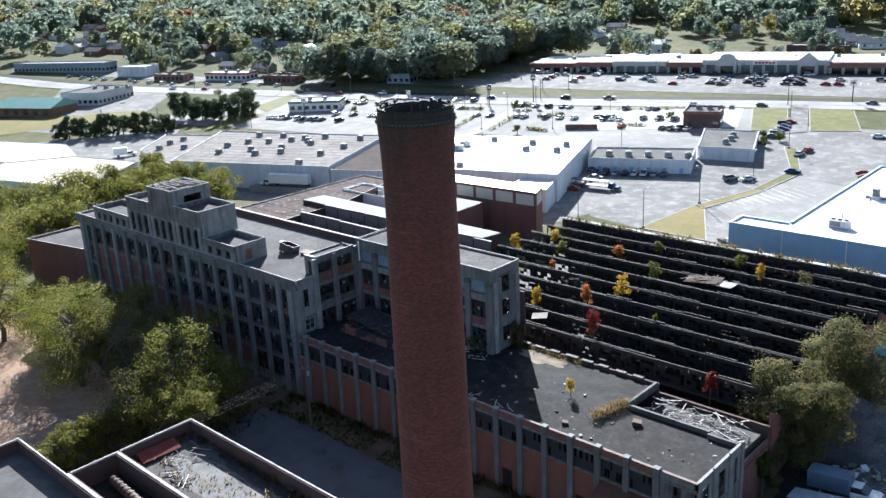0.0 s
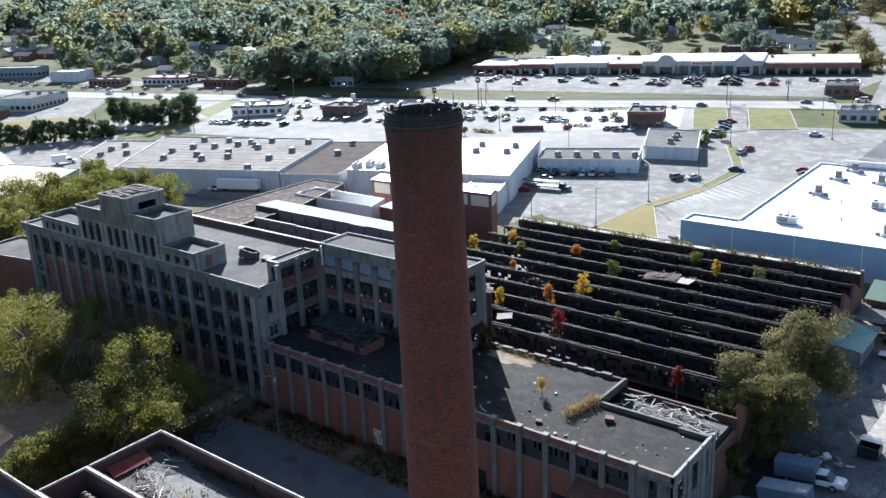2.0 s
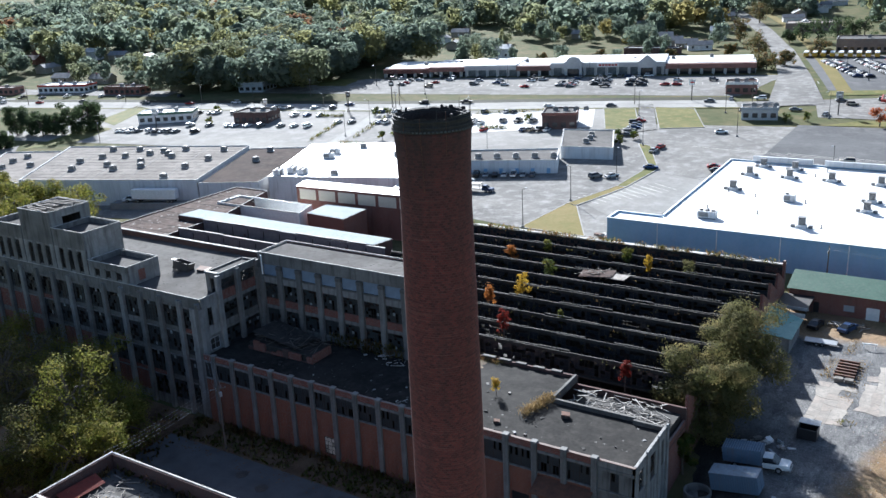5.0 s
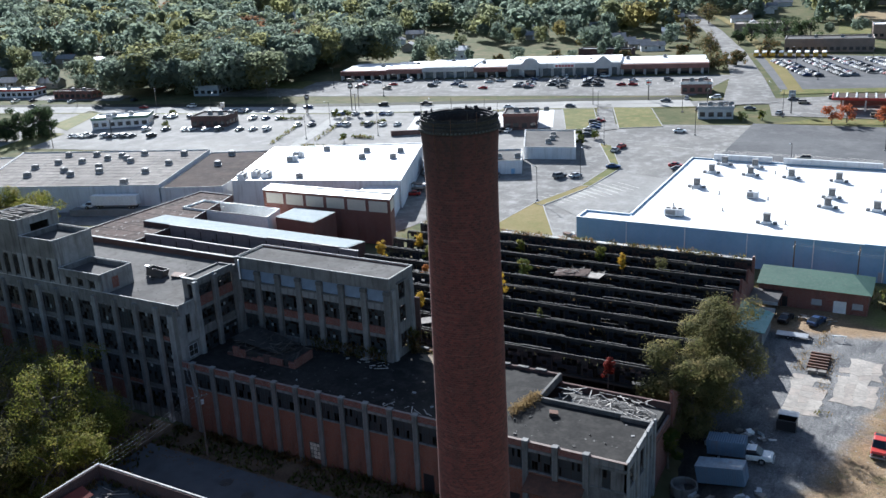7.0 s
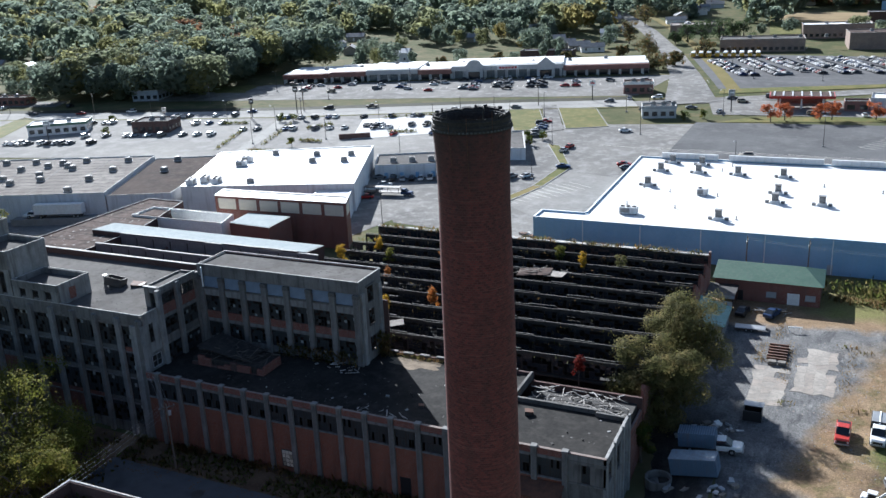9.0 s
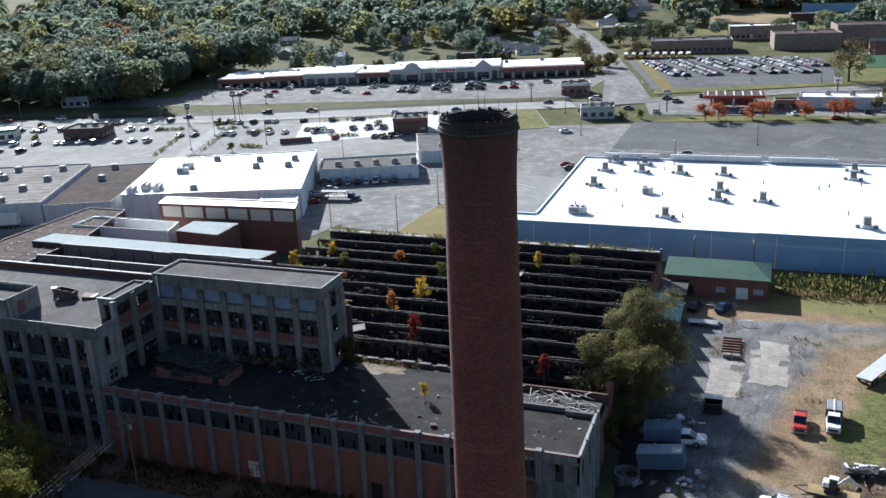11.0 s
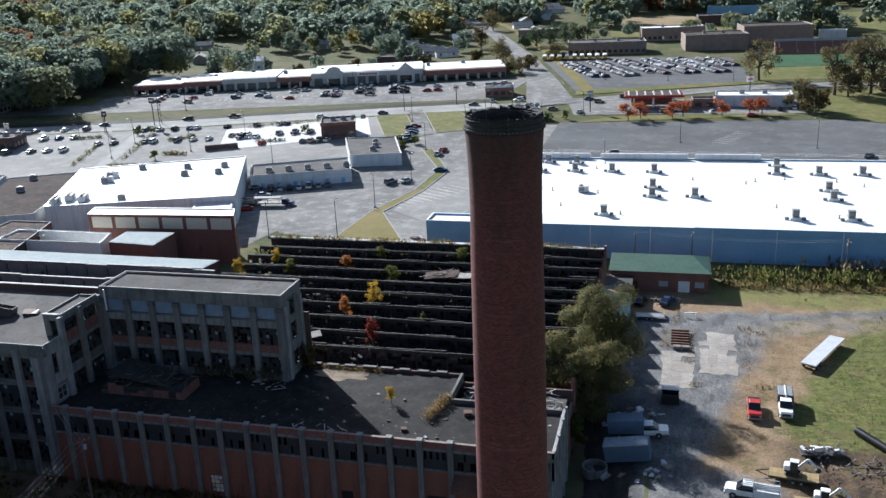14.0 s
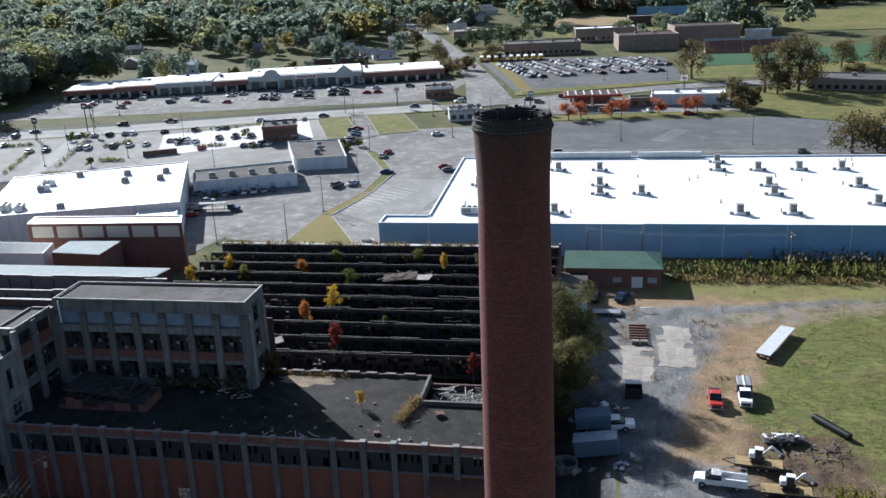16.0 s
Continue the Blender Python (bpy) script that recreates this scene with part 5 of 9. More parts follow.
def blue_store():
    ob, fr = flat_house("blue_store", "long store with pale blue metal walls and a white roof", "store", [(-82, 178), (82, 178), (82, 248), (-72.5, 248), (-71.2, 184.5), (-82, 184.5)], 0, 7.7, "blue_wall", "white_roof", para=0.35, cope="white_paint")
    F, L = fr[0]
    for i in range(12):
        x = 12 + i * 13.2
        bm = bmesh.new()
        tube(bm, F @ Vector((x, -0.12, 0.2)), F @ Vector((x, -0.12, 7.5)), 0.10)
        part("downpipe", bm, "white_paint", ob)
    for x in (31, 64, 83, 110):
        block("door", x, -0.05, 0.1, x + 1.1, 0.02, 2.2, "grey_paint", ob, frame_m=F)
    # taller parapet lengths at the far side
    for a, b in ((-66, -50), (-47, -22), (-20, -2)):
        block("parapet", a, 247.0, 7.7, b, 247.8, 9.2, "white_wall", ob)
    for x0, x1 in ((-21, 20), (20.2, 48)):
        block("fascia", x0, 177.86, 6.6, x1, 178.0, 7.9, "blue_wall", ob)


blue_store()
units([(-63.1, 231.6), (-52.9, 231.6), (-42.6, 231.6), (-61.9, 242.3), (-53.5, 241.3), (-31.1, 231.4), (-31.0, 214.2), (-30.9, 205.2), (-20.6, 205.5), (-63.1, 214.8), (-41.4, 187.8), (0.8, 231.2), (1.7, 241.0), (11.3, 231.0), (11.3, 213.8), (11.1, 205.0), (0.7, 187.8), (12.2, 188.0), (32.8, 231.4), (32.5, 213.2), (32.5, 196.4), (54, 231.2), (54, 205)], 7.35, 0, True)
for x, y, a, w in ((-61.7, 187.6, 0, 4.2), (-48.2, 208.7, 0, 2.6)):
    cooler(x, y, 7.35, a, w)

white_store, fr = flat_house("white_store", "white store with a broad white roof", "store", [(-140.4, 195), (-161.4, 244), (-208.5, 223), (-188.6, 179.4)], 0, 8.0, "white_wall", "white_roof", para=0.2, cope="white_paint")
units([(-187.4, 224.6), (-172.6, 226.4), (-168.4, 217.3), (-158.9, 220.6), (-161.4, 229.3), (-171.1, 188.8)], 7.8, 22)
for x, y, a, w in ((-190.5, 213.4, 22, 3.4), (-188.3, 207.4, 22, 3.4), (-187.8, 183.2, 112, 4.4), (-186.2, 187.4, 112, 4.4), (-181.7, 186.9, 112, 4.8)):
    cooler(x, y, 7.8, a, w)
grey_store, fr = flat_house("grey_warehouse", "large grey flat-roofed warehouse with many roof vents", "warehouse", [(-261.5, 146.5), (-206.5, 168), (-229, 213.5), (-295, 189)], 0, 8.0, "white_wall", "felt_roof", para=0.3)
units([(-272.1, 190.2), (-262.2, 193.7), (-252.9, 190.2), (-251.4, 195.1), (-246.3, 192.4), (-241.5, 189.7), (-246.2, 200.2), (-264.8, 180.0), (-258.0, 184.0), (-245.1, 179.8), (-238.9, 174.7), (-244.6, 168.4), (-219.0, 166.6), (-224.0, 179.6), (-225.9, 191.3), (-231.9, 204.3), (-258, 163), (-266, 172)], 7.7, 22)
link, fr = flat_house("brown_roof_store", "low store with a dark brown roof", "store", [(-206.3, 168.4), (-189.5, 176), (-206.5, 224), (-228.5, 213)], 0, 7.0, "white_wall", "dark_felt", para=0.2)
units([(-218.4, 212.6), (-211.6, 198.4)], 6.8, 22)
low_ext, fr = flat_house("low_warehouse", "low grey warehouse with a gravelled roof", "warehouse", [(-297, 155), (-262.5, 147), (-295.5, 188), (-318, 178)], 0, 6.5, "white_wall", "felt_roof", para=0.3)
units([(-292, 160), (-285, 166), (-298, 168), (-300, 175)], 6.2, 22)
shops, fr = flat_house("row_of_shops", "long low white row of shops with blue doors", "shops", [(-153, 229), (-124, 241), (-131, 257.5), (-160, 244.2)], 0, 5.0, "white_wall", "gravel_roof", para=0.4)
F, L = fr[0]
doors_along(shops, F, [3, 8, 13, 18, 23, 28], 1.2, 2.3, 0.1, "blue_wall")
units([(-150 + 5.6 * i, 236.5 + 2.4 * i) for i in range(5)], 4.6, 22)
shop2, fr = flat_house("block_store", "white block store with a grey roof", "store", [(-131, 258.5), (-114, 262.5), (-125, 291), (-143.5, 288)], 0, 5.4, "white_wall", "gravel_roof", para=0.3)
units([(-126, 268), (-127, 274), (-129, 280)], 5.1, 22)

# brick clerestory hall, courtyard walls and strips west of the shed
hall, fr = flat_house("brick_hall", "red brick hall with cream panels under a white roof", "factory", [(-162, 162), (-124.4, 164), (-127, 170), (-164, 168)], 0, 11.6, "red_brick", "white_roof", para=0.15, cope="white_paint")
F, L = fr[0]
for i in range(6):
    block("panel", 1.0 + i * 6.15, -0.06, 8.3, 1.0 + i * 6.15 + 5.2, 0.02, 11.0, "cream_paint", hall, "cream window panel", frame_m=F)
F, L = fr[1]
block("panel", 0.8, -0.06, 8.3, L - 0.8, 0.02, 11.0, "cream_paint", hall, "cream window panel", frame_m=F)
strip, fr = flat_house("white_roofed_shed", "long shed with a pale metal roof", "shed", [(-175, 133.2), (-115.6, 133.2), (-114.6, 138.4), (-174, 139.2)], 0, 9.8, "dark_brick", "pale_blue_metal", para=-0.15)
court, fr = flat_house("whitewashed_yard", "roofless yard with whitewashed walls", "factory", [(-177, 148), (-149.2, 148.1), (-151.5, 155.6), (-177, 156)], 0, 9.2, "white_paint", "brown_roof", para=6.0, cope="coping")
porch, fr = flat_house("small_blue_roofed_shed", "small brick shed with a pale blue metal roof", "shed", [(-148.9, 150.6), (-136.9, 149.6), (-137.2, 159.2), (-149.6, 159.3)], 0, 8.6, "red_brick", "pale_blue_metal", para=-0.15)
brown, fr = flat_house("brown_roofed_range", "low mill range with a patched brown roof", "factory", [(-186, 101.5), (-166.4, 101.5), (-166.4, 140), (-173.5, 163), (-185, 163)], 0, 9.0, "dark_brick", "brown_roof", para=0.2)
low_red, fr = flat_house("red_brick_annex", "low red brick annex with a flat roof beside the mill", "factory", [(-207, 76.5), (-186.4, 80.5), (-186.4, 92), (-207, 89)], -3, 8.8, "red_brick", "gravel_roof", para=0.4)
flat_house("white_roofed_shed", "low shed with a blown white roof behind the trees", "shed", [(-384, 104), (-322, 117), (-309, 137), (-337, 146), (-390, 128)], 0, 6.4, "white_wall", "weathered_roof", para=0.1)
flat_house("beige_roofed_shed", "broad low shed with a pale beige roof behind the trees", "shed", [(-312, 98), (-256, 114), (-278, 143.5), (-308.4, 136.2), (-321.2, 116.5)], 0, 6.5, "white_wall", "beige_roof", para=0.1)


# foreground roofless ranges
def foreground():
    ob, fr = flat_house("old_boiler_house", "old brick boiler house with high parapets and pale copings", "factory", [(-92, 39.2), (-60, 39.2), (-60, 49.2), (-92, 49.2)], -3.2, 12.1, "dark_brick", "gravel_roof", para=1.9)
    ob, fr = flat_house("old_pump_house", "narrow brick range with a sunken dark roof", "factory", [(-92, 33.2), (-60, 33.2), (-60, 39.15), (-92, 39.15)], -3.2, 12.1, "dark_brick", "tar_roof", para=2.6)
    ob, fr = flat_house("old_store_house", "old brick store with a flat grey roof", "factory", [(-105, 12), (-60, 12), (-60, 33.1), (-105, 33.1)], -3.2, 12.1, "dark_brick", "gravel_roof", para=1.6)


foreground()


# ---- shopping centre ----
def mall():
    M = rot(-297, 388, 0, 16.0)
    ob = thing("shopping_centre", "long low shopping centre with white roofs and arched gables", "shopping centre", Matrix.Translation((-205, 414, 6.8)))
    z = 6.6
    L = 193.0
    secs = [(0, 26, 5.2, "brick"), (26, 46, 5.8, "red"), (46, 74, 6.4, "tan"), (74, 92, 5.8, "red"), (92, 150, 7.0, "tan"), (150, 193, 5.8, "red")]
    for a, b, h, k in secs:
        wall = {"brick": "red_brick", "red": "mall_red", "tan": "mall_grey"}[k]
        block("wall", a, 3.5, z, b - 0.01, 34, z + h, "white_wall", ob, frame_m=M)
        block("roof", a, 3.0, z + h, b, 34.3, z + h + 0.25, "white_roof", ob, frame_m=M)
        block("fascia", a, 0, z + h - 2.4, b - 0.02, 3.4, z + h - 0.02, wall, ob, frame_m=M)
        x = a + 0.5
        while x < b - 1:
            block("column", x, 0.1, z, x + 0.6, 0.7, z + h - 2.4, "mall_grey", ob, frame_m=M)
            block("shopfront", x + 0.8, 3.3, z + 0.2, min(x + 5.0, b - 0.2), 3.48, z + h - 2.5, "shop_glass" if k == "tan" else "dark_glass", ob, frame_m=M)
            x += 5.6
    for c in (104, 141):
        bm = bmesh.new()
        pts = [(c - 4.5, z), (c + 4.5, z), (c + 4.5, z + 7.6)] + [(c + 3.6 * math.cos(t), z + 7.6 + 2.6 * math.sin(t)) for t in np.linspace(0.1, math.pi - 0.1, 12)] + [(c - 4.5, z + 7.6)]
        if c == 141:
            pts = [(c - 4.5, z), (c + 4.5, z), (c + 4.5, z + 7.0), (c, z + 10.6), (c - 4.5, z + 7.0)]
        f = bm.faces.new([bm.verts.new(M @ Vector((x, -0.8, zz))) for x, zz in pts])
        ex = bmesh.ops.extrude_face_region(bm, geom=[f])
        bmesh.ops.translate(bm, verts=[v for v in ex["geom"] if isinstance(v, bmesh.types.BMVert)], vec=M.to_3x3() @ Vector((0, 2.4, 0)))
        part("gable", bm, "mall_grey", ob, "grey pointed entrance gable" if c == 141 else "grey arched entrance gable")
        block("shopfront", c - 3, -0.95, z + 0.1, c + 3, -0.83, z + 4.2, "dark_glass", ob, frame_m=M)
    block("sign_panel", 116, -0.4, z + 4.9, 127, -0.05, z + 6.7, "white_paint", ob, "white sign board", frame_m=M)
    for i in range(6):
        block("sign_bar", 117 + i * 1.6, -0.5, z + 5.3, 118.2 + i * 1.6, -0.42, z + 6.3, "red_paint", ob, frame_m=M)
    for i in range(9):
        c = copy_thing(UNIT, M @ pose(20 + i * 19, 16 + (i % 3) * 5, z + (5.5 if i < 2 else 6.1)))


surface("shop_glass", (0.20, 0.235, 0.26), (0.12, 0.15, 0.17), big=0.5, fine=1.5, stain=(0.36, 0.38, 0.39), amount=0.5, rough=0.25, spec=0.5, bump=0.02)
surface("mall_red", (0.30, 0.155, 0.125), (0.25, 0.125, 0.10), big=0.3, fine=2.0, stain=(0.2, 0.13, 0.11), amount=0.4, bump=0.1)
surface("mall_grey", (0.62, 0.615, 0.60), (0.54, 0.535, 0.525), big=0.3, fine=2.0, stain=(0.34, 0.33, 0.31), amount=0.4, bump=0.1)
mall()

# ---- trees and other growth ----
def leaf_quads(blobs, n, size, seed, up=0.35, loose=0.40, fray=0.12):
    """Diamond-shaped leaf sprays scattered through the shells of the given blobs (centre, radii, weight), and the way each one faces."""
    g = np.random.default_rng(seed)
    w = np.array([b[6] for b in blobs], float)
    pick = g.choice(len(blobs), n, p=w / w.sum())
    B = np.array([b[:6] for b in blobs], float)[pick]
    v = g.normal(size=(n, 3))
    v /= np.linalg.norm(v, axis=1)[:, None]
    rad = np.where(g.random(n) < fray, g.uniform(1.0, 1.38, n), g.uniform(0.25, 1.12, n) ** 0.5)
    c = B[:, :3] + v * B[:, 3:] * rad[:, None]
    nrm = v + g.normal(scale=loose, size=(n, 3)) + np.array([0, 0, up])
    nrm /= np.linalg.norm(nrm, axis=1)[:, None]
    a = np.cross(nrm, g.normal(size=(n, 3)))
    a /= np.linalg.norm(a, axis=1)[:, None]
    b = np.cross(nrm, a)
    s = size * g.uniform(0.55, 1.35, n)[:, None]
    q = np.stack([c + a * s * 0.62, c + b * s * 0.36 + nrm * s * 0.12, c - a * s * 0.62, c - b * s * 0.36 + nrm * s * 0.10], axis=1)
    mid = (B[:, :3] * w[pick][:, None]).sum(0) / w[pick].sum()
    out = c - mid
    out /= np.linalg.norm(out, axis=1)[:, None] + 1e-6
    face = v * 0.75 + out * 0.45 + nrm * 0.35 + np.array([0, 0, 0.15])
    face /= np.linalg.norm(face, axis=1)[:, None]
    return q, face


def quad_mesh(name, q, face=None, tone=None):
    q = q.reshape(-1, 4, 3)
    me = np_mesh(name, q.reshape(-1, 3), np.arange(len(q) * 4).reshape(-1, 4))
    if face is not None:
        at = me.attributes.new("custom_normal", "FLOAT_VECTOR", "POINT")
        at.data.foreach_set("vector", np.repeat(face, 4, axis=0).astype(np.float32).ravel())
    if tone is not None:
        at = me.attributes.new("tone", "FLOAT", "POINT")
        at.data.foreach_set("value", np.repeat(tone, 4).astype(np.float32))
    return me


def crown_blobs(r, h, n, seed, low=0.35):
    rr = random.Random(seed)
    out = [(0, 0, h * 0.66, r * 0.62, r * 0.62, h * 0.24, 1.4)]
    for i in range(int(n * 1.9)):
        a, d = rr.uniform(0, 6.283), r * rr.uniform(0.3, 0.9)
        z = h * rr.uniform(low, 0.9)
        k = r * rr.uniform(0.18, 0.40) * (1.0 - 0.35 * max(0, z / h - 0.6))
        d *= 1.0 - 0.55 * max(0.0, z / h - 0.55)
        out.append((d * math.cos(a), d * math.sin(a), z, k, k, k * rr.uniform(0.65, 0.95), k * k))
    return out


def tree(name, label, x, y, r, h, material, seed, leaves_n=5000, leaf=0.42, blobs=15, z=None, low=0.35, trunk=0.035, category="tree"):
    z = height(x, y) if z is None else z
    ob = thing(name, label, category, pose(x, y, z, 0, 0, seed * 37 % 360))
    at = ob.matrix_basis.copy()
    bl = crown_blobs(r, h, blobs, seed, low)
    bm = bmesh.new()
    rr = random.Random(seed)
    pts = [Vector((0, 0, -0.3))]
    for i in range(1, 6):
        pts.append(Vector((rr.uniform(-0.12, 0.12) * r * 0.3, rr.uniform(-0.12, 0.12) * r * 0.3, h * 0.15 * i)))
    tr = h * trunk
    for i, (a, b) in enumerate(zip(pts, pts[1:])):
        tube(bm, a, b, tr * (1 - i * 0.16), tr * (0.84 - i * 0.16), 8)
        if i:
            bm.verts.ensure_lookup_table()
            bm.faces.new((bm.verts[16 * i - 8], bm.verts[16 * i - 7], bm.verts[16 * i]))
    for b in bl[1:]:
        base = pts[rr.choice((2, 3, 4))]
        mid = base.lerp(Vector(b[:3]), 0.5) + Vector((0, 0, 0.06 * h))
        n0 = len(bm.verts)
        tube(bm, base, mid, tr * 0.40, tr * 0.26, 6)
        tube(bm, mid, b[:3], tr * 0.26, tr * 0.06, 5)
        bm.verts.ensure_lookup_table()
        v = bm.verts
        bm.faces.new((v[n0], v[n0 + 1], v[16 * (pts.index(base) - 1) + 8]))
        bm.faces.new((v[n0 + 6], v[n0 + 7], v[n0 + 12]))
    part("trunk", bm, "bark", ob, "", at)
    me = quad_mesh("crown", *leaf_quads(bl, int(leaves_n * 1.9), leaf * 0.78, seed))
    link_mesh("crown", me, material, ob, "", at)
    return ob


# large trees by the yard
tree("tree", "broad olive-green tree thinning in autumn beside the shed", -38.2, 105.6, 6.4, 12.8, "leaf_olive", 3, 27000, 0.30, 30, low=0.16)
tree("tree", "broad olive-green tree beside the yard gate", -36.0, 119.0, 6.2, 15.2, "leaf_olive", 4, 22000, 0.30, 26, low=0.24)
tree("tree", "small bright green tree against the wall", -38.2, 96.5, 1.8, 6.5, "leaf_green", 5, 1500, 0.32, 8)
# trees west of the street
WEST = [(-108.5, 60.5, 4.2, 10), (-106.5, 63, 3.6, 9), (-173.5, 61.5, 8.5, 13), (-142.5, 62.5, 8.5, 16), (-134.5, 67, 6, 15), (-127, 68, 6, 13), (-116, 65.5, 6.5, 15), 
        (-115.5, 37, 3.6, 7.5), (-117, 41, 3.8, 7.5), (-118.5, 45, 3.8, 8), (-119, 49.4, 3.8, 8), (-117, 59, 4.2, 6.5), (-115, 63.5, 4.4, 7), (-111.5, 60, 4.0, 6.5), (-207, 73, 8, 12), (-195, 64, 8, 12), (-130, 74, 6.5, 12), (-121, 73, 6.5, 13), (-114, 70.5, 5.5, 11), (-110.5, 65, 5, 10), (-138, 74, 6.5, 12), (-148, 74, 7, 11), (-117, 60, 5.5, 10), (-158, 66, 7, 10), (-228, 62, 8, 11), (-186, 55, 7, 10), (-160, 70, 6, 11)]
for i, (x, y, r, h) in enumerate(WEST):
    y, h, r = (y - 5.5, h + 3.0, r + 0.4) if y > 50 else (y, h, r)
    bare = i in (4, 5, 20, 22)
    tree("tree", "thinning brownish tree beside the mill" if bare else "yellow-green roadside tree near the mill", x, y, r, h, "leaf_olive" if bare else "leaf_yellowgreen", 20 + i, 3000 if bare else int(85 * r * r + 2000), 0.31, 16, low=0.18)
for i, (x, y, r, h) in enumerate([(-264, 94, 8, 12), (-252, 96, 8, 13), (-252, 104, 8, 13), (-253, 111, 8, 13), (-250, 117, 8, 13), (-249, 124, 7.5, 13), (-248, 131, 7.5, 12), (-245, 137, 7, 12), (-240, 142, 6, 11), (-218, 136, 7.5, 14), (-226, 80, 8, 13), (-225, 88, 8, 13), (-226, 94, 7, 12), (-272, 146, 6, 11), (-238, 90, 8, 12), (-238, 104, 7, 12), (-236, 116, 7, 12), (-232, 126, 7, 12), (-212, 96, 6, 10)]):
    tree("tree", "yellow-green tree in the row behind the mill", x, y, r, h, "leaf_yellowgreen", 60 + i, 2200, 0.6, 13, low=0.2)
# between the warehouse and the highway
for i, (x, y, r, h) in enumerate([(-372, 217, 6, 13), (-365, 219, 6, 13), (-358, 220, 5, 9.5), (-353, 223, 5, 10), (-350, 229, 6, 14), (-345, 234, 6.5, 14), (-349, 238, 6, 13)]):
    tree("tree", "dark green tree beside the highway slip road", x, y, r, h, "leaf_conifer", 80 + i, 2600, 0.7, 14, low=0.08)
for i in range(13):
    u = i / 12
    tree("bush", "dark green bush in a hedge row", -386 + 34 * u + (i % 3), 165 + 33 * u, 3.6, 7.5 + (i * 7 % 4), "leaf_conifer", 100 + i, 1300, 0.7, 12, low=0.06, category="bush")
# saplings in the ruined shed
SAPS = [(-87.3, 115.6, 1.5, 3.6, "leaf_yellow", "yellow"), (-80.6, 120.9, 1.4, 4.0, "leaf_orange", "orange"), (-77.5, 127.6, 1.9, 4.4, "leaf_yellow", "golden"), (-71.8, 109.9, 1.5, 5.0, "leaf_red", "red"),
        (-48.9, 103.9, 1.25, 2.8, "leaf_red", "dark red"), (-60.5, 146.4, 1.2, 4.2, "leaf_yellow", "yellow"), (-77.5, 138.8, 1.9, 3.4, "leaf_green", "green"), (-66.8, 151.8, 1.8, 3.2, "leaf_green", "green"), (-65.7, 118.5, 0.7, 2.4, "leaf_yellowgreen", "pale green"),
        (-95, 131, 1.2, 2.6, "leaf_orange", "orange"), (-89.4, 146, 1.7, 2.6, "leaf_orange", "russet"), (-110, 138.4, 1.6, 3.4, "leaf_yellow", "yellow"), (-54, 149.5, 1.9, 2.8, "leaf_olive", "olive"), (-105, 146, 1.5, 3.4, "leaf_yellow", "yellow"), (-100, 141, 1.6, 3.0, "leaf_yellowgreen", "yellow-green"), (-84, 152, 1.4, 2.6, "leaf_yellowgreen", "yellow-green")]
for i, (x, y, r, h, m, c) in enumerate(SAPS):
    tree("sapling", c + " autumn sapling growing in the shed roof", x, y - 0.9, r * 0.8, h + 2.2, m, 140 + i, 800, 0.24, 11, z=5.5, low=0.36, trunk=0.02, category="sapling")
tree("sapling", "yellow bush growing on the tar roof", -62.2, 89.0, 0.85, 2.8, "leaf_yellow", 170, 700, 0.15, 9, z=8.1, low=0.2, trunk=0.02, category="sapling")


def tufts(name, label, x0, y0, x1, y1, z, n, size, tall, material, seed, spread=0.5):
    """A strip of weeds: many thin blades in clumps."""
    g = np.random.default_rng(seed)
    t = g.uniform(0, 1, n)
    clump = np.sin(t * 37 + seed) + np.sin(t * 91 + 2 * seed) + g.normal(scale=0.6, size=n)
    t = t[clump > -0.3]
    k = len(t)
    p = np.stack([x0 + (x1 - x0) * t, y0 + (y1 - y0) * t, np.zeros(k)], 1) + g.normal(scale=(spread, spread, 0), size=(k, 3))
    hz = np.array([height(a, b) for a, b, _ in p]) if z is None else np.full(k, z)
    p[:, 2] = hz + g.uniform(0.0, 1.0, k) * tall * 0.75
    a = g.normal(size=(k, 3))
    a /= np.linalg.norm(a, axis=1)[:, None]
    b = np.cross(a, g.normal(size=(k, 3)))
    b /= np.linalg.norm(b, axis=1)[:, None]
    s = size * g.uniform(0.5, 1.4, k)[:, None]
    b[:, 2] = np.abs(b[:, 2]) + 0.6
    q = np.stack([p + a * s * 0.3, p + b * s, p - a * s * 0.3, p - b * s * 0.35], 1)
    face = g.normal(scale=0.45, size=(k, 3)) + np.array([0, 0, 0.8])
    return tagged(link_mesh(name, quad_mesh(name, q, face / np.linalg.norm(face, axis=1)[:, None]), material), label, "weeds", kind="stuff")


tufts("weeds", "dry weeds along the top of the shed wall", -111, 157.6, -39, 157.6, 8.8, 2600, 0.34, 0.9, "weeds", 1)
for i, y in enumerate(east_rows):
    tufts("weeds", "weeds rooted in the roof gutters", -111, y - 0.6, -39.5, y - 0.6, 6.6 if i % 2 else 7.2, 300, 0.26, 2.0, "weeds" if i % 3 else "leaf_dusk", 10 + i, 0.35)
tufts("weeds", "dry weeds along the back edge of the tar roof", -78, 98.0, -66, 98.0, 8.2, 1500, 0.15, 0.6, "weeds", 31, 0.5)
tufts("dry_grass", "dry straw-coloured grass on the tar roof", -56.2, 85.6, -54.8, 91.2, 8.15, 3200, 0.17, 1.4, "dry_weeds", 32, 0.42)
tufts("ivy", "yellowing creeper on the office corner", -79.0, 98.0, -77.2, 97.0, 8.2, 900, 0.32, 5.0, "weeds", 33, 0.5)
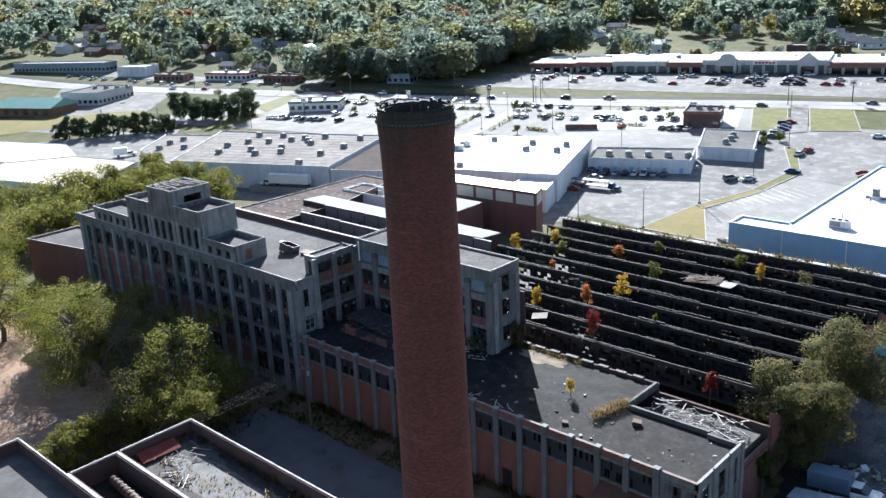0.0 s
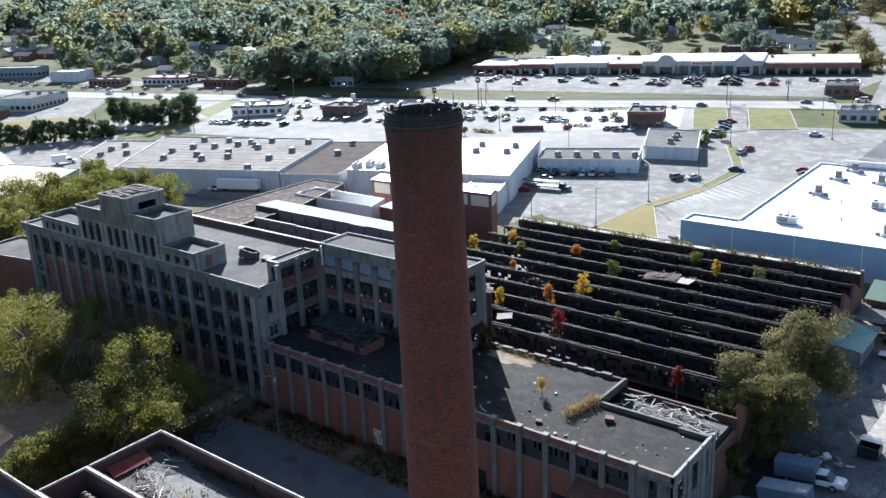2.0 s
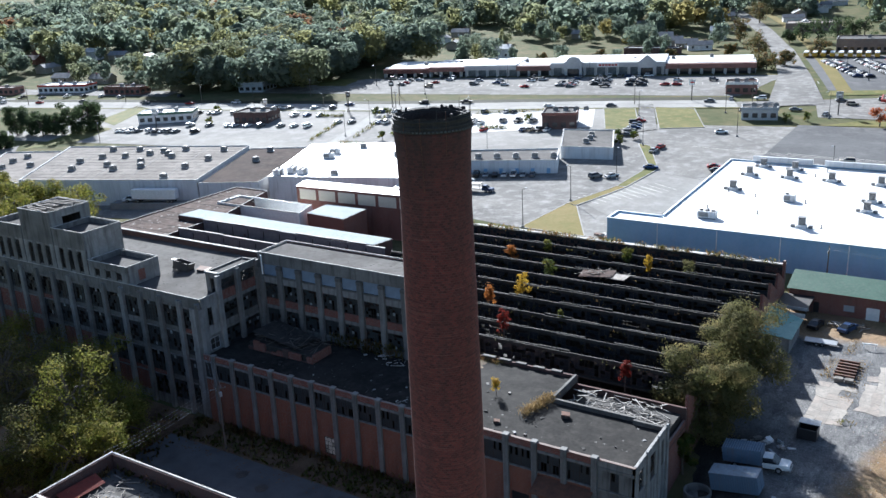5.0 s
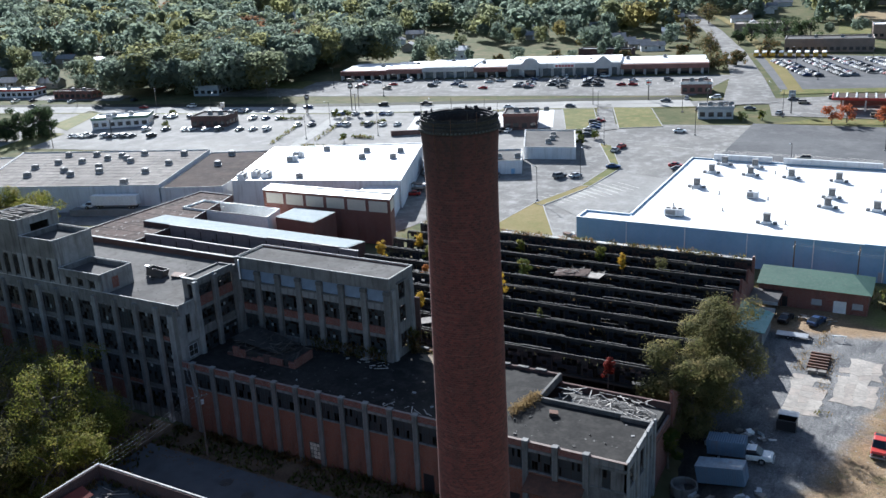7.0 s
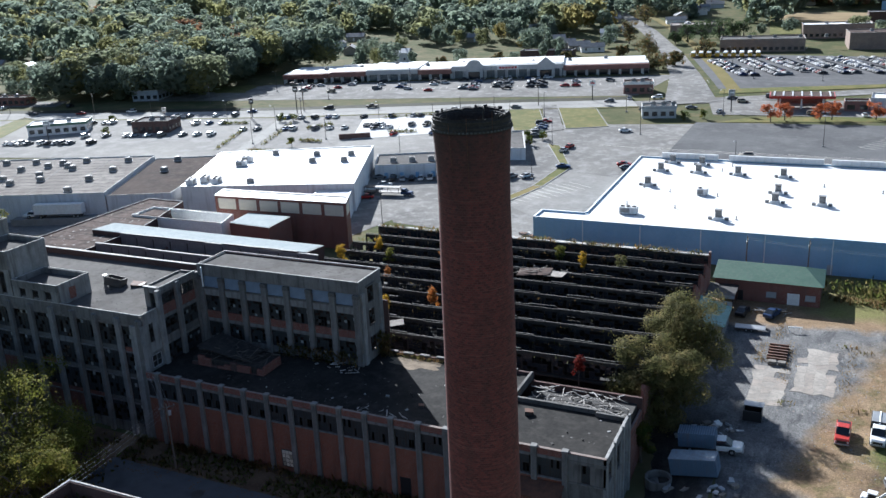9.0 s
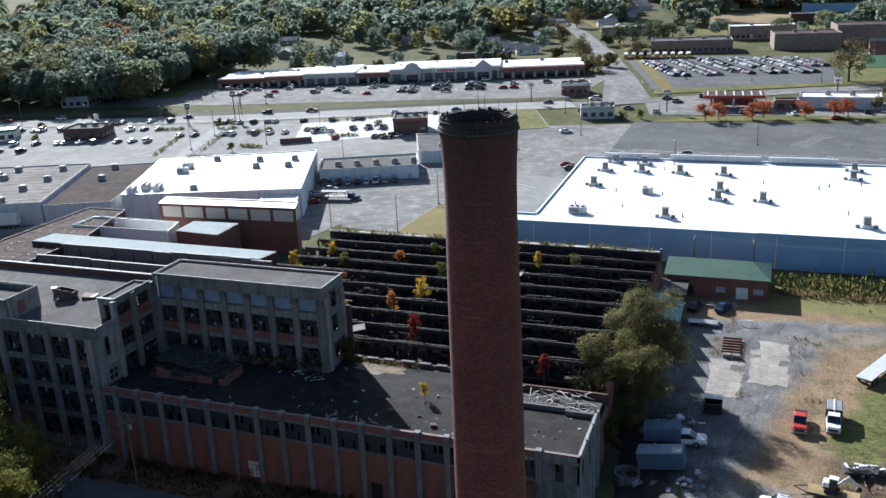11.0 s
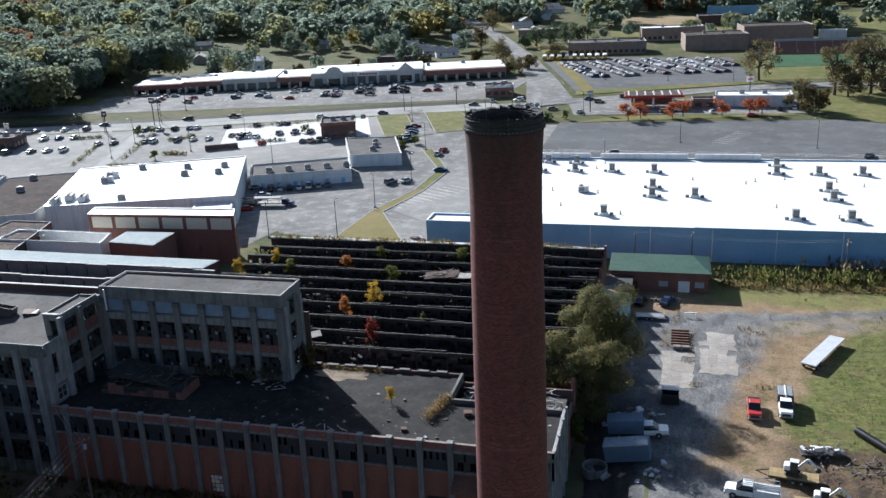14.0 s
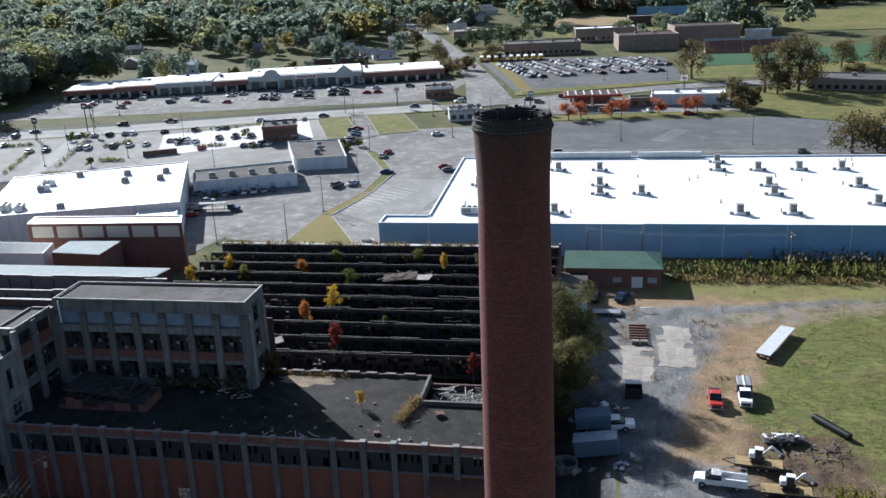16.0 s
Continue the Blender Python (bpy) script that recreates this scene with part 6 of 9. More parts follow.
tufts("ivy", "yellowing creeper along the office foot", -94, 92.3, -80, 92.3, 8.2, 1500, 0.30, 2.6, "weeds", 34, 0.35)
tufts("undergrowth", "green and brown undergrowth below the blue store", -16, 167, 66, 169, 0.0, 9000, 0.55, 3.0, "hedge_leaf", 35, 2.4)
tufts("undergrowth", "tall dry undergrowth below the blue store", 5, 172, 66, 172, 0.0, 4500, 0.6, 4.2, "dry_hedge", 36, 1.6)
tufts("undergrowth", "brown brush along the drive", -17, 163, 66, 163.4, 0.0, 3500, 0.40, 1.3, "dry_weeds", 37, 0.8)
tufts("undergrowth", "weeds between shed and store", -100, 160, -40, 164, 0.0, 2500, 0.5, 2.0, "weeds", 38, 1.6)
tufts("undergrowth", "shrubs along the loading yard fence", -122, 170, -92, 180, 0.0, 2600, 0.45, 2.2, "hedge_leaf", 39, 1.2)
tufts("undergrowth", "brush at the foot of the mill wall", -112, 78.4, -42, 78.6, None, 3000, 0.35, 0.9, "weeds", 40, 0.5)
tufts("undergrowth", "yellow bush at the yard edge", -1, 86, 3, 84, None, 900, 0.40, 2.0, "leaf_yellowgreen", 41, 1.3)
tufts("undergrowth", "weeds beside the foreground wall", -90, 50.5, -62, 50.5, None, 1500, 0.35, 0.8, "weeds", 42, 0.6)
tufts("dry_grass", "dry weeds on the boiler house roof", -88, 41.5, -70, 46.5, 10.2, 500, 0.25, 0.6, "dry_weeds", 43, 1.2)


def grass_clumps(name, label, n, x0, y0, x1, y1, keep, size, material, seed):
    """Tussocks over a piece of ground, where keep(x, y) allows."""
    g = np.random.default_rng(seed)
    p = g.uniform((x0, y0), (x1, y1), (n, 2))
    p = np.array([(x, y, height(x, y) + 0.05) for x, y in p if keep(x, y) and noise.noise((x * 0.2, y * 0.2, seed)) > -0.25])
    p = np.repeat(p, 3, axis=0) + g.normal(scale=(0.16, 0.16, 0.0), size=(len(p) * 3, 3))
    k = len(p)
    a = g.normal(size=(k, 3)) * (1, 1, 0.1)
    a /= np.linalg.norm(a, axis=1)[:, None]
    b = g.normal(scale=0.35, size=(k, 3)) + (0, 0, 1)
    s = size * g.uniform(0.4, 1.3, k)[:, None]
    q = np.stack([p - a * s * 0.45, p + a * s * 0.45, p + a * s * 0.15 + b * s, p - a * s * 0.2 + b * s * 0.85], 1)
    tagged(link_mesh(name, quad_mesh(name, q, b * 0.3 + np.array([0, 0, 1.0])), material), label, "grass", kind="stuff")


def on_bank(x, y):
    return x - 0.45 * y > -56 and 0.31 * x - y > -147 and x + 0.9 * y > 95


def trodden(x, y):
    return not on_bank(x, y) and (x - 0.12 * y > -30 if y > 97 else x > -6) and 0.28 * x - y > -143


leaves("bank_grass", (0.115, 0.145, 0.030), (0.24, 0.235, 0.065), (0.30, 0.24, 0.095), 0.3)
grass_clumps("grass", "mown green bank grass in uneven tussocks", 30000, -10, 84, 52, 160, on_bank, 0.11, "bank_grass", 2)
grass_clumps("dry_grass", "dry grass and weeds over trodden earth", 3000, -20, 84, 12, 150, trodden, 0.11, "dry_weeds", 3)
grass_clumps("weeds", "dark weeds between street and mill", 2200, -112, 73.5, -40, 79, lambda x, y: True, 0.30, "hedge_leaf", 4)
grass_clumps("weeds", "rough grass and weeds about the tan lot", 5000, -200, 18, -108, 78, lambda x, y: not (-190 < x < -125 and 22 < y < 60), 0.45, "weeds", 5)
for i, (x, y) in enumerate(((-31, 152), (-14, 141), (-11.5, 139), (-26.2, 131.5), (-22.5, 117), (-12, 118), (-9.5, 112))):
    tufts("weeds", "tuft of dry weeds at the drive edge", x, y, x + 2.2, y + 0.6, 0.05, 60, 0.28, 0.5, "weeds", 60 + i, 0.4)


# ---- far woods and suburb ----
def wood_blobs(k):
    """Crowns of a wood: broad, upright, or a pointed evergreen; heights of one."""
    rr = random.Random(300 + k)
    if k in (6, 7):
        return [(0, 0, 0.12 + 0.105 * i, 0.27 - 0.030 * i, 0.27 - 0.030 * i, 0.09, (0.27 - 0.03 * i) ** 2) for i in range(8)]
    wide = (0.40, 0.44, 0.36, 0.42, 0.30, 0.28)[k]
    out = [(0, 0, 0.56, wide * 0.80, wide * 0.80, 0.36, 1.0 * wide * wide)]
    for i in range(9):
        a, z = rr.uniform(0, 6.283), rr.uniform(0.34, 0.84)
        d = wide * rr.uniform(0.45, 0.75) * (1.0 - 0.7 * max(0.0, z - 0.6))
        q = wide * rr.uniform(0.26, 0.46)
        out.append((d * math.cos(a), d * math.sin(a), z, q, q, q * 0.85, 0.9 * q * q))
    return out


def woods(name, label, places, n, leaf, material, seed, tall=(9, 15)):
    g = np.random.default_rng(seed)
    variants = [leaf_quads(wood_blobs(k), n, leaf, 300 + k, loose=0.22, fray=0.0) for k in range(8)]
    out, faces, tones = [], [], []
    P = np.array(places)
    kind = g.choice(8, len(P), p=(0.17, 0.17, 0.16, 0.16, 0.12, 0.12, 0.05, 0.05))
    for k in range(8):
        sel = P[kind == k]
        if not len(sel):
            continue
        h = g.uniform(tall[0], tall[1], len(sel)) * g.uniform(0.85, 1.15, len(sel))
        a = g.uniform(0, 6.283, len(sel))
        ca, sa = np.cos(a), np.sin(a)
        w = h * g.uniform(0.85, 1.35, len(sel))

        def spin(v, ca, sa):
            return v[..., 0] * ca - v[..., 1] * sa, v[..., 0] * sa + v[..., 1] * ca
        q, fc = variants[k]
        x, y = spin(q[None], ca[:, None, None], sa[:, None, None])
        out.append(np.stack([x * w[:, None, None] + sel[:, 0][:, None, None], y * w[:, None, None] + sel[:, 1][:, None, None], q[None][..., 2] * h[:, None, None] + sel[:, 2][:, None, None]], -1).reshape(-1, 4, 3))
        x, y = spin(fc[None], ca[:, None], sa[:, None])
        faces.append(np.stack([x, y, np.broadcast_to(fc[None][..., 2], x.shape)], -1).reshape(-1, 3))
        stand = np.array([noise.noise((px * 0.012, py * 0.012, 4.0)) for px, py, _ in sel])
        tones.append(np.repeat(np.clip(g.uniform(0, 1, len(sel)) ** 1.3 * 0.9 + 0.04 + 0.45 * stand, 0, 1), n))
    return tagged(link_mesh(name, quad_mesh(name, np.concatenate(out), np.concatenate(faces), np.concatenate(tones)), material), label, "woods", kind="stuff")


def highway_y(x):
    return float(np.interp(x, [p[0] for p in HIGHWAY], [p[1] for p in HIGHWAY]))


def mall_uv(x, y):
    c, s = math.cos(radians(16)), math.sin(radians(16))
    return (x + 297) * c + (y - 388) * s, -(x + 297) * s + (y - 388) * c


def open_ground(x, y):
    """Where the suburb lies beyond the highway and the shopping centre."""
    u, v = mall_uv(x, y)
    dist = math.hypot(x + 50, y)
    if dist > 1110 or x < -3.0 * y or y < highway_y(x) + 40:
        return False
    if u < -20:
        return y > highway_y(x) + (70 if x < -400 else 30)
    if x < -128:
        return v > 46
    if x < -94:
        return False
    return y > 600 or (x < 40 and y > 640)


SEEN_HOUSES = [(-697, 314), (-734, 346), (-663, 323), (-655, 338), (-684, 360), (-611, 333), (-587, 334), (-643, 387), (-617, 400), (-543, 352), (-559, 400), (-541, 408), (-668, 468), (-639, 584),
               (-263, 579), (-190, 552), (-203, 572), (-166, 531), (-194, 688), (-272, 480), (-325, 649), (-177, 540), (-170, 585), (-677, 488), (-603, 597), (-630, 585), (-702, 577),
               (-416, 604), (-398, 607), (-370, 528), (-354, 540), (-328, 514), (-360, 576), (-404, 562), (-700, 330), (-716, 352), (-630, 350), (-672, 345), (-590, 372), (-60, 792)]


def before_house(x, y, hx, hy, reach=62):
    """Open gardens and streets lie on the valley side of these houses."""
    L = math.hypot(hx, hy)
    along, aside = ((hx - x) * hx + (hy - y) * hy) / L, abs((x - hx) * hy - (y - hy) * hx) / L
    return -9 < along < reach and aside < 13


HOUSES = []
SUBURB_TREES, WOOD_TREES = [], []
r = random.Random(77)
for row in range(26):
    for k in range(34):
        x = -1000 + k * 36 + r.uniform(-9, 9)
        y = 330 + row * 30 + 0.12 * x + r.uniform(-5, 5)
        u, v = mall_uv(x, y)
        in_wood = -115 < u < 30 and v < 125
        if open_ground(x, y) and not in_wood and not (x > -94 and y < 820) and r.random() < 0.85 and math.hypot(x + 50, y) < 1000 and noise.noise((x * 0.011, y * 0.011, 1.0)) < 0.12:
            HOUSES.append((x, y, 16 + r.choice((0, 90, 0, 180)) + r.uniform(-6, 6)))
HOUSES = [p for p in HOUSES if min(math.hypot(p[0] - x, p[1] - y) for x, y in SEEN_HOUSES) > 45 and (p[0] < -330 or p[1] > 600)]
HOUSES = [(x, y, 16 + r.choice((0, 0, 0, 90)) + r.uniform(-8, 8)) for x, y in SEEN_HOUSES] + sorted(HOUSES, key=lambda p: math.hypot(p[0] + 50, p[1]))[:105]
taken = {(int((x + i) // 12), int((y + j) // 12)) for x, y, _ in HOUSES for i, j in ((0, 0), (-6, -2), (6, -2), (3, -10), (8, -18))}
for _ in range(60000):
    x, y = r.uniform(-1250, 420), r.uniform(260, 1150)
    if not open_ground(x, y):
        continue
    u, v = mall_uv(x, y)
    dist = math.hypot(x + 50, y)
    wood = (-115 < u < 25 and v < 120 + 30 * noise.noise((x * 0.02, y * 0.02, 5)))
    cell = (int(x // (10 if wood else 12)), int(y // (10 if wood else 12)), wood)
    if cell in taken or (int(x // 12), int(y // 12)) in taken:
        continue
    if wood and any(before_house(x, y, hx, hy, 100) for hx, hy in SEEN_HOUSES):
        continue
    if not wood:
        dens = 0.27 + 1.7 * noise.noise((x * 0.011, y * 0.011, 1.0)) + (0.10 if dist > 800 else 0.0)
        if dist < 760 and any(before_house(x, y, hx, hy, 84) for hx, hy in SEEN_HOUSES):
            dens = min(dens, 0.10)
        if x > -94:
            dens -= 0.30 if y > 780 else 0.55
        elif x < -380:
            dens += 0.25
        if r.random() > dens:
            continue
    taken.add(cell)
    (WOOD_TREES if wood else SUBURB_TREES).append((x, y, height(x, y) - 0.4))
near_t = [p for p in SUBURB_TREES if math.hypot(p[0] + 50, p[1]) < 620]
far_t = [p for p in SUBURB_TREES if math.hypot(p[0] + 50, p[1]) >= 620]
woods("woods", "dense dark autumn woods behind the shopping centre", WOOD_TREES, 950, 0.074, "leaf_woods_hazed", 1, (16, 26))
woods("suburb_trees", "green and yellowing garden trees in the suburb", near_t, 900, 0.072, "leaf_woods_hazed", 2, (7, 18))
woods("hillside_trees", "hazy autumn trees on the far hillside", far_t, 135, 0.160, "leaf_woods_hazed", 3, (10, 25))

# ---- houses of the suburb ----
def house(label, w, d, h, wall, roof, glazed=True):
    ob = thing("house", label, "house", group="suburb houses")
    bm = bmesh.new()
    ends = [[bm.verts.new((x, y, z)) for y, z in ((-d / 2, -1.0), (d / 2, -1.0), (d / 2, h), (0, h + d * 0.255), (-d / 2, h))] for x in (-w / 2, w / 2)]
    bm.faces.new(ends[0][::-1])
    bm.faces.new(ends[1])
    for i in range(5):
        bm.faces.new((ends[0][i], ends[0][(i + 1) % 5], ends[1][(i + 1) % 5], ends[1][i]))
    part("wall", bm, wall, ob)
    bm = bmesh.new()
    e, t, rise = 0.5, 0.18, d * 0.26
    for s in (-1, 1):
        p = [(-w / 2 - e, s * (d / 2 + e), h - 0.25), (w / 2 + e, s * (d / 2 + e), h - 0.25), (w / 2 + e, 0, h + rise), (-w / 2 - e, 0, h + rise)]
        lo = [bm.verts.new(v) for v in p]
        up = [bm.verts.new((v[0], v[1], v[2] + t)) for v in p]
        for f in ((0, 1, 2, 3), (7, 6, 5, 4), (0, 4, 5, 1), (1, 5, 6, 2), (2, 6, 7, 3), (3, 7, 4, 0)):
            bm.faces.new([(lo + up)[i] for i in f])
    part("roof", bm, roof, ob)
    for s in (-1, 1) if glazed else ():
        for x in (-w * 0.3, w * 0.28):
            block("window", x - 0.6, s * d / 2 - 0.06, 1.0, x + 0.6, s * d / 2 + 0.06, 2.3, "dark_glass", ob, bevel=0)
    block("door", -0.1 * w, -d / 2 - 0.07, 0, -0.1 * w + 1.0, -d / 2 + 0.05, 2.1, "white_paint", ob, bevel=0)
    block("chimney", w * 0.2, 0.4, h, w * 0.2 + 0.7, 1.2, h + rise + 0.9, "red_brick", ob, bevel=0)
    return ob


surface("roof_grey", (0.30, 0.30, 0.305), (0.22, 0.22, 0.225), big=0.5, fine=3.0, stain=(0.22, 0.21, 0.2), amount=0.4)
surface("roof_brown", (0.24, 0.19, 0.165), (0.17, 0.135, 0.115), big=0.5, fine=3.0, stain=(0.22, 0.2, 0.17), amount=0.4)
surface("roof_silver", (0.62, 0.63, 0.64), (0.54, 0.55, 0.56), big=0.5, fine=3.0, stain=(0.36, 0.36, 0.36), amount=0.4, rough=0.5)
surface("house_white", (0.80, 0.80, 0.79), (0.72, 0.72, 0.71), big=0.3, fine=2.0, stain=(0.28, 0.27, 0.25), amount=0.5, streak=True, bump=0.1)
surface("house_tan", (0.36, 0.32, 0.26), (0.29, 0.255, 0.205), big=0.3, fine=2.0, stain=(0.2, 0.17, 0.14), amount=0.5, streak=True, bump=0.1)
KINDS = [("white-sided house with a grey shingle roof", 14, 8, 2.9, "house_white", "roof_grey"), ("brick house with a brown shingle roof", 16, 9, 2.9, "red_brick", "roof_brown"),
         ("two-storey white house with a pale roof", 10, 8.5, 5.4, "house_white", "roof_silver"), ("cream house with a dark roof", 13, 9, 3.0, "house_tan", "roof_grey")]
rh = random.Random(9)
BUILT = {}
for x, y, a in HOUSES:
    m = pose(x, y, height(x, y) + 0.2, 0, 0, a)
    key = (rh.choice((0, 0, 1, 2, 3, 3)), math.hypot(x + 50, y) < 560)
    if key in BUILT:
        copy_thing(BUILT[key], m)
    else:
        BUILT[key] = house(*KINDS[key[0]], glazed=key[1])
        BUILT[key].matrix_basis = m


# ---- vehicles ----
def sections(bm, secs):
    """A closed body through cross-sections (x, half width low, half width high, z low, z high)."""
    rings = []
    for x, w0, w1, z0, z1 in secs:
        zm = z0 + (z1 - z0) * 0.55
        rings.append([bm.verts.new(p) for p in ((x, -w0 * 0.94, z0), (x, w0 * 0.94, z0), (x, w0, zm), (x, w1, z1), (x, -w1, z1), (x, -w0, zm))])
    for p, q in zip(rings, rings[1:]):
        for i in range(6):
            bm.faces.new((p[i], p[(i + 1) % 6], q[(i + 1) % 6], q[i]))
    bm.faces.new(rings[0][::-1])
    bm.faces.new(rings[-1])


def wheels(ob, xs, hw, rad=0.33, wide=0.22):
    key = ("wheel", rad, wide)
    if key not in CACHE:
        bm = bmesh.new()
        tube(bm, (0, -wide / 2, 0), (0, wide / 2, 0), rad, n=14)
        me = bpy.data.meshes.new("wheel")
        bm.to_mesh(me)
        bm.free()
        me.materials.append(MATS["tyre"])
        CACHE[key] = me
    for x in xs:
        for s in (-1, 1):
            link_mesh("wheel", CACHE[key], "tyre", ob, "", Matrix.Translation((x, s * (hw - wide / 2 + 0.02), rad)))


def paint(name, c, metal=0.3):
    plain(name, c, 0.3, metal, 0.04)


for nm, c in (("car_white", (0.74, 0.74, 0.73)), ("car_silver", (0.42, 0.43, 0.44)), ("car_black", (0.02, 0.02, 0.022)), ("car_blue", (0.03, 0.06, 0.14)), ("car_red", (0.35, 0.025, 0.02)), ("car_grey", (0.13, 0.135, 0.14)), ("car_tan", (0.34, 0.29, 0.22))):
    paint(nm, c)


def car(kind, colour, label):
    ob = thing("car" if kind != "pickup" else "pickup_truck", label, "car" if kind != "pickup" else "pickup", group="parked cars")
    bm = bmesh.new()
    if kind == "sedan":
        sections(bm, [(-2.3, 0.78, 0.7, 0.35, 0.85), (-2.15, 0.86, 0.78, 0.25, 0.95), (-0.9, 0.90, 0.80, 0.22, 0.98), (0.9, 0.90, 0.80, 0.22, 0.96), (2.05, 0.86, 0.74, 0.25, 0.80), (2.35, 0.74, 0.66, 0.35, 0.66)])
        cab = [(-1.85, 0.76, 0.72, 0.93, 0.99), (-1.0, 0.78, 0.60, 0.93, 1.42), (0.25, 0.78, 0.60, 0.93, 1.43), (1.15, 0.76, 0.70, 0.92, 0.98)]
        top = (-0.95, 0.22, 0.58, 1.40, 1.46)
    elif kind == "suv":
        sections(bm, [(-2.3, 0.85, 0.8, 0.4, 1.0), (-2.2, 0.92, 0.86, 0.3, 1.08), (0.9, 0.93, 0.86, 0.3, 1.08), (2.1, 0.90, 0.78, 0.32, 0.98), (2.35, 0.78, 0.7, 0.4, 0.82)])
        cab = [(-2.22, 0.84, 0.80, 1.05, 1.10), (-1.95, 0.84, 0.70, 1.05, 1.72), (0.3, 0.84, 0.70, 1.05, 1.72), (1.1, 0.82, 0.76, 1.05, 1.10)]
        top = (-1.95, 0.25, 0.69, 1.69, 1.77)
    else:
        sections(bm, [(-2.8, 0.92, 0.90, 0.55, 1.15), (-0.75, 0.95, 0.92, 0.45, 1.15), (1.5, 0.95, 0.90, 0.45, 1.15), (2.6, 0.92, 0.82, 0.5, 1.10), (2.8, 0.84, 0.76, 0.55, 0.98)])
        cab = [(-0.85, 0.86, 0.80, 1.12, 1.18), (-0.65, 0.86, 0.72, 1.12, 1.82), (0.85, 0.86, 0.72, 1.12, 1.83), (1.55, 0.84, 0.78, 1.12, 1.16)]
        top = (-0.65, 0.82, 0.71, 1.80, 1.88)
    part("body", bm, colour, ob)
    bm = bmesh.new()
    sections(bm, cab)
    part("window_band", bm, "dark_glass", ob)
    bm = bmesh.new()
    sections(bm, [(top[0], top[2], top[2] * 0.93, top[3], top[4]), (top[1], top[2], top[2] * 0.93, top[3], top[4])])
    part("roof", bm, colour, ob)
    if kind == "pickup":
        block("bed", -2.7, -0.78, 1.152, -0.95, 0.78, 1.16, "black_paint", ob, bevel=0)
    wheels(ob, (-1.4, 1.45) if kind != "pickup" else (-1.75, 1.75), 0.92, 0.33 if kind == "sedan" else 0.38)
    return ob


CARS = [car("sedan", "car_white", "white sedan parked on the asphalt"), car("suv", "car_black", "black sport utility vehicle parked on the asphalt"), car("sedan", "car_silver", "silver sedan parked on the asphalt"), car("suv", "car_white", "white sport utility vehicle parked on the asphalt"),
        car("sedan", "car_red", "dark red sedan parked on the asphalt"), car("pickup", "car_black", "black pickup truck parked on the asphalt"), car("suv", "car_grey", "grey sport utility vehicle parked on the asphalt"), car("sedan", "car_blue", "dark blue sedan parked on the asphalt"),
        car("pickup", "car_white", "white pickup truck parked on the asphalt"), car("suv", "car_tan", "tan sport utility vehicle parked on the asphalt"), car("sedan", "car_black", "black sedan parked on the asphalt"), car("sedan", "car_grey", "grey sedan parked on the asphalt")]
rc = random.Random(31)
USED = []


def slope_pose(x, y, a, up):
    """A pose that lies on the land, turned by a."""
    e = 2.0
    n = Vector((height(x - e, y) - height(x + e, y), height(x, y - e) - height(x, y + e), 2 * e)).normalized()
    q = Vector((0, 0, 1)).rotation_difference(n)
    return Matrix.Translation((x, y, height(x, y) + up)) @ q.to_matrix().to_4x4() @ pose(0, 0, 0, 0, 0, a)


def park(x, y, a, k=None, up=0.12):
    k = rc.choice((0, 0, 0, 2, 2, 2, 3, 3, 8, 6, 9, 11, 11, 1, 4, 5, 7, 10)) if k is None else k
    m = slope_pose(x, y, a, up)
    if k in USED:
        copy_thing(CARS[k], m)
    else:
        USED.append(k)
        CARS[k].matrix_basis = m


MALL = rot(-297, 388, 0, 16.0)

for col in range(11):
    u0 = 22 + col * 16.5
    full = 0.50 if 85 < u0 < 145 else 0.15
    for j in range(9):
        for s in (-1, 1):
            if rc.random() < full * (1.25 - j * 0.09):
                p = MALL @ Vector((u0 + s * 2.7, -12.0 - j * 2.9, 0))
                park(p.x, p.y, 16 + (0 if s > 0 else 180) + rc.uniform(-2, 2))
for i in range(38):
    if rc.random() < 0.42:
        p = MALL @ Vector((8 + i * 4.8, -6.0 + rc.uniform(-0.4, 0.4), 0))
        park(p.x, p.y, 16 + rc.choice((0, 90)) + rc.uniform(-3, 3))
# traffic halted on the highway
for i in range(17):
    x = -520 + i * 29 + rc.uniform(-7, 7)
    lane = rc.choice((2.4, 6.0, 11.2, 14.6))
    a = math.degrees(math.atan2(highway_y(x + 5) - highway_y(x - 5), 10))
    park(x - 0.38 * lane, highway_y(x) + 0.92 * lane, a + (180 if lane > 8 else 0), up=0.24)
# in front of the low shops and behind the white store
for i in range(7):
    p = rot(-153, 229, 0, 22.5) @ Vector((6 + i * 2.95, -2.8, 0))
    park(p.x, p.y, 112 + rc.uniform(-3, 3))
for x, y, a in ((-151.8, 230, 30), (-147.5, 217, 25), (-144.5, 208, 200), (-142.8, 236.6, 20), (-146, 222.5, 24), (-104.8, 282.3, 80), (-105.2, 276.5, 85), (-99, 256, 15), (-81, 263, 12), (-79, 259, 10), (-111, 240.5, 60), (-106.5, 242.5, 60), (-92, 310, 20), (-46, 282, 190), (34, 285, 60)):
    park(x, y, a)
# restaurant car parks, rows at the highway's angle
RL = rot(-300, 235, 0, 15.5)
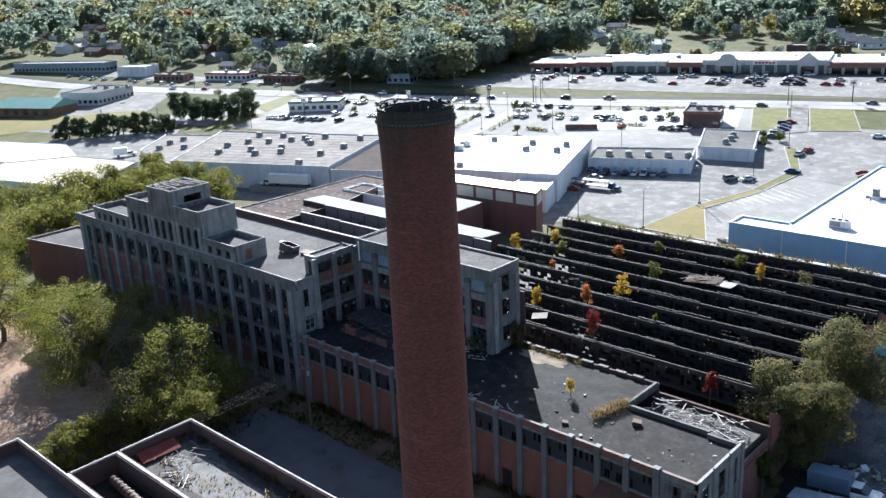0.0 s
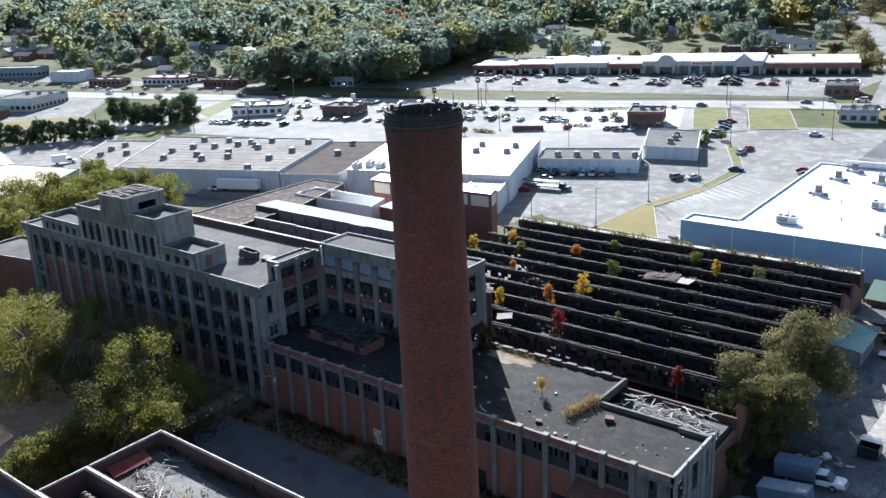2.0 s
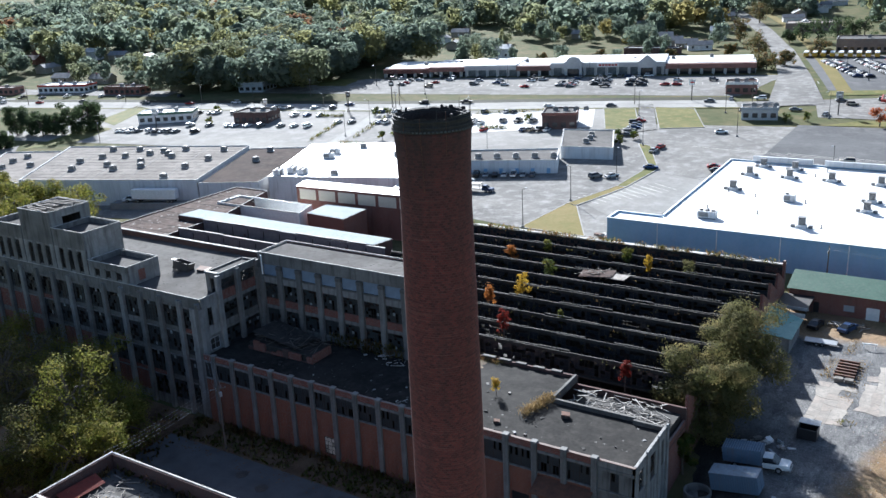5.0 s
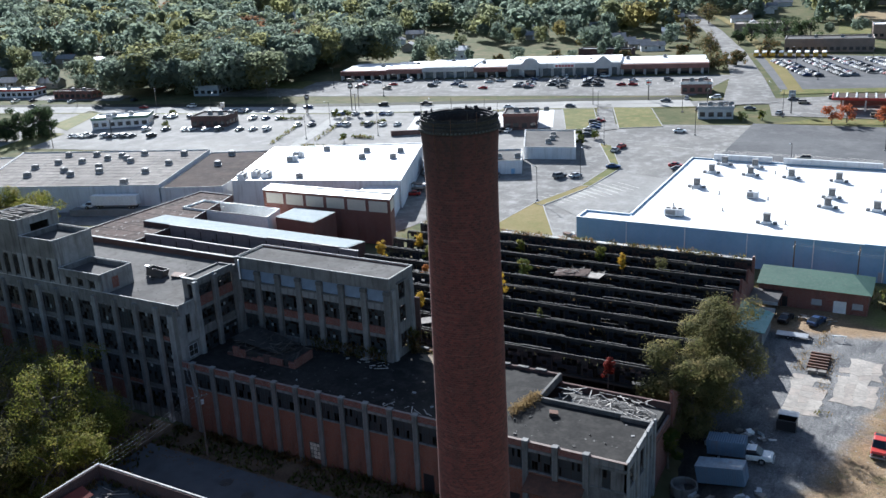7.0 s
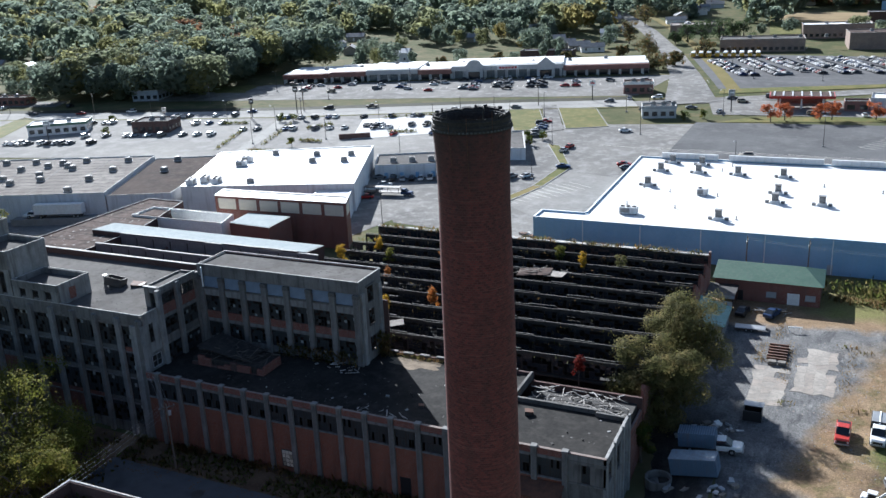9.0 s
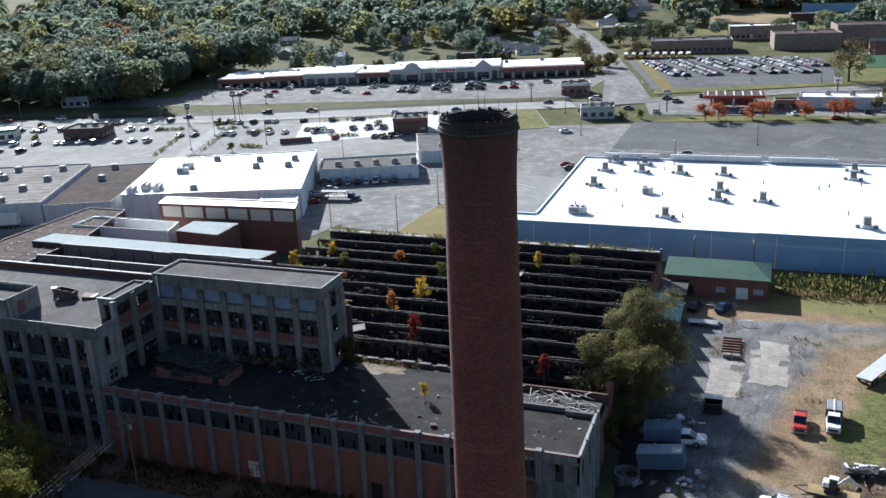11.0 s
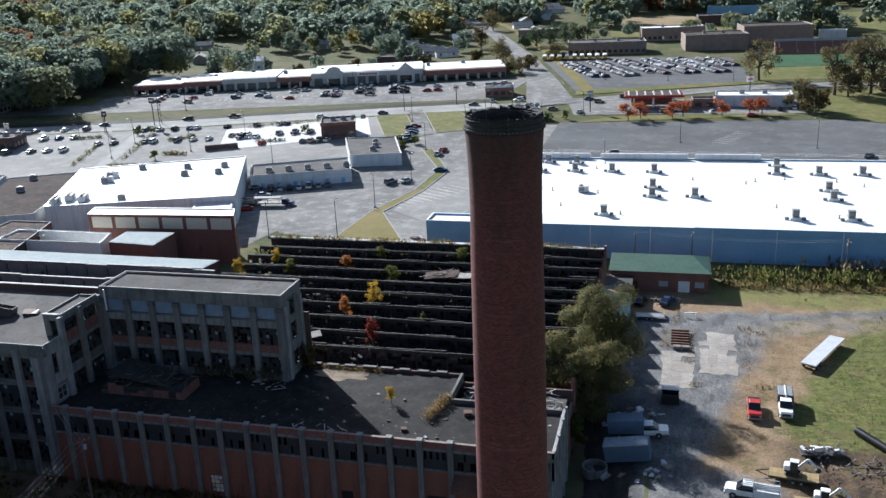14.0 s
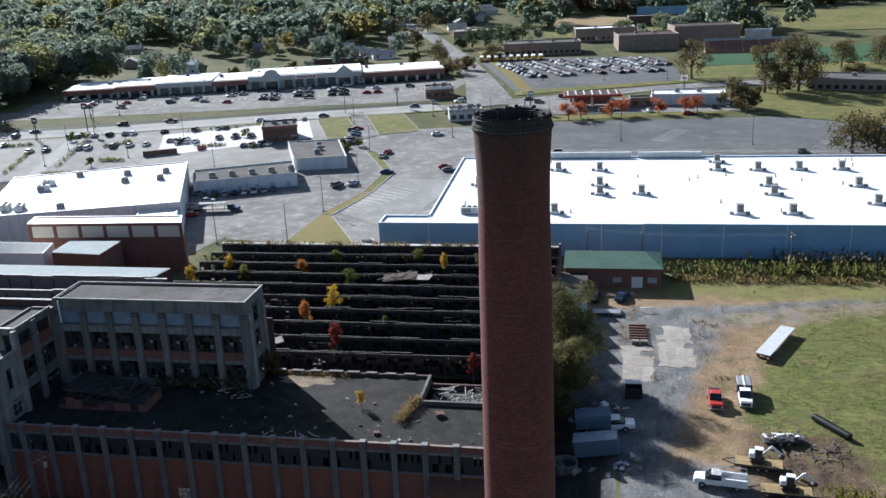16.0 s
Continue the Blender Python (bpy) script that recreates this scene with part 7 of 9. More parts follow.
for row, (u0, u1, v, full) in enumerate(((-40, 20, 10, 0.35), (0, 60, 22, 0.5), (30, 75, 44, 0.45), (60, 130, 30, 0.45), (75, 140, 52, 0.5), (120, 165, 18, 0.5), (118, 165, 34, 0.4), (-30, 10, 48, 0.4), (20, 60, 60, 0.4))):
    u = u0
    while u < u1:
        if rc.random() < full:
            p = RL @ Vector((u, v, 0))
            park(p.x, p.y, 13.5 + 78 + rc.uniform(-4, 4))
        u += 3.1
for i in range(7):
    park(-121.5 + rc.uniform(-1, 1) - i * 0.9, 296 + i * 4.0, 20 + rc.uniform(-3, 3))
# shops across the highway
for i in range(20):
    x = -590 + i * 11.5 + rc.uniform(-2, 2)
    if rc.random() < 0.7:
        park(x, highway_y(x) + 27 + rc.uniform(-2, 4), 100 + rc.uniform(-8, 8))
# round the petrol station
for x, y, a in ((-86, 362, 20), (-76, 356, 15), (-64, 350, 80), (-58, 372, 10), (-30, 352, 12), (-24, 355, 8), (-12, 352, 100), (14, 358, 90), (20, 361, 85), (-48, 384, 12), (-8, 384, 10), (3, 346, 12), (-90, 346, 100), (-95, 350, 100), (-105, 372, 100), (-102, 396, 10)):
    park(x, y, a)


def school_cars():
    """The packed school car park, far off: simple bodies in rows."""
    g = random.Random(3)
    quads = []

    def slab(cx, cy, cz, lx, ly, z0, z1, shrink):
        lo = [(cx + sx * lx, cy + sy * ly, cz + z0) for sx, sy in ((-1, -1), (1, -1), (1, 1), (-1, 1))]
        hi = [(cx + sx * lx * shrink, cy + sy * ly * 0.9, cz + z1) for sx, sy in ((-1, -1), (1, -1), (1, 1), (-1, 1))]
        return lo + hi
    V, Fc = [], []
    for rowi in range(6):
        x0, y0 = -85.6 + 14.7 * rowi, 488 + 5.2 * rowi - 0.4 * rowi * rowi
        ux, uy = 0.415, -0.910
        for half in (-1, 1):
            for i in range(21):
                if g.random() < 0.82 and not (rowi == 5 and i > 12):
                    x = x0 + ux * i * 2.75 - uy * half * 2.5 + g.uniform(-0.3, 0.3)
                    y = y0 + uy * i * 2.75 + ux * half * 2.5
                    z = height(x, y) + 0.2
                    for box8 in (slab(x, y, z, 2.2, 0.85, 0.25, 0.95, 0.97), slab(x - 0.2, y, z, 1.2, 0.75, 0.95, 1.45, 0.75)):
                        n = len(V)
                        V += [((p[0] - x) * 0.910 + (p[1] - y) * 0.415 + x, (p[0] - x) * 0.415 - (p[1] - y) * 0.910 + y, p[2]) for p in box8]
                        Fc += [tuple(n + j for j in f)[::-1] for f in ((4, 5, 6, 7), (0, 1, 5, 4), (1, 2, 6, 5), (2, 3, 7, 6), (3, 0, 4, 7))]
    m, nt, bs = node_mat("car_paints")
    geo = nt.nodes.new("ShaderNodeNewGeometry")
    rp = nt.nodes.new("ShaderNodeValToRGB")
    rp.color_ramp.interpolation = "CONSTANT"
    for k, (pos, c) in enumerate(((0.0, (0.42, 0.42, 0.42)), (0.22, (0.02, 0.02, 0.024)), (0.52, (0.20, 0.205, 0.21)), (0.70, (0.07, 0.073, 0.076)), (0.85, (0.025, 0.04, 0.09)), (0.94, (0.18, 0.02, 0.02)))):
        el = rp.color_ramp.elements[k] if k < 2 else rp.color_ramp.elements.new(pos)
        el.position, el.color = pos, lin(c)
    nt.links.new(geo.outputs["Random Per Island"], rp.inputs[0])
    nt.links.new(rp.outputs[0], bs.inputs["Base Color"])
    bs.inputs["Roughness"].default_value, bs.inputs["Specular IOR Level"].default_value = 0.5, 0.25
    MATS["car_paints"] = m
    tagged(link_mesh("school_cars", np_mesh("school_cars", V, Fc), "car_paints"), "packed rows of cars in the school car park", "cars", kind="stuff")


school_cars()


# ---- works yard vehicles and clutter ----
def truck_base(name, label, category, m):
    return thing(name, label, category, m)


def local(ob):
    return ob.matrix_basis.copy()


def part_in(ob, name, bm, mat, label=""):
    return part(name, bm, mat, ob, label, local(ob))


def block_in(ob, name, x0, y0, z0, x1, y1, z1, mat, label="", bevel=0.03):
    return block(name, x0, y0, z0, x1, y1, z1, mat, ob, label, frame_m=local(ob), bevel=bevel)


def wheels_in(ob, xs, hw, rad=0.45, wide=0.28):
    for x in xs:
        for s in (-1, 1):
            bm = bmesh.new()
            tube(bm, (x, s * (hw - wide), rad), (x, s * hw, rad), rad, n=16)
            w = part_in(ob, "wheel", bm, "tyre")
            bm = bmesh.new()
            tube(bm, (x, s * (hw - 0.02), rad), (x, s * (hw + 0.015), rad), rad * 0.5, n=12)
            part("hub", bm, "galvanized", w, "", local(ob))


def truck_cab(ob, colour, x0=0.4, big=False):
    bm = bmesh.new()
    sections(bm, [(x0 - 0.1, 0.98, 0.95, 0.55, 1.25), (x0 + 1.9, 0.98, 0.93, 0.5, 1.25), (x0 + 3.0, 0.95, 0.84, 0.55, 1.22), (x0 + 3.25, 0.86, 0.78, 0.6, 1.05)])
    part_in(ob, "body", bm, colour)
    bm = bmesh.new()
    sections(bm, [(x0 - 0.1, 0.90, 0.82, 1.22, 1.28), (x0 + 0.02, 0.90, 0.76, 1.22, 1.98), (x0 + 1.2, 0.90, 0.76, 1.22, 2.0), (x0 + 1.95, 0.88, 0.82, 1.22, 1.27)])
    part_in(ob, "window_band", bm, "dark_glass")
    bm = bmesh.new()
    sections(bm, [(x0 - 0.02, 0.80, 0.72, 1.93, 2.06), (x0 + 1.2, 0.80, 0.72, 1.93, 2.06)])
    part_in(ob, "roof", bm, colour)
    block_in(ob, "grille", x0 + 3.2, -0.6, 0.65, x0 + 3.28, 0.6, 1.0, "black_paint")
    block_in(ob, "bumper", x0 + 3.15, -0.95, 0.42, x0 + 3.38, 0.95, 0.62, "galvanized")
    for s in (-1, 1):
        block_in(ob, "headlight", x0 + 3.12, s * 0.75 - 0.12, 0.75, x0 + 3.27, s * 0.75 + 0.12, 0.95, "white_paint")


def yard():
    # red pickup
    ob = thing("pickup_truck", "bright red pickup truck on the trodden earth", "pickup", slope_pose(-13.2, 109.6, -92, 0.08))
    truck_cab(ob, "red_paint", -0.6)
    block_in(ob, "bed", -2.9, -0.97, 0.6, -0.72, 0.97, 1.25, "red_paint")
    block_in(ob, "bed_floor", -2.8, -0.82, 1.252, -0.82, 0.82, 1.27, "black_paint")
    wheels_in(ob, (-1.9, 1.85), 0.98, 0.40)
    # dump truck
    ob = thing("dump_truck", "white dump truck with a dark tipping bed", "truck", slope_pose(-8.7, 111.6, -93, 0.08))
    truck_cab(ob, "white_paint", 0.2)
    block_in(ob, "chassis", -3.6, -0.5, 0.6, 0.1, 0.5, 0.9, "black_paint")
    bed = block_in(ob, "tipping_bed", -3.7, -1.12, 0.95, 0.0, 1.12, 1.15, "dark_metal")
    for y in (-1.12, 1.04):
        block_in(ob, "bed_side", -3.7, y, 1.15, 0.0, y + 0.08, 2.1, "dark_metal")
    block_in(ob, "headboard", -0.08, -1.04, 1.15, 0.0, 1.04, 2.3, "dark_metal")
    block_in(ob, "tailgate", -3.7, -1.04, 1.15, -3.62, 1.04, 2.0, "dark_metal")
    block_in(ob, "tarpaulin", -3.6, -1.0, 2.0, -0.1, -0.12, 2.08, "galvanized")
    block_in(ob, "tarpaulin", -3.6, 0.12, 2.0, -0.1, 1.0, 2.08, "galvanized")
    block_in(ob, "ridge_bar", -3.7, -0.1, 2.02, 0.25, 0.1, 2.22, "white_paint")
    wheels_in(ob, (-2.3, 2.4), 1.02, 0.46)
    # long flat trailer
    ob = thing("flat_trailer", "long silver flat trailer standing in the grass", "trailer", slope_pose(-0.8, 131.2, 62.5, 0.1))
    block_in(ob, "deck", -6.7, -1.25, 1.0, 6.7, 1.25, 1.22, "roof_silver", "pale metal deck")
    for s in (-1, 1):
        block_in(ob, "rail", -6.7, s * 0.55 - 0.1, 0.68, 6.7, s * 0.55 + 0.1, 0.99, "dark_metal")
    block_in(ob, "landing_leg", 4.2, -0.9, 0.0, 4.4, -0.75, 0.99, "dark_metal")
    block_in(ob, "landing_leg", 4.2, 0.75, 0.0, 4.4, 0.9, 0.99, "dark_metal")
    wheels_in(ob, (-5.4, -4.2), 1.2, 0.48)
    # service truck
    ob = thing("utility_truck", "white utility service truck with ladder racks", "truck", slope_pose(-15.2, 87.5, 172, 0.08))
    truck_cab(ob, "white_paint", -0.2)
    block_in(ob, "service_body", -3.4, -1.05, 0.65, -0.35, 1.05, 1.0, "white_paint")
    for s in (-1, 1):
        block_in(ob, "locker", -3.4, s * 0.85 - 0.2, 1.0, -0.35, s * 0.85 + 0.2, 1.7, "white_paint")
        bm = bmesh.new()
        for a, b in (((-3.3, s * 0.9, 1.7), (-3.3, s * 0.9, 2.35)), ((-0.5, s * 0.9, 1.7), (-0.5, s * 0.9, 2.35)), ((-3.3, s * 0.9, 2.35), (1.2, s * 0.9, 2.35))):
            bar(bm, a, b, 0.07)
        part_in(ob, "ladder_rack", bm, "galvanized")
    bm = bmesh.new()
    for s in (-0.22, 0.22):
        bar(bm, (-3.2, s, 2.1), (0.9, s, 2.2), 0.06)
    for i in range(11):
        bar(bm, (-3.1 + i * 0.38, -0.22, 2.1 + 0.01 * i), (-3.1 + i * 0.38, 0.22, 2.1 + 0.01 * i), 0.04)
    part_in(ob, "ladder", bm, "galvanized")
    wheels_in(ob, (-2.2, 2.05), 1.0, 0.43)

    def excavator(x, y, a, cabm, label):
        ob = thing("mini_excavator", label, "excavator", slope_pose(x, y, a, 0.95))
        for s in (-1, 1):
            bm = bmesh.new()
            box(bm, -0.95, s * 0.6 - 0.17, 0, 0.95, s * 0.6 + 0.17, 0.46)
            bmesh.ops.bevel(bm, geom=[e for e in bm.edges if abs(e.verts[0].co.y - e.verts[1].co.y) > 0.2], offset=0.2, segments=3, affect="EDGES")
            part_in(ob, "track", bm, "tyre")
        block_in(ob, "slew_deck", -1.0, -0.65, 0.5, 0.6, 0.65, 0.75, "dark_metal")
        block_in(ob, "engine_cover", -1.1, -0.7, 0.75, -0.3, 0.7, 1.4, cabm, bevel=0.12)
        block_in(ob, "cab", -0.3, -0.6, 0.75, 0.6, 0.2, 2.0, "dark_glass", bevel=0.06)
        block_in(ob, "cab_roof", -0.4, -0.65, 2.0, 0.7, 0.25, 2.12, cabm, bevel=0.04)
        for p, q, nm in (((0.6, 0.35, 0.9), (1.7, 0.35, 2.3), "boom"), ((1.7, 0.35, 2.3), (2.9, 0.35, 1.3), "arm")):
            bm = bmesh.new()
            bar(bm, p, q, 0.2, 0.26)
            part_in(ob, nm, bm, cabm)
        bm = bmesh.new()
        lathe(bm, [(0.1, 0.7), (0.36, 0.8), (0.38, 1.1), (0.2, 1.3)], 10, (2.95, 0.35))
        part_in(ob, "bucket", bm, "dark_metal")
        block_in(ob, "dozer_blade", 1.05, -0.75, 0.05, 1.15, 0.75, 0.4, "dark_metal")

    def equipment_trailer(x, y, a, label):
        ob = thing("equipment_trailer", label, "trailer", slope_pose(x, y, a, 0.08))
        for i in range(7):
            block_in(ob, "plank", -3.0, -1.05 + i * 0.3, 0.74, 3.0, -0.77 + i * 0.3, 0.84, "yellow_wood")
        block_in(ob, "frame", -3.1, -1.1, 0.55, 3.1, 1.1, 0.73, "dark_metal")
        bm = bmesh.new()
        bar(bm, (3.1, -0.8, 0.62), (4.6, 0, 0.62), 0.12)
        bar(bm, (3.1, 0.8, 0.62), (4.6, 0, 0.62), 0.12)
        part_in(ob, "drawbar", bm, "dark_metal")
        wheels_in(ob, (-0.9, 0.1), 1.2, 0.36)
        return ob

    equipment_trailer(-9.6, 92.3, 172, "yellow-planked equipment trailer in the yard")
    equipment_trailer(-7.2, 86.2, 175, "equipment trailer with a weathered deck in the yard")
    excavator(-9.8, 92.4, -12, "white_paint", "white mini excavator parked on a trailer")
    excavator(-7.0, 86.3, -10, "white_paint", "white mini excavator with a dark red roof on a trailer")
    # broken flatbed and scrap
    ob = thing("scrap_trailer", "broken dark trailer frame loaded with scrap metal", "scrap", slope_pose(-5.2, 99.0, 8, 0.05))
    block_in(ob, "frame", -3.0, -1.0, 0.5, 2.6, 1.0, 0.75, "dark_metal")
    wheels_in(ob, (-0.8, 0.3), 1.05, 0.42)
    rs = random.Random(6)
    for i in range(16):
        bm = bmesh.new()
        p = Vector((rs.uniform(-2.8, 2.4), rs.uniform(-0.9, 0.9), rs.uniform(0.8, 1.2)))
        bar(bm, p, p + Vector((rs.uniform(-1.2, 1.2), rs.uniform(-0.7, 0.7), rs.uniform(0, 0.5))), rs.uniform(0.06, 0.4), rs.uniform(0.04, 0.2))
        part_in(ob, "scrap_piece", bm, rs.choice(("galvanized", "rust", "dark_metal", "white_paint")))
    # pipe
    ob = thing("drain_pipe", "big black ribbed drain pipe lying in dug earth", "pipe", pose(0.1, 105.9, 0.62, 0, 0, 0))
    bm = bmesh.new()
    tube(bm, (0, 0, 0), (3.6, -5.4, 0), 0.5, n=24)
    part_in(ob, "pipe", bm, "black_paint")
    for i in range(22):
        bm = bmesh.new()
        f = 0.03 + i * 0.044
        tube(bm, (3.6 * f, -5.4 * f, 0), (3.6 * (f + 0.018), -5.4 * (f + 0.018), 0), 0.545, n=24)
        part_in(ob, "rib", bm, "black_paint")
    # containers
    for x, y, a, mat, lab in ((-30.5, 94.6, -2, "container_blue", "dusty blue shipping container with a worn roof"),):
        ob = thing("shipping_container", lab, "container", slope_pose(x, y, a, 0.1))
        block_in(ob, "body", -3.03, -1.22, 0.12, 3.03, 1.22, 2.55, mat)
        block_in(ob, "roof", -3.05, -1.24, 2.554, 3.05, 1.24, 2.62, "container_top")
        for i in range(20):
            for s in (-1, 1):
                block_in(ob, "corrugation", -2.9 + i * 0.295, s * 1.25 - 0.03, 0.25, -2.76 + i * 0.295, s * 1.25 + 0.03, 2.45, mat, bevel=0.01)
        for s in (-1, 1):
            block_in(ob, "door", 3.035, s * 0.6 - 0.56, 0.2, 3.09, s * 0.6 + 0.56, 2.5, mat)
    ob = thing("box_truck", "old blue box truck with a white cab", "truck", slope_pose(-30.2, 100.4, 2, 0.1))
    block_in(ob, "cargo_box", -3.4, -1.2, 0.9, 1.6, 1.2, 3.0, "container_blue")
    for i in range(16):
        block_in(ob, "roof_rib", -3.35 + i * 0.31, -1.2, 3.004, -3.25 + i * 0.31, 1.2, 3.06, "container_top", bevel=0.01)
    truck_cab(ob, "white_paint", 1.7)
    wheels_in(ob, (-1.9, 3.6), 1.05, 0.45)
    # skip and rubbish
    ob = thing("rubbish_skip", "black steel rubbish skip with a pale lid", "skip", slope_pose(-25.2, 111.2, 0, 0.08))
    for a in ((-1.3, -1.2, 0.1, 1.3, -1.1, 1.7), (-1.3, 1.1, 0.1, 1.3, 1.2, 1.7), (-1.3, -1.1, 0.1, -1.2, 1.1, 1.7), (1.2, -1.1, 0.1, 1.3, 1.1, 1.7), (-1.2, -1.1, 0.1, 1.2, 1.1, 0.2)):
        block_in(ob, "panel", *a, "black_paint")
    block_in(ob, "lid", -1.4, 0.4, 1.72, 1.4, 2.0, 1.8, "galvanized")
    for i in range(34):
        x, y = rs.gauss(-29.5, 2.2), rs.gauss(106.0, 1.4)
        if i > 18:
            x, y = rs.gauss(-29, 3.0), rs.gauss(90.5, 1.2)
        ob = thing("scrap", "pale crumpled scrap in the yard", "scrap", slope_pose(x, y, rs.uniform(0, 360), 0.05), group="yard scrap")
        bm = bmesh.new()
        box(bm, -rs.uniform(0.2, 0.8), -rs.uniform(0.1, 0.4), 0, rs.uniform(0.2, 0.8), rs.uniform(0.1, 0.4), rs.uniform(0.1, 0.5))
        for v in bm.verts:
            v.co += Vector((rs.uniform(-0.12, 0.12), rs.uniform(-0.12, 0.12), rs.uniform(0, 0.12)))
        part_in(ob, "piece", bm, rs.choice(("galvanized", "white_paint", "grey_paint", "pale_blue_metal", "rotten_wood")))
    # round tank
    ob = thing("round_tank", "round open concrete tank with a pale rim", "tank", pose(-34.9, 92.2, height(-34.9, 92.2)))
    bm = bmesh.new()
    lathe(bm, [(1.75, -0.4), (1.75, 1.1), (1.5, 1.1), (1.5, 0.1), (0.0001, 0.1)], 32, cap=False)
    part_in(ob, "ring", bm, "concrete")
    # timbers on rails
    ob = thing("timber_stack", "row of rusty beams on old foundations", "beams", slope_pose(-23.7, 134.5, 0, 0.08))
    for i in range(6):
        block_in(ob, "beam", -1.6, -2.6 + i * 1.15, 0.25, 1.5, -2.25 + i * 1.15, 0.6, "rust")
    for x in (-1.3, 1.1):
        block_in(ob, "bearer", x, -3.0, 0.0, x + 0.25, 3.9, 0.249, "rotten_wood")
    for x, y in ((-1.2, -4.4), (0.3, -4.4)):
        block_in(ob, "crate", x, y, 0.0, x + 1.2, y + 1.0, 0.7, "rotten_wood")
    # parked trailers and wrecks by the brick hut
    for x, y, a, c in ((-31.4, 151.2, 80, 10), (-26.2, 151.8, 70, 7)):
        park(x, y, a, c)
    ob = thing("car_trailer", "pale flat car trailer by the hut", "trailer", slope_pose(-29.2, 143.8, 2, 0.1))
    block_in(ob, "deck", -2.6, -1.0, 0.55, 2.6, 1.0, 0.68, "galvanized")
    wheels_in(ob, (-0.6, 0.3), 1.12, 0.34)
    ob = thing("sawhorse", "white sawhorse in the yard", "trestle", slope_pose(-21.8, 145.4, 10, 0.08))
    block_in(ob, "top", -1.2, -0.12, 0.8, 1.2, 0.12, 0.95, "white_paint")
    for x in (-0.9, 0.9):
        for s in (-1, 1):
            bm = bmesh.new()
            bar(bm, (x, s * 0.05, 0.82), (x, s * 0.4, 0.0), 0.08)
            part_in(ob, "leg", bm, "white_paint")


surface("bleached_wood", (0.52, 0.49, 0.45), (0.36, 0.33, 0.30), big=0.8, fine=6.0, stain=(0.12, 0.10, 0.08), amount=0.5, tint=0.3)
surface("burnt_wood", (0.06, 0.055, 0.05), (0.12, 0.105, 0.09), big=0.8, fine=6.0, stain=(0.2, 0.18, 0.16), amount=0.4, tint=0.3)
surface("slab_concrete", (0.39, 0.35, 0.30), (0.28, 0.25, 0.215), big=0.3, fine=2.0, stain=(0.20, 0.18, 0.165), amount=0.85, bump=0.2, tint=0.06)
surface("container_blue", (0.13, 0.20, 0.29), (0.105, 0.165, 0.24), big=0.4, fine=2.5, stain=(0.20, 0.12, 0.08), amount=0.4, rough=0.6, streak=True)
surface("container_top", (0.30, 0.37, 0.43), (0.22, 0.28, 0.33), big=0.4, fine=2.5, stain=(0.18, 0.11, 0.07), amount=0.5, rough=0.6)
surface("yellow_wood", (0.42, 0.31, 0.14), (0.33, 0.24, 0.11), big=0.6, fine=5.0, stain=(0.16, 0.11, 0.06), amount=0.5, tint=0.15)
yard()
surface("dug_earth", (0.13, 0.085, 0.055), (0.20, 0.135, 0.085), big=0.5, fine=4.0, stain=(0.06, 0.045, 0.035), amount=0.6, bump=0.4, spec=0.1)


def broken_slab(name, label, x0, y0, x1, y1, nx, ny, seed, gone=0.12, skew=0.0):
    """A concrete floor in broken bays, each a thin block of its own, some lost to dirt."""
    ob = thing(name, label, "slab", Matrix.Translation(((x0 + x1) / 2, (y0 + y1) / 2, 0.06)), kind="structure")
    q = random.Random(seed)
    P = [[((x0 + (x1 - x0) * i / nx) + skew * j / ny + q.uniform(-0.4, 0.4), y0 + (y1 - y0) * j / ny + q.uniform(-0.55, 0.55)) for i in range(nx + 1)] for j in range(ny + 1)]
    for j in range(ny):
        for i in range(nx):
            rim = i in (0, nx - 1) or j in (0, ny - 1)
            if q.random() < (gone * 2.2 if rim else gone * 0.5):
                continue
            ps = [P[j][i], P[j][i + 1], P[j + 1][i + 1], P[j + 1][i]]
            cx, cy = sum(p[0] for p in ps) / 4, sum(p[1] for p in ps) / 4
            bm = bmesh.new()
            z, k = 0.085 + q.uniform(0, 0.02), q.uniform(0.985, 0.998)
            low = [bm.verts.new((cx + (x - cx) * k, cy + (y - cy) * k, 0.0)) for x, y in ps]
            top = [bm.verts.new((cx + (x - cx) * k, cy + (y - cy) * k, z + q.uniform(-0.012, 0.012))) for x, y in ps]
            bm.faces.new(top)
            for u in range(4):
                bm.faces.new((low[u], low[(u + 1) % 4], top[(u + 1) % 4], top[u]))
            part("bay", bm, q.choice(("slab_concrete", "slab_concrete", "slab_pink")), ob)


surface("slab_pink", (0.37, 0.315, 0.265), (0.27, 0.235, 0.20), big=0.35, fine=2.2, stain=(0.19, 0.17, 0.155), amount=0.85, bump=0.25, tint=0.06)
broken_slab("slab", "broken pale concrete floor slab", -20.8, 121.8, -14.6, 138.4, 4, 9, 3, 0.06, skew=0.2)
broken_slab("apron", "worn pale concrete apron", -27.0, 116.0, -21.8, 130.0, 3, 7, 4, 0.05, skew=0.2)


def dry_patch():
    """Dry grass grown up round the timber stack and the slabs."""
    for i, (x, y, n) in enumerate(((-26.5, 131, 500), (-22.3, 132, 420), (-24.5, 141, 380), (-22.2, 124, 300), (-13.2, 124, 240), (-12.5, 133, 240))):
        tufts("dry_grass", "dry grass round the broken slabs", x, y, x + 0.4, y + 8, 0.06, n, 0.16, 0.35, "dry_weeds", 110 + i, 0.55)


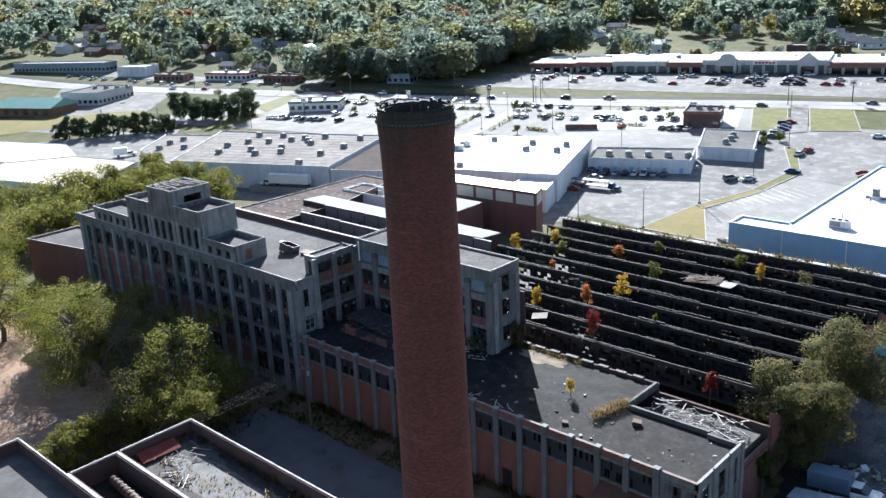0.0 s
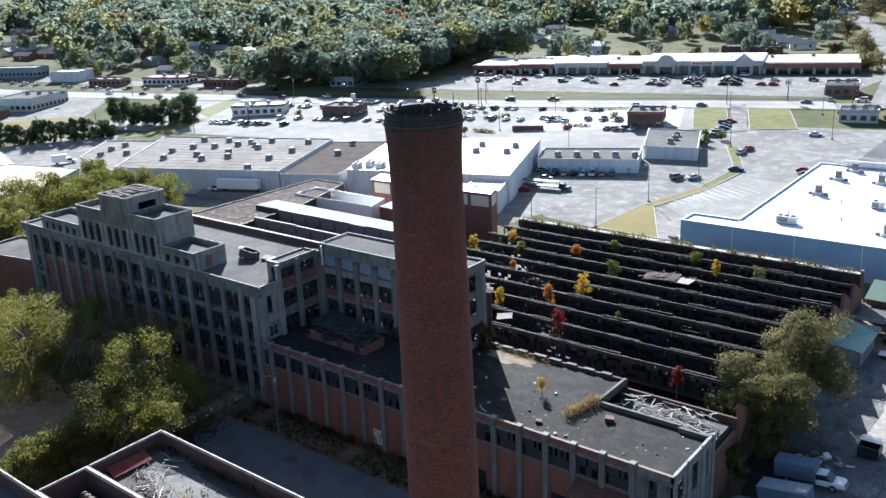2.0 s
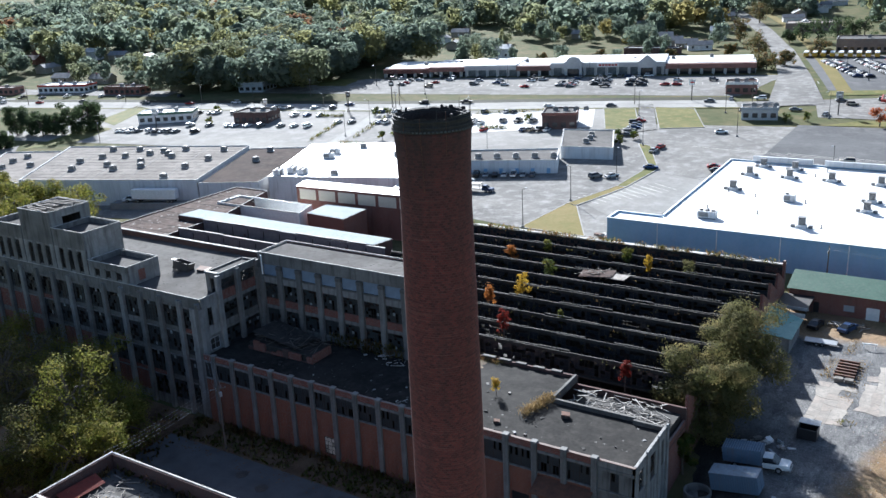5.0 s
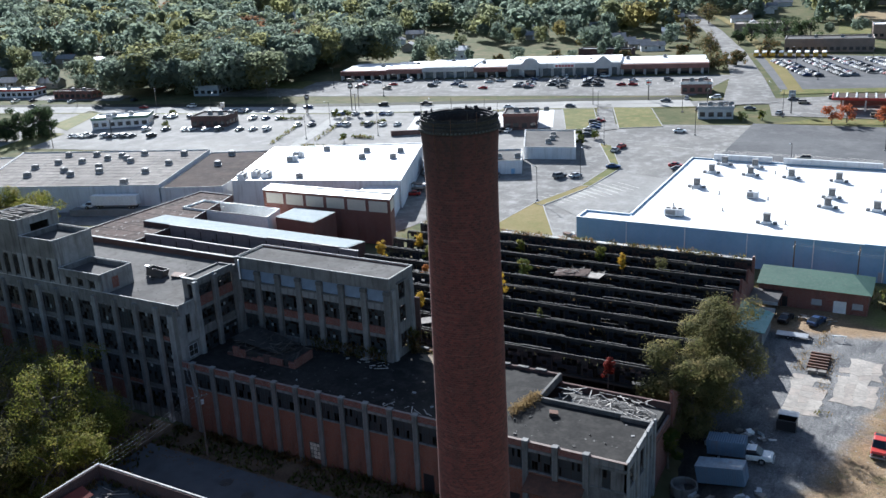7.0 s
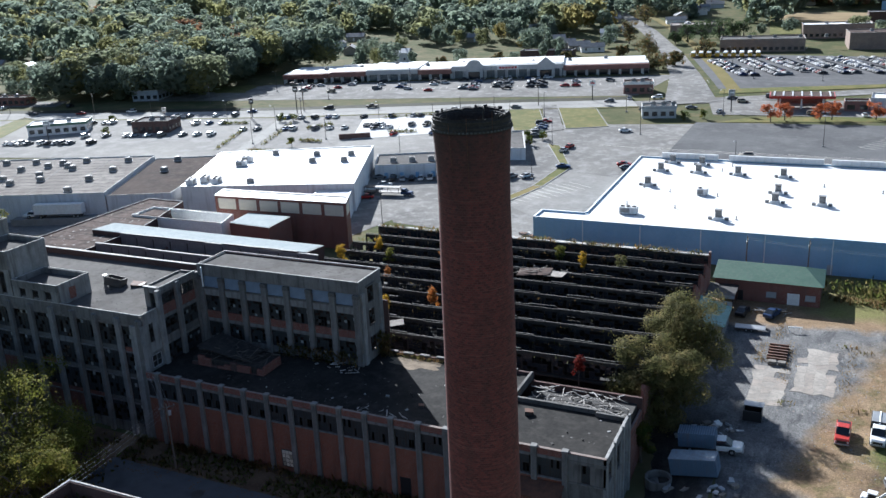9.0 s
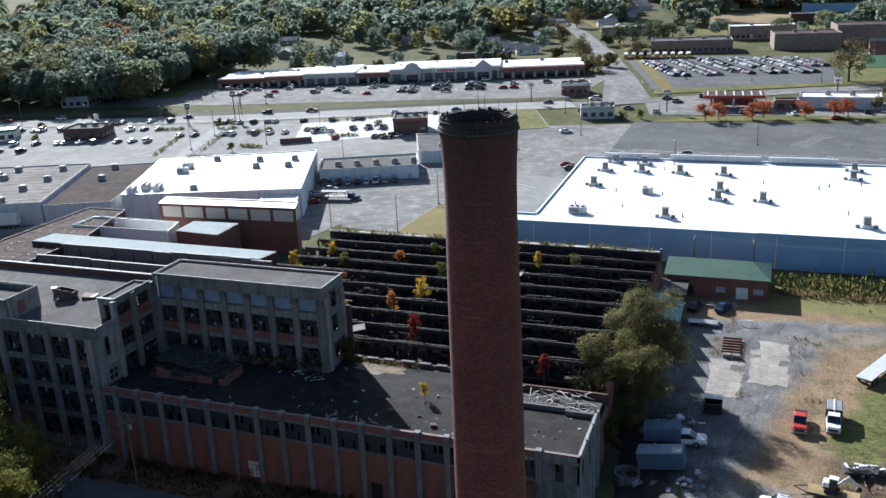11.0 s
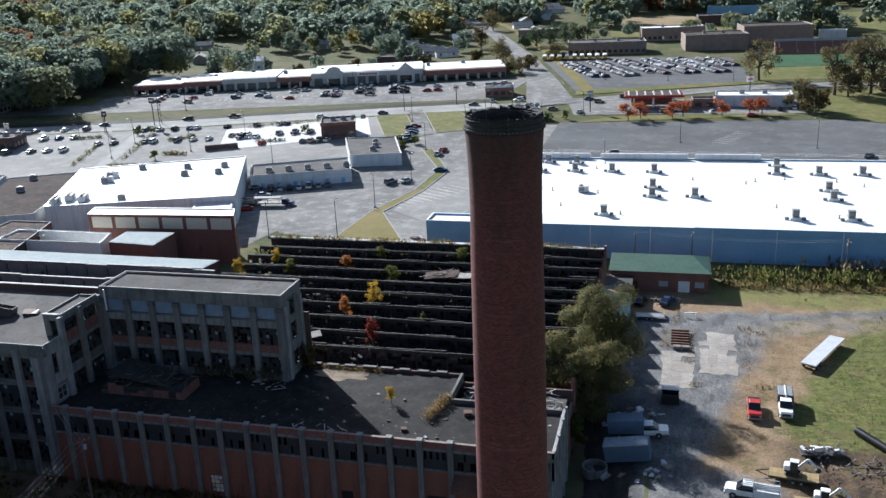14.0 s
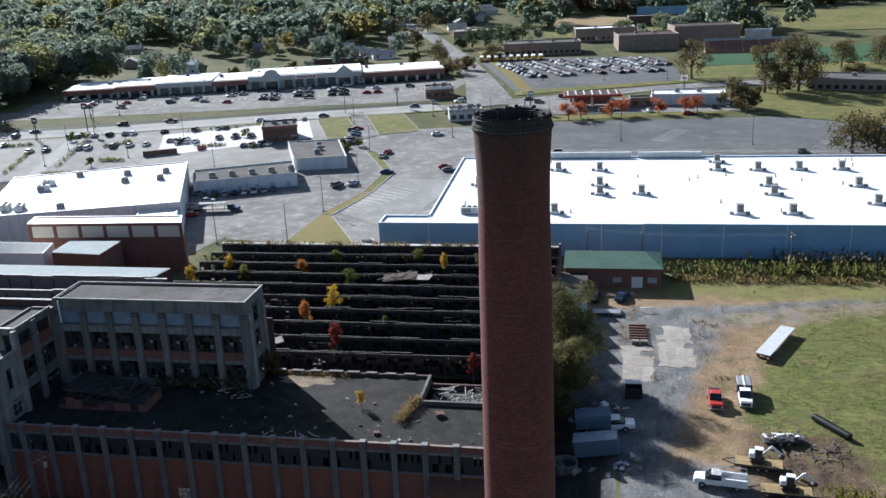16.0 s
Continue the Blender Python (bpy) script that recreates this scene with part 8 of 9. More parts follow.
def clods(name, label, n, x0, y0, x1, y1, size, material, seed, z=None, flat=1.0):
    """Lumps of turned earth and stones, many and small."""
    g = np.random.default_rng(seed)
    base = np.array([(1, 0, 0), (0, 1, 0), (-1, 0, 0), (0, -1, 0), (0, 0, 0.75), (0, 0, -0.3)], float)
    tri = np.array([(0, 1, 4, 4), (1, 2, 4, 4), (2, 3, 4, 4), (3, 0, 4, 4)])
    vs, fs = [], []
    for i in range(n):
        x, y = g.uniform(x0, x1), g.uniform(y0, y1)
        if noise.noise((x * 0.25, y * 0.25, seed)) < -0.1:
            continue
        s, a = size * g.uniform(0.4, 1.5), g.uniform(0, 6.283)
        p = base * s * g.uniform(0.6, 1.3, (6, 3))
        c, sn = math.cos(a), math.sin(a)
        vs += [(x + u * c - v * sn, y + u * sn + v * c, (height(x, y) + 0.05 if z is None else z) + w * flat) for u, v, w in p]
        fs += [tuple(6 * (len(vs) // 6 - 1) + k for k in t[:3]) for t in tri]
    me = np_mesh(name, vs, fs)
    tagged(link_mesh(name, me, material), label, "rubble", kind="stuff")


dry_patch()
clods("earth_clods", "lumps of dug brown earth", 600, -8, 88, 4.5, 106, 0.15, "dug_earth", 3)
clods("gravel_stones", "scattered pale stones on the drive", 1600, -30, 96, -8, 150, 0.10, "pale_concrete", 5)
clods("roof_scraps", "pale scraps and chips scattered on the brown roof", 170, -184.5, 103, -168, 160, 0.30, "roof_scrap", 8, 8.81, 0.3)
clods("roof_scraps", "dark grit and scraps on the mill roof", 260, -133, 81, -110, 100, 0.20, "burnt", 9, 16.99, 0.5)
clods("roof_scraps", "grit and chips on the tar roof", 160, -108, 80, -40, 91, 0.13, "roof_dust", 10, 8.16, 0.4)
clods("roof_scraps", "grit and rubble on the boiler house roof", 360, -91, 40, -61, 48.8, 0.14, "burnt", 11, 10.21, 0.6)
clods("roof_scraps", "dirt and leaves on the office roof", 120, -108, 93.5, -80, 99.4, 0.16, "burnt", 12, 21.29, 0.4)
clods("street_grit", "dirt and leaves along the street edge", 500, -110, 70.5, -44, 74, 0.14, "dug_earth", 13, None, 0.4)
clods("brick_rubble", "scattered brick rubble beside the slab", 260, -29, 112, -12, 142, 0.14, "slab_pink", 7)


# ---- brick hut with green roof ----
def hut():
    ob = thing("brick_hut", "red brick hut with a green hipped roof", "hut", Matrix.Translation((-28, 163, 0)))
    X0, X1, Y0, Y1 = -37.6, -18.4, 158.4, 168.4
    block("wall", X0, Y0, -0.2, X1, Y0 + 0.3, 4.4, "red_brick", ob)
    block("wall", X0, Y1 - 0.3, -0.2, X1, Y1, 4.4, "red_brick", ob)
    block("wall", X0, Y0 + 0.3, -0.2, X0 + 0.3, Y1 - 0.3, 4.4, "red_brick", ob)
    block("wall", X1 - 0.3, Y0 + 0.3, -0.2, X1, Y1 - 0.3, 4.4, "red_brick", ob)
    bm = bmesh.new()
    a = [bm.verts.new(p) for p in ((X0 - 0.4, Y0 - 0.5, 4.3), (X1 + 0.5, Y0 - 0.5, 4.3), (X1 + 0.5, Y1 + 0.5, 4.3), (X0 - 0.4, Y1 + 0.5, 4.3))]
    b = [bm.verts.new(p) for p in ((X0 - 0.2, 163.4, 6.3), (X1 - 3.2, 163.4, 6.3))]
    for f in ((a[0], a[1], b[1], b[0]), (a[1], a[2], b[1]), (a[2], a[3], b[0], b[1]), (a[3], a[0], b[0]), (a[3], a[2], a[1], a[0])):
        bm.faces.new(f)
    part("roof", bm, "green_roof", ob, "green metal hipped roof")
    for x, w, z0, z1, m in ((-33.2, 1.0, 0, 2.1, "black_paint"), (-34.8, 0.9, 0.0, 2.1, "white_paint"), (-24.2, 2.2, 0, 2.4, "white_paint")):
        block("door", x, Y0 - 0.06, z0, x + w, Y0 - 0.004, z1, m, ob)
    for x, w in ((-28.0, 1.8), (-21.0, 1.8)):
        block("window", x, Y0 - 0.05, 1.2, x + w, Y0 - 0.004, 2.3, "grey_paint", ob)
        block("sill", x - 0.1, Y0 - 0.12, 1.08, x + w + 0.1, Y0 - 0.004, 1.196, "pale_concrete", ob)
    ob = thing("loading_shelter", "small open loading shelter with white rails", "shelter", Matrix.Translation((-36, 155, 0)))
    for x in (-38.2, -33.4):
        for y in (151.8, 157.6):
            block("post", x, y, 0, x + 0.15, y + 0.15, 3.1, "dark_metal", ob)
    block("roof", -38.4, 151.4, 3.1, -33.0, 158.0, 3.25, "dark_metal", ob)
    block("fascia", -38.4, 151.3, 2.7, -33.0, 151.39, 3.3, "grey_paint", ob)
    block("rail", -38.2, 151.9, 1.0, -33.4, 151.98, 1.9, "white_paint", ob)
    ob = thing("teal_roofed_shed", "low shed with a faded teal metal roof", "shed", Matrix.Translation((-36, 142.5, 0)))
    for a in ((-38.3, 137.4, 0, -33.2, 137.65, 3.0), (-33.45, 137.66, 0, -33.2, 146.2, 2.6)):
        block("wall", *a, "pale_concrete", ob)
    bm = bmesh.new()
    v = [bm.verts.new(p) for p in ((-38.4, 136.9, 3.4), (-32.8, 136.9, 2.9), (-32.8, 146.6, 2.9), (-38.4, 146.6, 4.6))]
    f = bm.faces.new(v)
    ex = bmesh.ops.extrude_face_region(bm, geom=[f])
    bmesh.ops.translate(bm, verts=[q for q in ex["geom"] if isinstance(q, bmesh.types.BMVert)], vec=(0, 0, 0.12))
    part("roof", bm, "teal_roof", ob)


hut()


# ---- fallen timbers and rubble on the mill roofs ----
def timber_pile(name, label, x0, y0, x1, y1, z, n, seed, mat="rotten_wood", long=(1.2, 3.6), heap=0.9):
    ob = thing(name, label, "debris", Matrix.Translation(((x0 + x1) / 2, (y0 + y1) / 2, z)))
    q = random.Random(seed)
    for i in range(n):
        c = Vector((q.uniform(x0, x1), q.uniform(y0, y1), z + 0.1 + heap * q.random()))
        L, a, e = q.uniform(*long), q.gauss(0.2, 0.9), q.gauss(0, 0.22)
        h = Vector((math.cos(a) * math.cos(e), math.sin(a) * math.cos(e), math.sin(e))) * (L / 2)
        bm = bmesh.new()
        bar(bm, c - h, c + h, q.uniform(0.06, 0.14), q.uniform(0.04, 0.10))
        part("plank", bm, mat if q.random() < 0.8 else "burnt", ob)


timber_pile("timber_pile", "heap of bleached fallen roof timbers", -53.2, 92.2, -40.0, 97.0, 6.4, 110, 1, "bleached_wood", (0.8, 3.0), 1.5)
block("rubble_bed", -53.8, 91.2, 4.9, -39.2, 98.0, 6.5, "burnt", None)
tagged(bpy.data.objects["rubble_bed"], "charred rubble filling the fallen roof bay", "rubble")
timber_pile("brush_heap", "heap of broken branches and scrap on dug earth", -2.5, 94.5, 2.5, 99.5, 0.05, 24, 21, "rotten_wood", (0.5, 1.6), 0.35)
timber_pile("brush_heap", "scattered planks and laths beside the scrap trailer", -6.0, 95.0, 0.5, 98.0, 0.05, 18, 22, "rotten_wood", (0.5, 1.6), 0.2)
timber_pile("scrap_heap", "heap of junk and pale boards by the hut", -30.5, 152.0, -23.5, 154.5, 0.1, 26, 23, "bleached_wood", (0.5, 1.8), 0.7)
timber_pile("timber_pile", "collapsed dark roof timbers beside the mill", -104, 85.6, -92, 89.6, 9.4, 60, 2, "burnt_wood", heap=1.0)
timber_pile("timber_pile", "grey fallen boards on the shed roof", -70.5, 137.2, -62.0, 140.6, 8.6, 30, 3, "rotten_wood", heap=0.7)
timber_pile("timber_pile", "loose boards along the roof edge", -75, 80.6, -66, 81.6, 8.2, 10, 4, "bleached_wood", (0.6, 1.8), 0.1)
timber_pile("timber_pile", "loose laths beside the office", -84, 89.5, -79, 92.0, 8.2, 16, 5, "bleached_wood", (0.6, 2.0), 0.5)
timber_pile("timber_pile", "dark rotten timber heap beside the red sheet", -89, 43.0, -85.5, 47.5, 10.2, 22, 8, "rotten_wood", (0.8, 2.4), 0.5)
timber_pile("timber_pile", "weathered boards on the boiler house roof", -85.5, 41.2, -82, 43.5, 10.2, 12, 6, "bleached_wood", (1.5, 3.0), 0.2)


def lean_to():
    ob = thing("ruined_lean_to", "ruined low brick lean-to full of fallen timber", "ruin", Matrix.Translation((-98, 87.5, 8.15)))
    q = random.Random(6)
    for i in range(11):
        block("wall", -105.2 + i * 1.22, 85.0, 8.15, -104.0 + i * 1.22, 85.35, round(q.choice((8.7, 9.2, 9.6, 9.8)) - 0.05 * i, 1), "red_brick" if i % 3 else "dark_brick", ob)
    block("wall", -92.1, 85.36, 8.15, -91.8, 89.5, 9.5, "red_brick", ob)
    block("floor", -105.2, 85.36, 8.15, -92.1, 90.0, 9.3, "burnt", ob)
    bm = bmesh.new()
    v = [bm.verts.new(p) for p in ((-105, 86.2, 10.6), (-96, 85.8, 9.6), (-95, 90.2, 9.7), (-104, 91, 11.0))]
    f = bm.faces.new(v)
    ex = bmesh.ops.extrude_face_region(bm, geom=[f])
    bmesh.ops.translate(bm, verts=[q for q in ex["geom"] if isinstance(q, bmesh.types.BMVert)], vec=(0, 0, 0.12))
    part("fallen_roof", bm, "burnt", ob)


lean_to()
# a loose sheet of roofing across the shed ridges
for x, y, z, w, d, a, m in ((-81.6, 108.0, 8.9, 2.6, 2.0, 30, "rotten_wood"), (-67.8, 138.2, 9.05, 6.5, 3.0, 5, "brown_roof"), (-63.6, 137.6, 9.2, 4.0, 2.2, -12, "rotten_wood")):
    ob = block("roof_sheet", -w / 2, -d / 2, 0, w / 2, d / 2, 0.06, m, None, frame_m=pose(x, y, z, 7, -5, a))
    tagged(ob, "loose bent roofing sheet lying over the ridges", "roofing")
rd = random.Random(44)
for i in range(46):
    x, y = rd.uniform(-108, -40), rd.uniform(80.5, 92)
    if x > -55 and y > 90:
        continue
    w = rd.uniform(0.15, 0.6)
    ob = block("rubble", -w / 2, -w / 3, 0, w / 2, w / 3, rd.choice((0.1, 0.2)), rd.choice(("pale_concrete", "bleached_wood", "burnt", "dark_metal")), None, frame_m=pose(x, y, 8.13, 0, 0, rd.uniform(0, 180)))
    tagged(ob, "small lump of rubble on the tar roof", "rubble", group="roof rubble")


def roof_vent(x, y, z, r=0.5, h=0.5, m="dark_metal"):
    ob = thing("roof_hatch", "dark rusted hatch lying on the roof", "hatch", Matrix.Translation((x, y, z)), group="roof hatches")
    bm = bmesh.new()
    box(bm, -r, -r * 0.8, 0, r, r * 0.8, h)
    part("kerb", bm, m, ob, "", local(ob) @ pose(0, 0, 0, 0, 0, 20))
    bm = bmesh.new()
    box(bm, -r * 1.1, -r * 0.9, h, r * 1.1, r * 0.9, h + 0.08)
    part("lid", bm, "rust", ob, "", local(ob) @ pose(0, 0, 0, 4, 8, 26))


for a in ((-51.2, 87.6, 8.15), (-65.5, 84.5, 8.15, 0.35, 0.3), (-58.5, 82.3, 8.15, 0.35, 0.3), (-120.5, 91.6, 16.98, 1.0, 0.35)):
    roof_vent(*a)
# overturned tank and a short vent pipe on the mill roof
ob = thing("water_tank", "dark rusted open tank tipped over on the mill roof", "tank", Matrix.Translation((-124.2, 90.2, 16.98)))
tip = pose(-124.2, 90.2, 17.12, -9, 12, 14)
for n_, a in (("side", (-1.5, -1.0, 0, 1.5, -0.94, 1.4)), ("side", (-1.5, 0.94, 0, 1.5, 1.0, 1.4)), ("end", (-1.5, -0.94, 0, -1.44, 0.94, 1.4)), ("end", (1.44, -0.94, 0, 1.5, 0.94, 1.4)), ("base", (-1.44, -0.94, 0.02, 1.44, 0.94, 0.08))):
    block(n_, *a, "dark_metal", ob, frame_m=tip, bevel=0)
ob = thing("vent_pipe", "short pale vent pipe on the mill roof", "pipe", Matrix.Translation((-127.0, 90.9, 16.98)))
bm = bmesh.new()
tube(bm, (-127.0, 90.9, 16.9), (-127.0, 90.9, 18.3), 0.28, n=14)
part("pipe", bm, "pale_concrete", ob)
bm = bmesh.new()
tube(bm, (-127.0, 90.9, 18.3), (-127.0, 90.9, 18.42), 0.36, n=14)
part("cap", bm, "galvanized", ob)
# boiler house roof: ribbed duct and red sheet
ob = thing("ribbed_duct", "rusty ribbed iron duct lying in the roof well", "duct", Matrix.Translation((-84, 36, 9.6)))
bm = bmesh.new()
tube(bm, (-89.5, 37.2, 10.4), (-62, 35.0, 10.4), 0.55, n=18)
part("pipe", bm, "rust", ob)
for i in range(30):
    f = 0.01 + i * 0.033
    a = Vector((-89.5, 37.2, 10.4)).lerp(Vector((-62, 35.0, 10.4)), f)
    bm = bmesh.new()
    tube(bm, a, a + Vector((0.16, -0.0128, 0)), 0.62, n=18)
    part("rib", bm, "dark_metal", ob)
ob = block("red_roof_sheet", 0, 0, 0, 5.0, 1.9, 0.08, "red_sheet", None, frame_m=pose(-89.6, 41.0, 10.5, 22, 0, 88))
tagged(ob, "leaning rust-red roofing sheet behind the parapet", "roofing")

# ---- restaurants, shops and school beyond ----
def rect(cx, cy, w, d, a):
    F = rot(cx, cy, 0, a)
    return [tuple((F @ Vector((x, y, 0))).xy) for x, y in ((-w / 2, -d / 2), (w / 2, -d / 2), (w / 2, d / 2), (-w / 2, d / 2))]


def store(name, label, cx, cy, w, d, h, a, wall, roof, glazed=True, band="", n_units=2):
    z = height(cx, cy)
    ob, fr = flat_house(name, label, "store", rect(cx, cy, w, d, a), z - 0.6, z + h, wall, roof, para=0.5)
    for F, L in fr[:2]:
        k = max(1, int(L / 3.2))
        for i in range(k):
            if glazed:
                block("window", L * (i + 0.2) / k, -0.06, z + 0.8, L * (i + 0.8) / k, 0.02, z + 2.5, "dark_glass", ob, frame_m=F, bevel=0)
        if band:
            block("fascia", -0.2, -0.25, z + h - 1.0, L + 0.2, -0.07, z + h + 0.05, band, ob, frame_m=F)
    F = rot(cx, cy, 0, a)
    for i in range(n_units):
        copy_thing(UNIT, F @ pose((i - 0.5) * w * 0.3, d * 0.1, z + h - 0.48))
    return ob


store("restaurant", "dark brick restaurant with a pale parapet", -152.5, 305, 13, 14, 6.2, 20, "dark_brick", "gravel_roof", band="red_brick", n_units=4)
store("restaurant", "small restaurant with red and tan walls", -105.5, 390, 13, 10, 5.0, 14, "mall_red", "gravel_roof", band="white_paint")
store("restaurant", "grey fast food restaurant", -86, 340, 13, 9, 4.6, 14, "mall_grey", "gravel_roof", band="grey_paint", n_units=3)
store("restaurant", "dark low restaurant in the car park", -284, 275, 16, 13, 4.8, 18, "dark_brick", "gravel_roof", n_units=3)
store("bank", "low white building with a green band", -327, 263, 24, 13, 4.6, 36, "white_wall", "white_roof", band="green_roof")
store("glass_showroom", "blue-grey showroom with a flat roof", -343, 338, 14, 16, 5.0, 16, "container_top", "pale_blue_metal", n_units=4)
store("office_block", "grey block building with a flat roof", -470, 226, 24, 30, 6.5, 25, "mall_grey", "gravel_roof", n_units=4)
store("motel", "long blue-grey motel with a low roof", -607, 272, 78, 12, 6.0, 23, "container_top", "roof_grey", n_units=0)
store("red_shop", "low shop with a red fascia", -495, 288, 24, 9, 4.0, 16, "mall_red", "roof_brown")
store("red_shop", "white-roofed shop with a red fascia", -458, 305, 30, 12, 4.4, 18, "white_wall", "white_roof", band="red_paint", n_units=3)
store("brick_shop", "brown brick shop by the highway", -413, 310, 24, 9, 4.2, 12, "red_brick", "brown_roof")
flat_house("white_unit", "low white wing in front of the white store", "store", [(-146.6, 180.6), (-136.5, 184.4), (-140.9, 194.5), (-150.2, 190.9)], 0, 6.4, "white_wall", "white_roof", para=0.15, cope="white_paint")
store("workshop", "white workshop with a pale roof", -541, 290, 22, 14, 6.0, 25, "white_wall", "white_roof", glazed=False, n_units=0)
block_in(thing("garden_wall", "low dark wall beside the pale car park", "wall", pose(-189.5, 279.0, height(-189.5, 279.0), 0, 0, 28), kind="structure"), "wall", -6, -0.5, -0.2, 6, 0.5, 2.0, "dark_brick")
store("school_block", "long brown brick school building with a flat roof", -68, 542, 46, 22, 7, 6, "brown_brick", "gravel_roof", n_units=5)
store("school_block", "brown brick school hall", -5, 556, 36, 26, 9, 6, "brown_brick", "brown_roof", glazed=False, n_units=2)
store("gymnasium", "tall brown school gymnasium", 31, 574, 40, 26, 11, 6, "brown_brick", "brown_roof", glazed=False, n_units=0)
store("school_block", "far brown school block", -30, 600, 40, 20, 8, 6, "brown_brick", "white_roof", n_units=2)
store("white_store", "white store with a broad roof by the petrol station", 5, 372, 30, 14, 4.5, -2, "white_wall", "white_roof", glazed=False)
store("long_low_block", "low brick block with a wide grey roof", 86, 402, 50, 24, 5.0, -18, "brown_brick", "gravel_roof", n_units=4)
store("pump_kiosk", "small red and cream pump kiosk", -15, 364, 9, 7, 4.0, 4, "mall_red", "gravel_roof", n_units=0)


def petrol_station():
    z = height(-35, 365)
    ob = thing("petrol_station", "petrol station canopy with red edges", "petrol station", pose(-35, 365, z, 0, 0, 4))
    for x in (-8, 0, 8):
        for y in (-3, 3):
            block_in(ob, "column", x - 0.25, y - 0.25, 0, x + 0.25, y + 0.25, 4.6, "white_paint")
    block_in(ob, "canopy", -12, -6.5, 4.6, 12, 6.5, 5.5, "red_paint")
    block_in(ob, "roof", -11.6, -6.1, 5.504, 11.6, 6.1, 5.56, "brown_roof")
    for i in range(7):
        block_in(ob, "roof_rib", -10.5 + i * 3.4, -6.0, 5.57, -9.9 + i * 3.4, 6.0, 5.8, "roof_silver")
    block_in(ob, "shop", -9, 8, -0.4, 9, 15, 4.0, "red_brick")
    for x in (-8, 0, 8):
        block_in(ob, "pump", x - 0.4, -0.3, 0.1, x + 0.4, 0.3, 1.6, "white_paint")


petrol_station()


def grandstand():
    z = height(53, 520)
    ob = thing("grandstand", "red bleachers beside a sports field", "grandstand", pose(53, 522, z, 0, 0, 0))
    for i in range(9):
        block_in(ob, "bench", -26, -4 + i * 1.1, -0.5, 26, -2.95 + i * 1.1, 1.0 + i * 0.7, "mall_red", bevel=0)
    for i in range(6):
        for k in range(9):
            block_in(ob, "step", -24 + i * 9.4, -4.02 + k * 1.1, 1.0 + k * 0.7, -23.4 + i * 9.4, -3.5 + k * 1.1, 1.12 + k * 0.7, "white_paint", bevel=0)
    block_in(ob, "rail", -26, 5.95, 6.6, 26, 6.05, 8.0, "grey_paint", bevel=0)


def teal_building():
    z = height(-462, 188)
    ob = thing("teal_roofed_store", "brown timber store with a teal metal roof", "store", pose(-468, 190, z, 0, 0, 22))
    block_in(ob, "wall", -20, -9, -0.6, 20, 9, 4.5, "teal_store_wall")
    for i in range(6):
        block_in(ob, "window", -18 + i * 6.4, -9.06, 0.8, -15 + i * 6.4, -8.98, 3.2, "dark_glass", bevel=0)
    bm = bmesh.new()
    a = [bm.verts.new(p) for p in ((-21, -10.5, 4.3), (21, -10.5, 4.3), (21, 10.5, 4.3), (-21, 10.5, 4.3))]
    b = [bm.verts.new(p) for p in ((-16, 0, 8.2), (21, 0, 8.2))]
    for f in ((a[0], a[1], b[1], b[0]), (a[1], a[2], b[1]), (a[2], a[3], b[0], b[1]), (a[3], a[0], b[0]), (a[3], a[2], a[1], a[0])):
        bm.faces.new(f)
    part_in(ob, "roof", bm, "teal_roof")


surface("teal_store_wall", (0.24, 0.14, 0.08), (0.18, 0.10, 0.06), big=0.4, fine=3.0, stain=(0.1, 0.07, 0.05), amount=0.5)
grandstand()
teal_building()
sheet("sports_field", [(20, 470), (150, 480), (170, 560), (25, 516)], 0.25, "field_green", 8.0, "green artificial sports field", category="field")
sheet("dry_field", [(-76, 682), (-14, 664), (-13, 724), (-66, 739)], 0.5, "dry_field", 10.0, "pale brown dry field", category="field")
sheet("school_lawn", [(12, 430), (160, 440), (160, 495), (12, 505)], 0.12, "lawn", 8.0, "mown lawn beside the school", category="lawn")
sheet("verge", [(30, 345), (120, 300), (130, 395), (33, 404)], 0.24, "lawn", 8.0, "grass slope under the big trees", category="lawn")
sheet("verge", [(-70, 389.5), (14, 421), (12, 427), (-71, 401)], 0.26, "lawn", 6.0, "grass strip before the school car park", category="lawn")
sheet("verge", [(-62, 332), (20, 349), (18, 357), (-52, 343)], 0.15, "lawn", 5.0, "grass strip under the orange trees", category="lawn")
sheet("verge", [(-420, 140), (-300, 180), (-318, 232), (-420, 200)], 0.10, "land", 8.0, "rough grass bank by the slip road", wobble=3.0, category="lawn")
sheet("wood_edge", [(-352, 352), (-300, 359), (-308, 382), (-352, 374)], 0.20, "lawn", 5.0, "grass clearing at the wood's edge", wobble=4.0, category="lawn")


def island(corners, label, grass="lawn"):
    """A planted strip with a raised kerb round it."""
    ob = sheet("grass_island", corners, 0.20, grass, 4.0, label, category="traffic island")
    n = len(corners)
    for i in range(n):
        a, b = Vector(corners[i]), Vector(corners[(i + 1) % n])
        L, k = (b - a).length, max(1, int((b - a).length / 6))
        for j in range(k):
            p, q = a.lerp(b, j / k), a.lerp(b, (j + 1) / k)
            bm = bmesh.new()
            bar(bm, (p.x, p.y, height(p.x, p.y) + 0.10), (q.x, q.y, height(q.x, q.y) + 0.10), 0.3, 0.3)
            part("kerb", bm, "kerb_stone", ob)


island([(-133.5, 303.4), (-121.6, 307.8), (-136.6, 343.5), (-149, 340)], "mown grass island between the drives")
island([(-115, 310.6), (-100.2, 317.5), (-113.7, 349.5), (-130, 348.5)], "mown grass island by the side road")
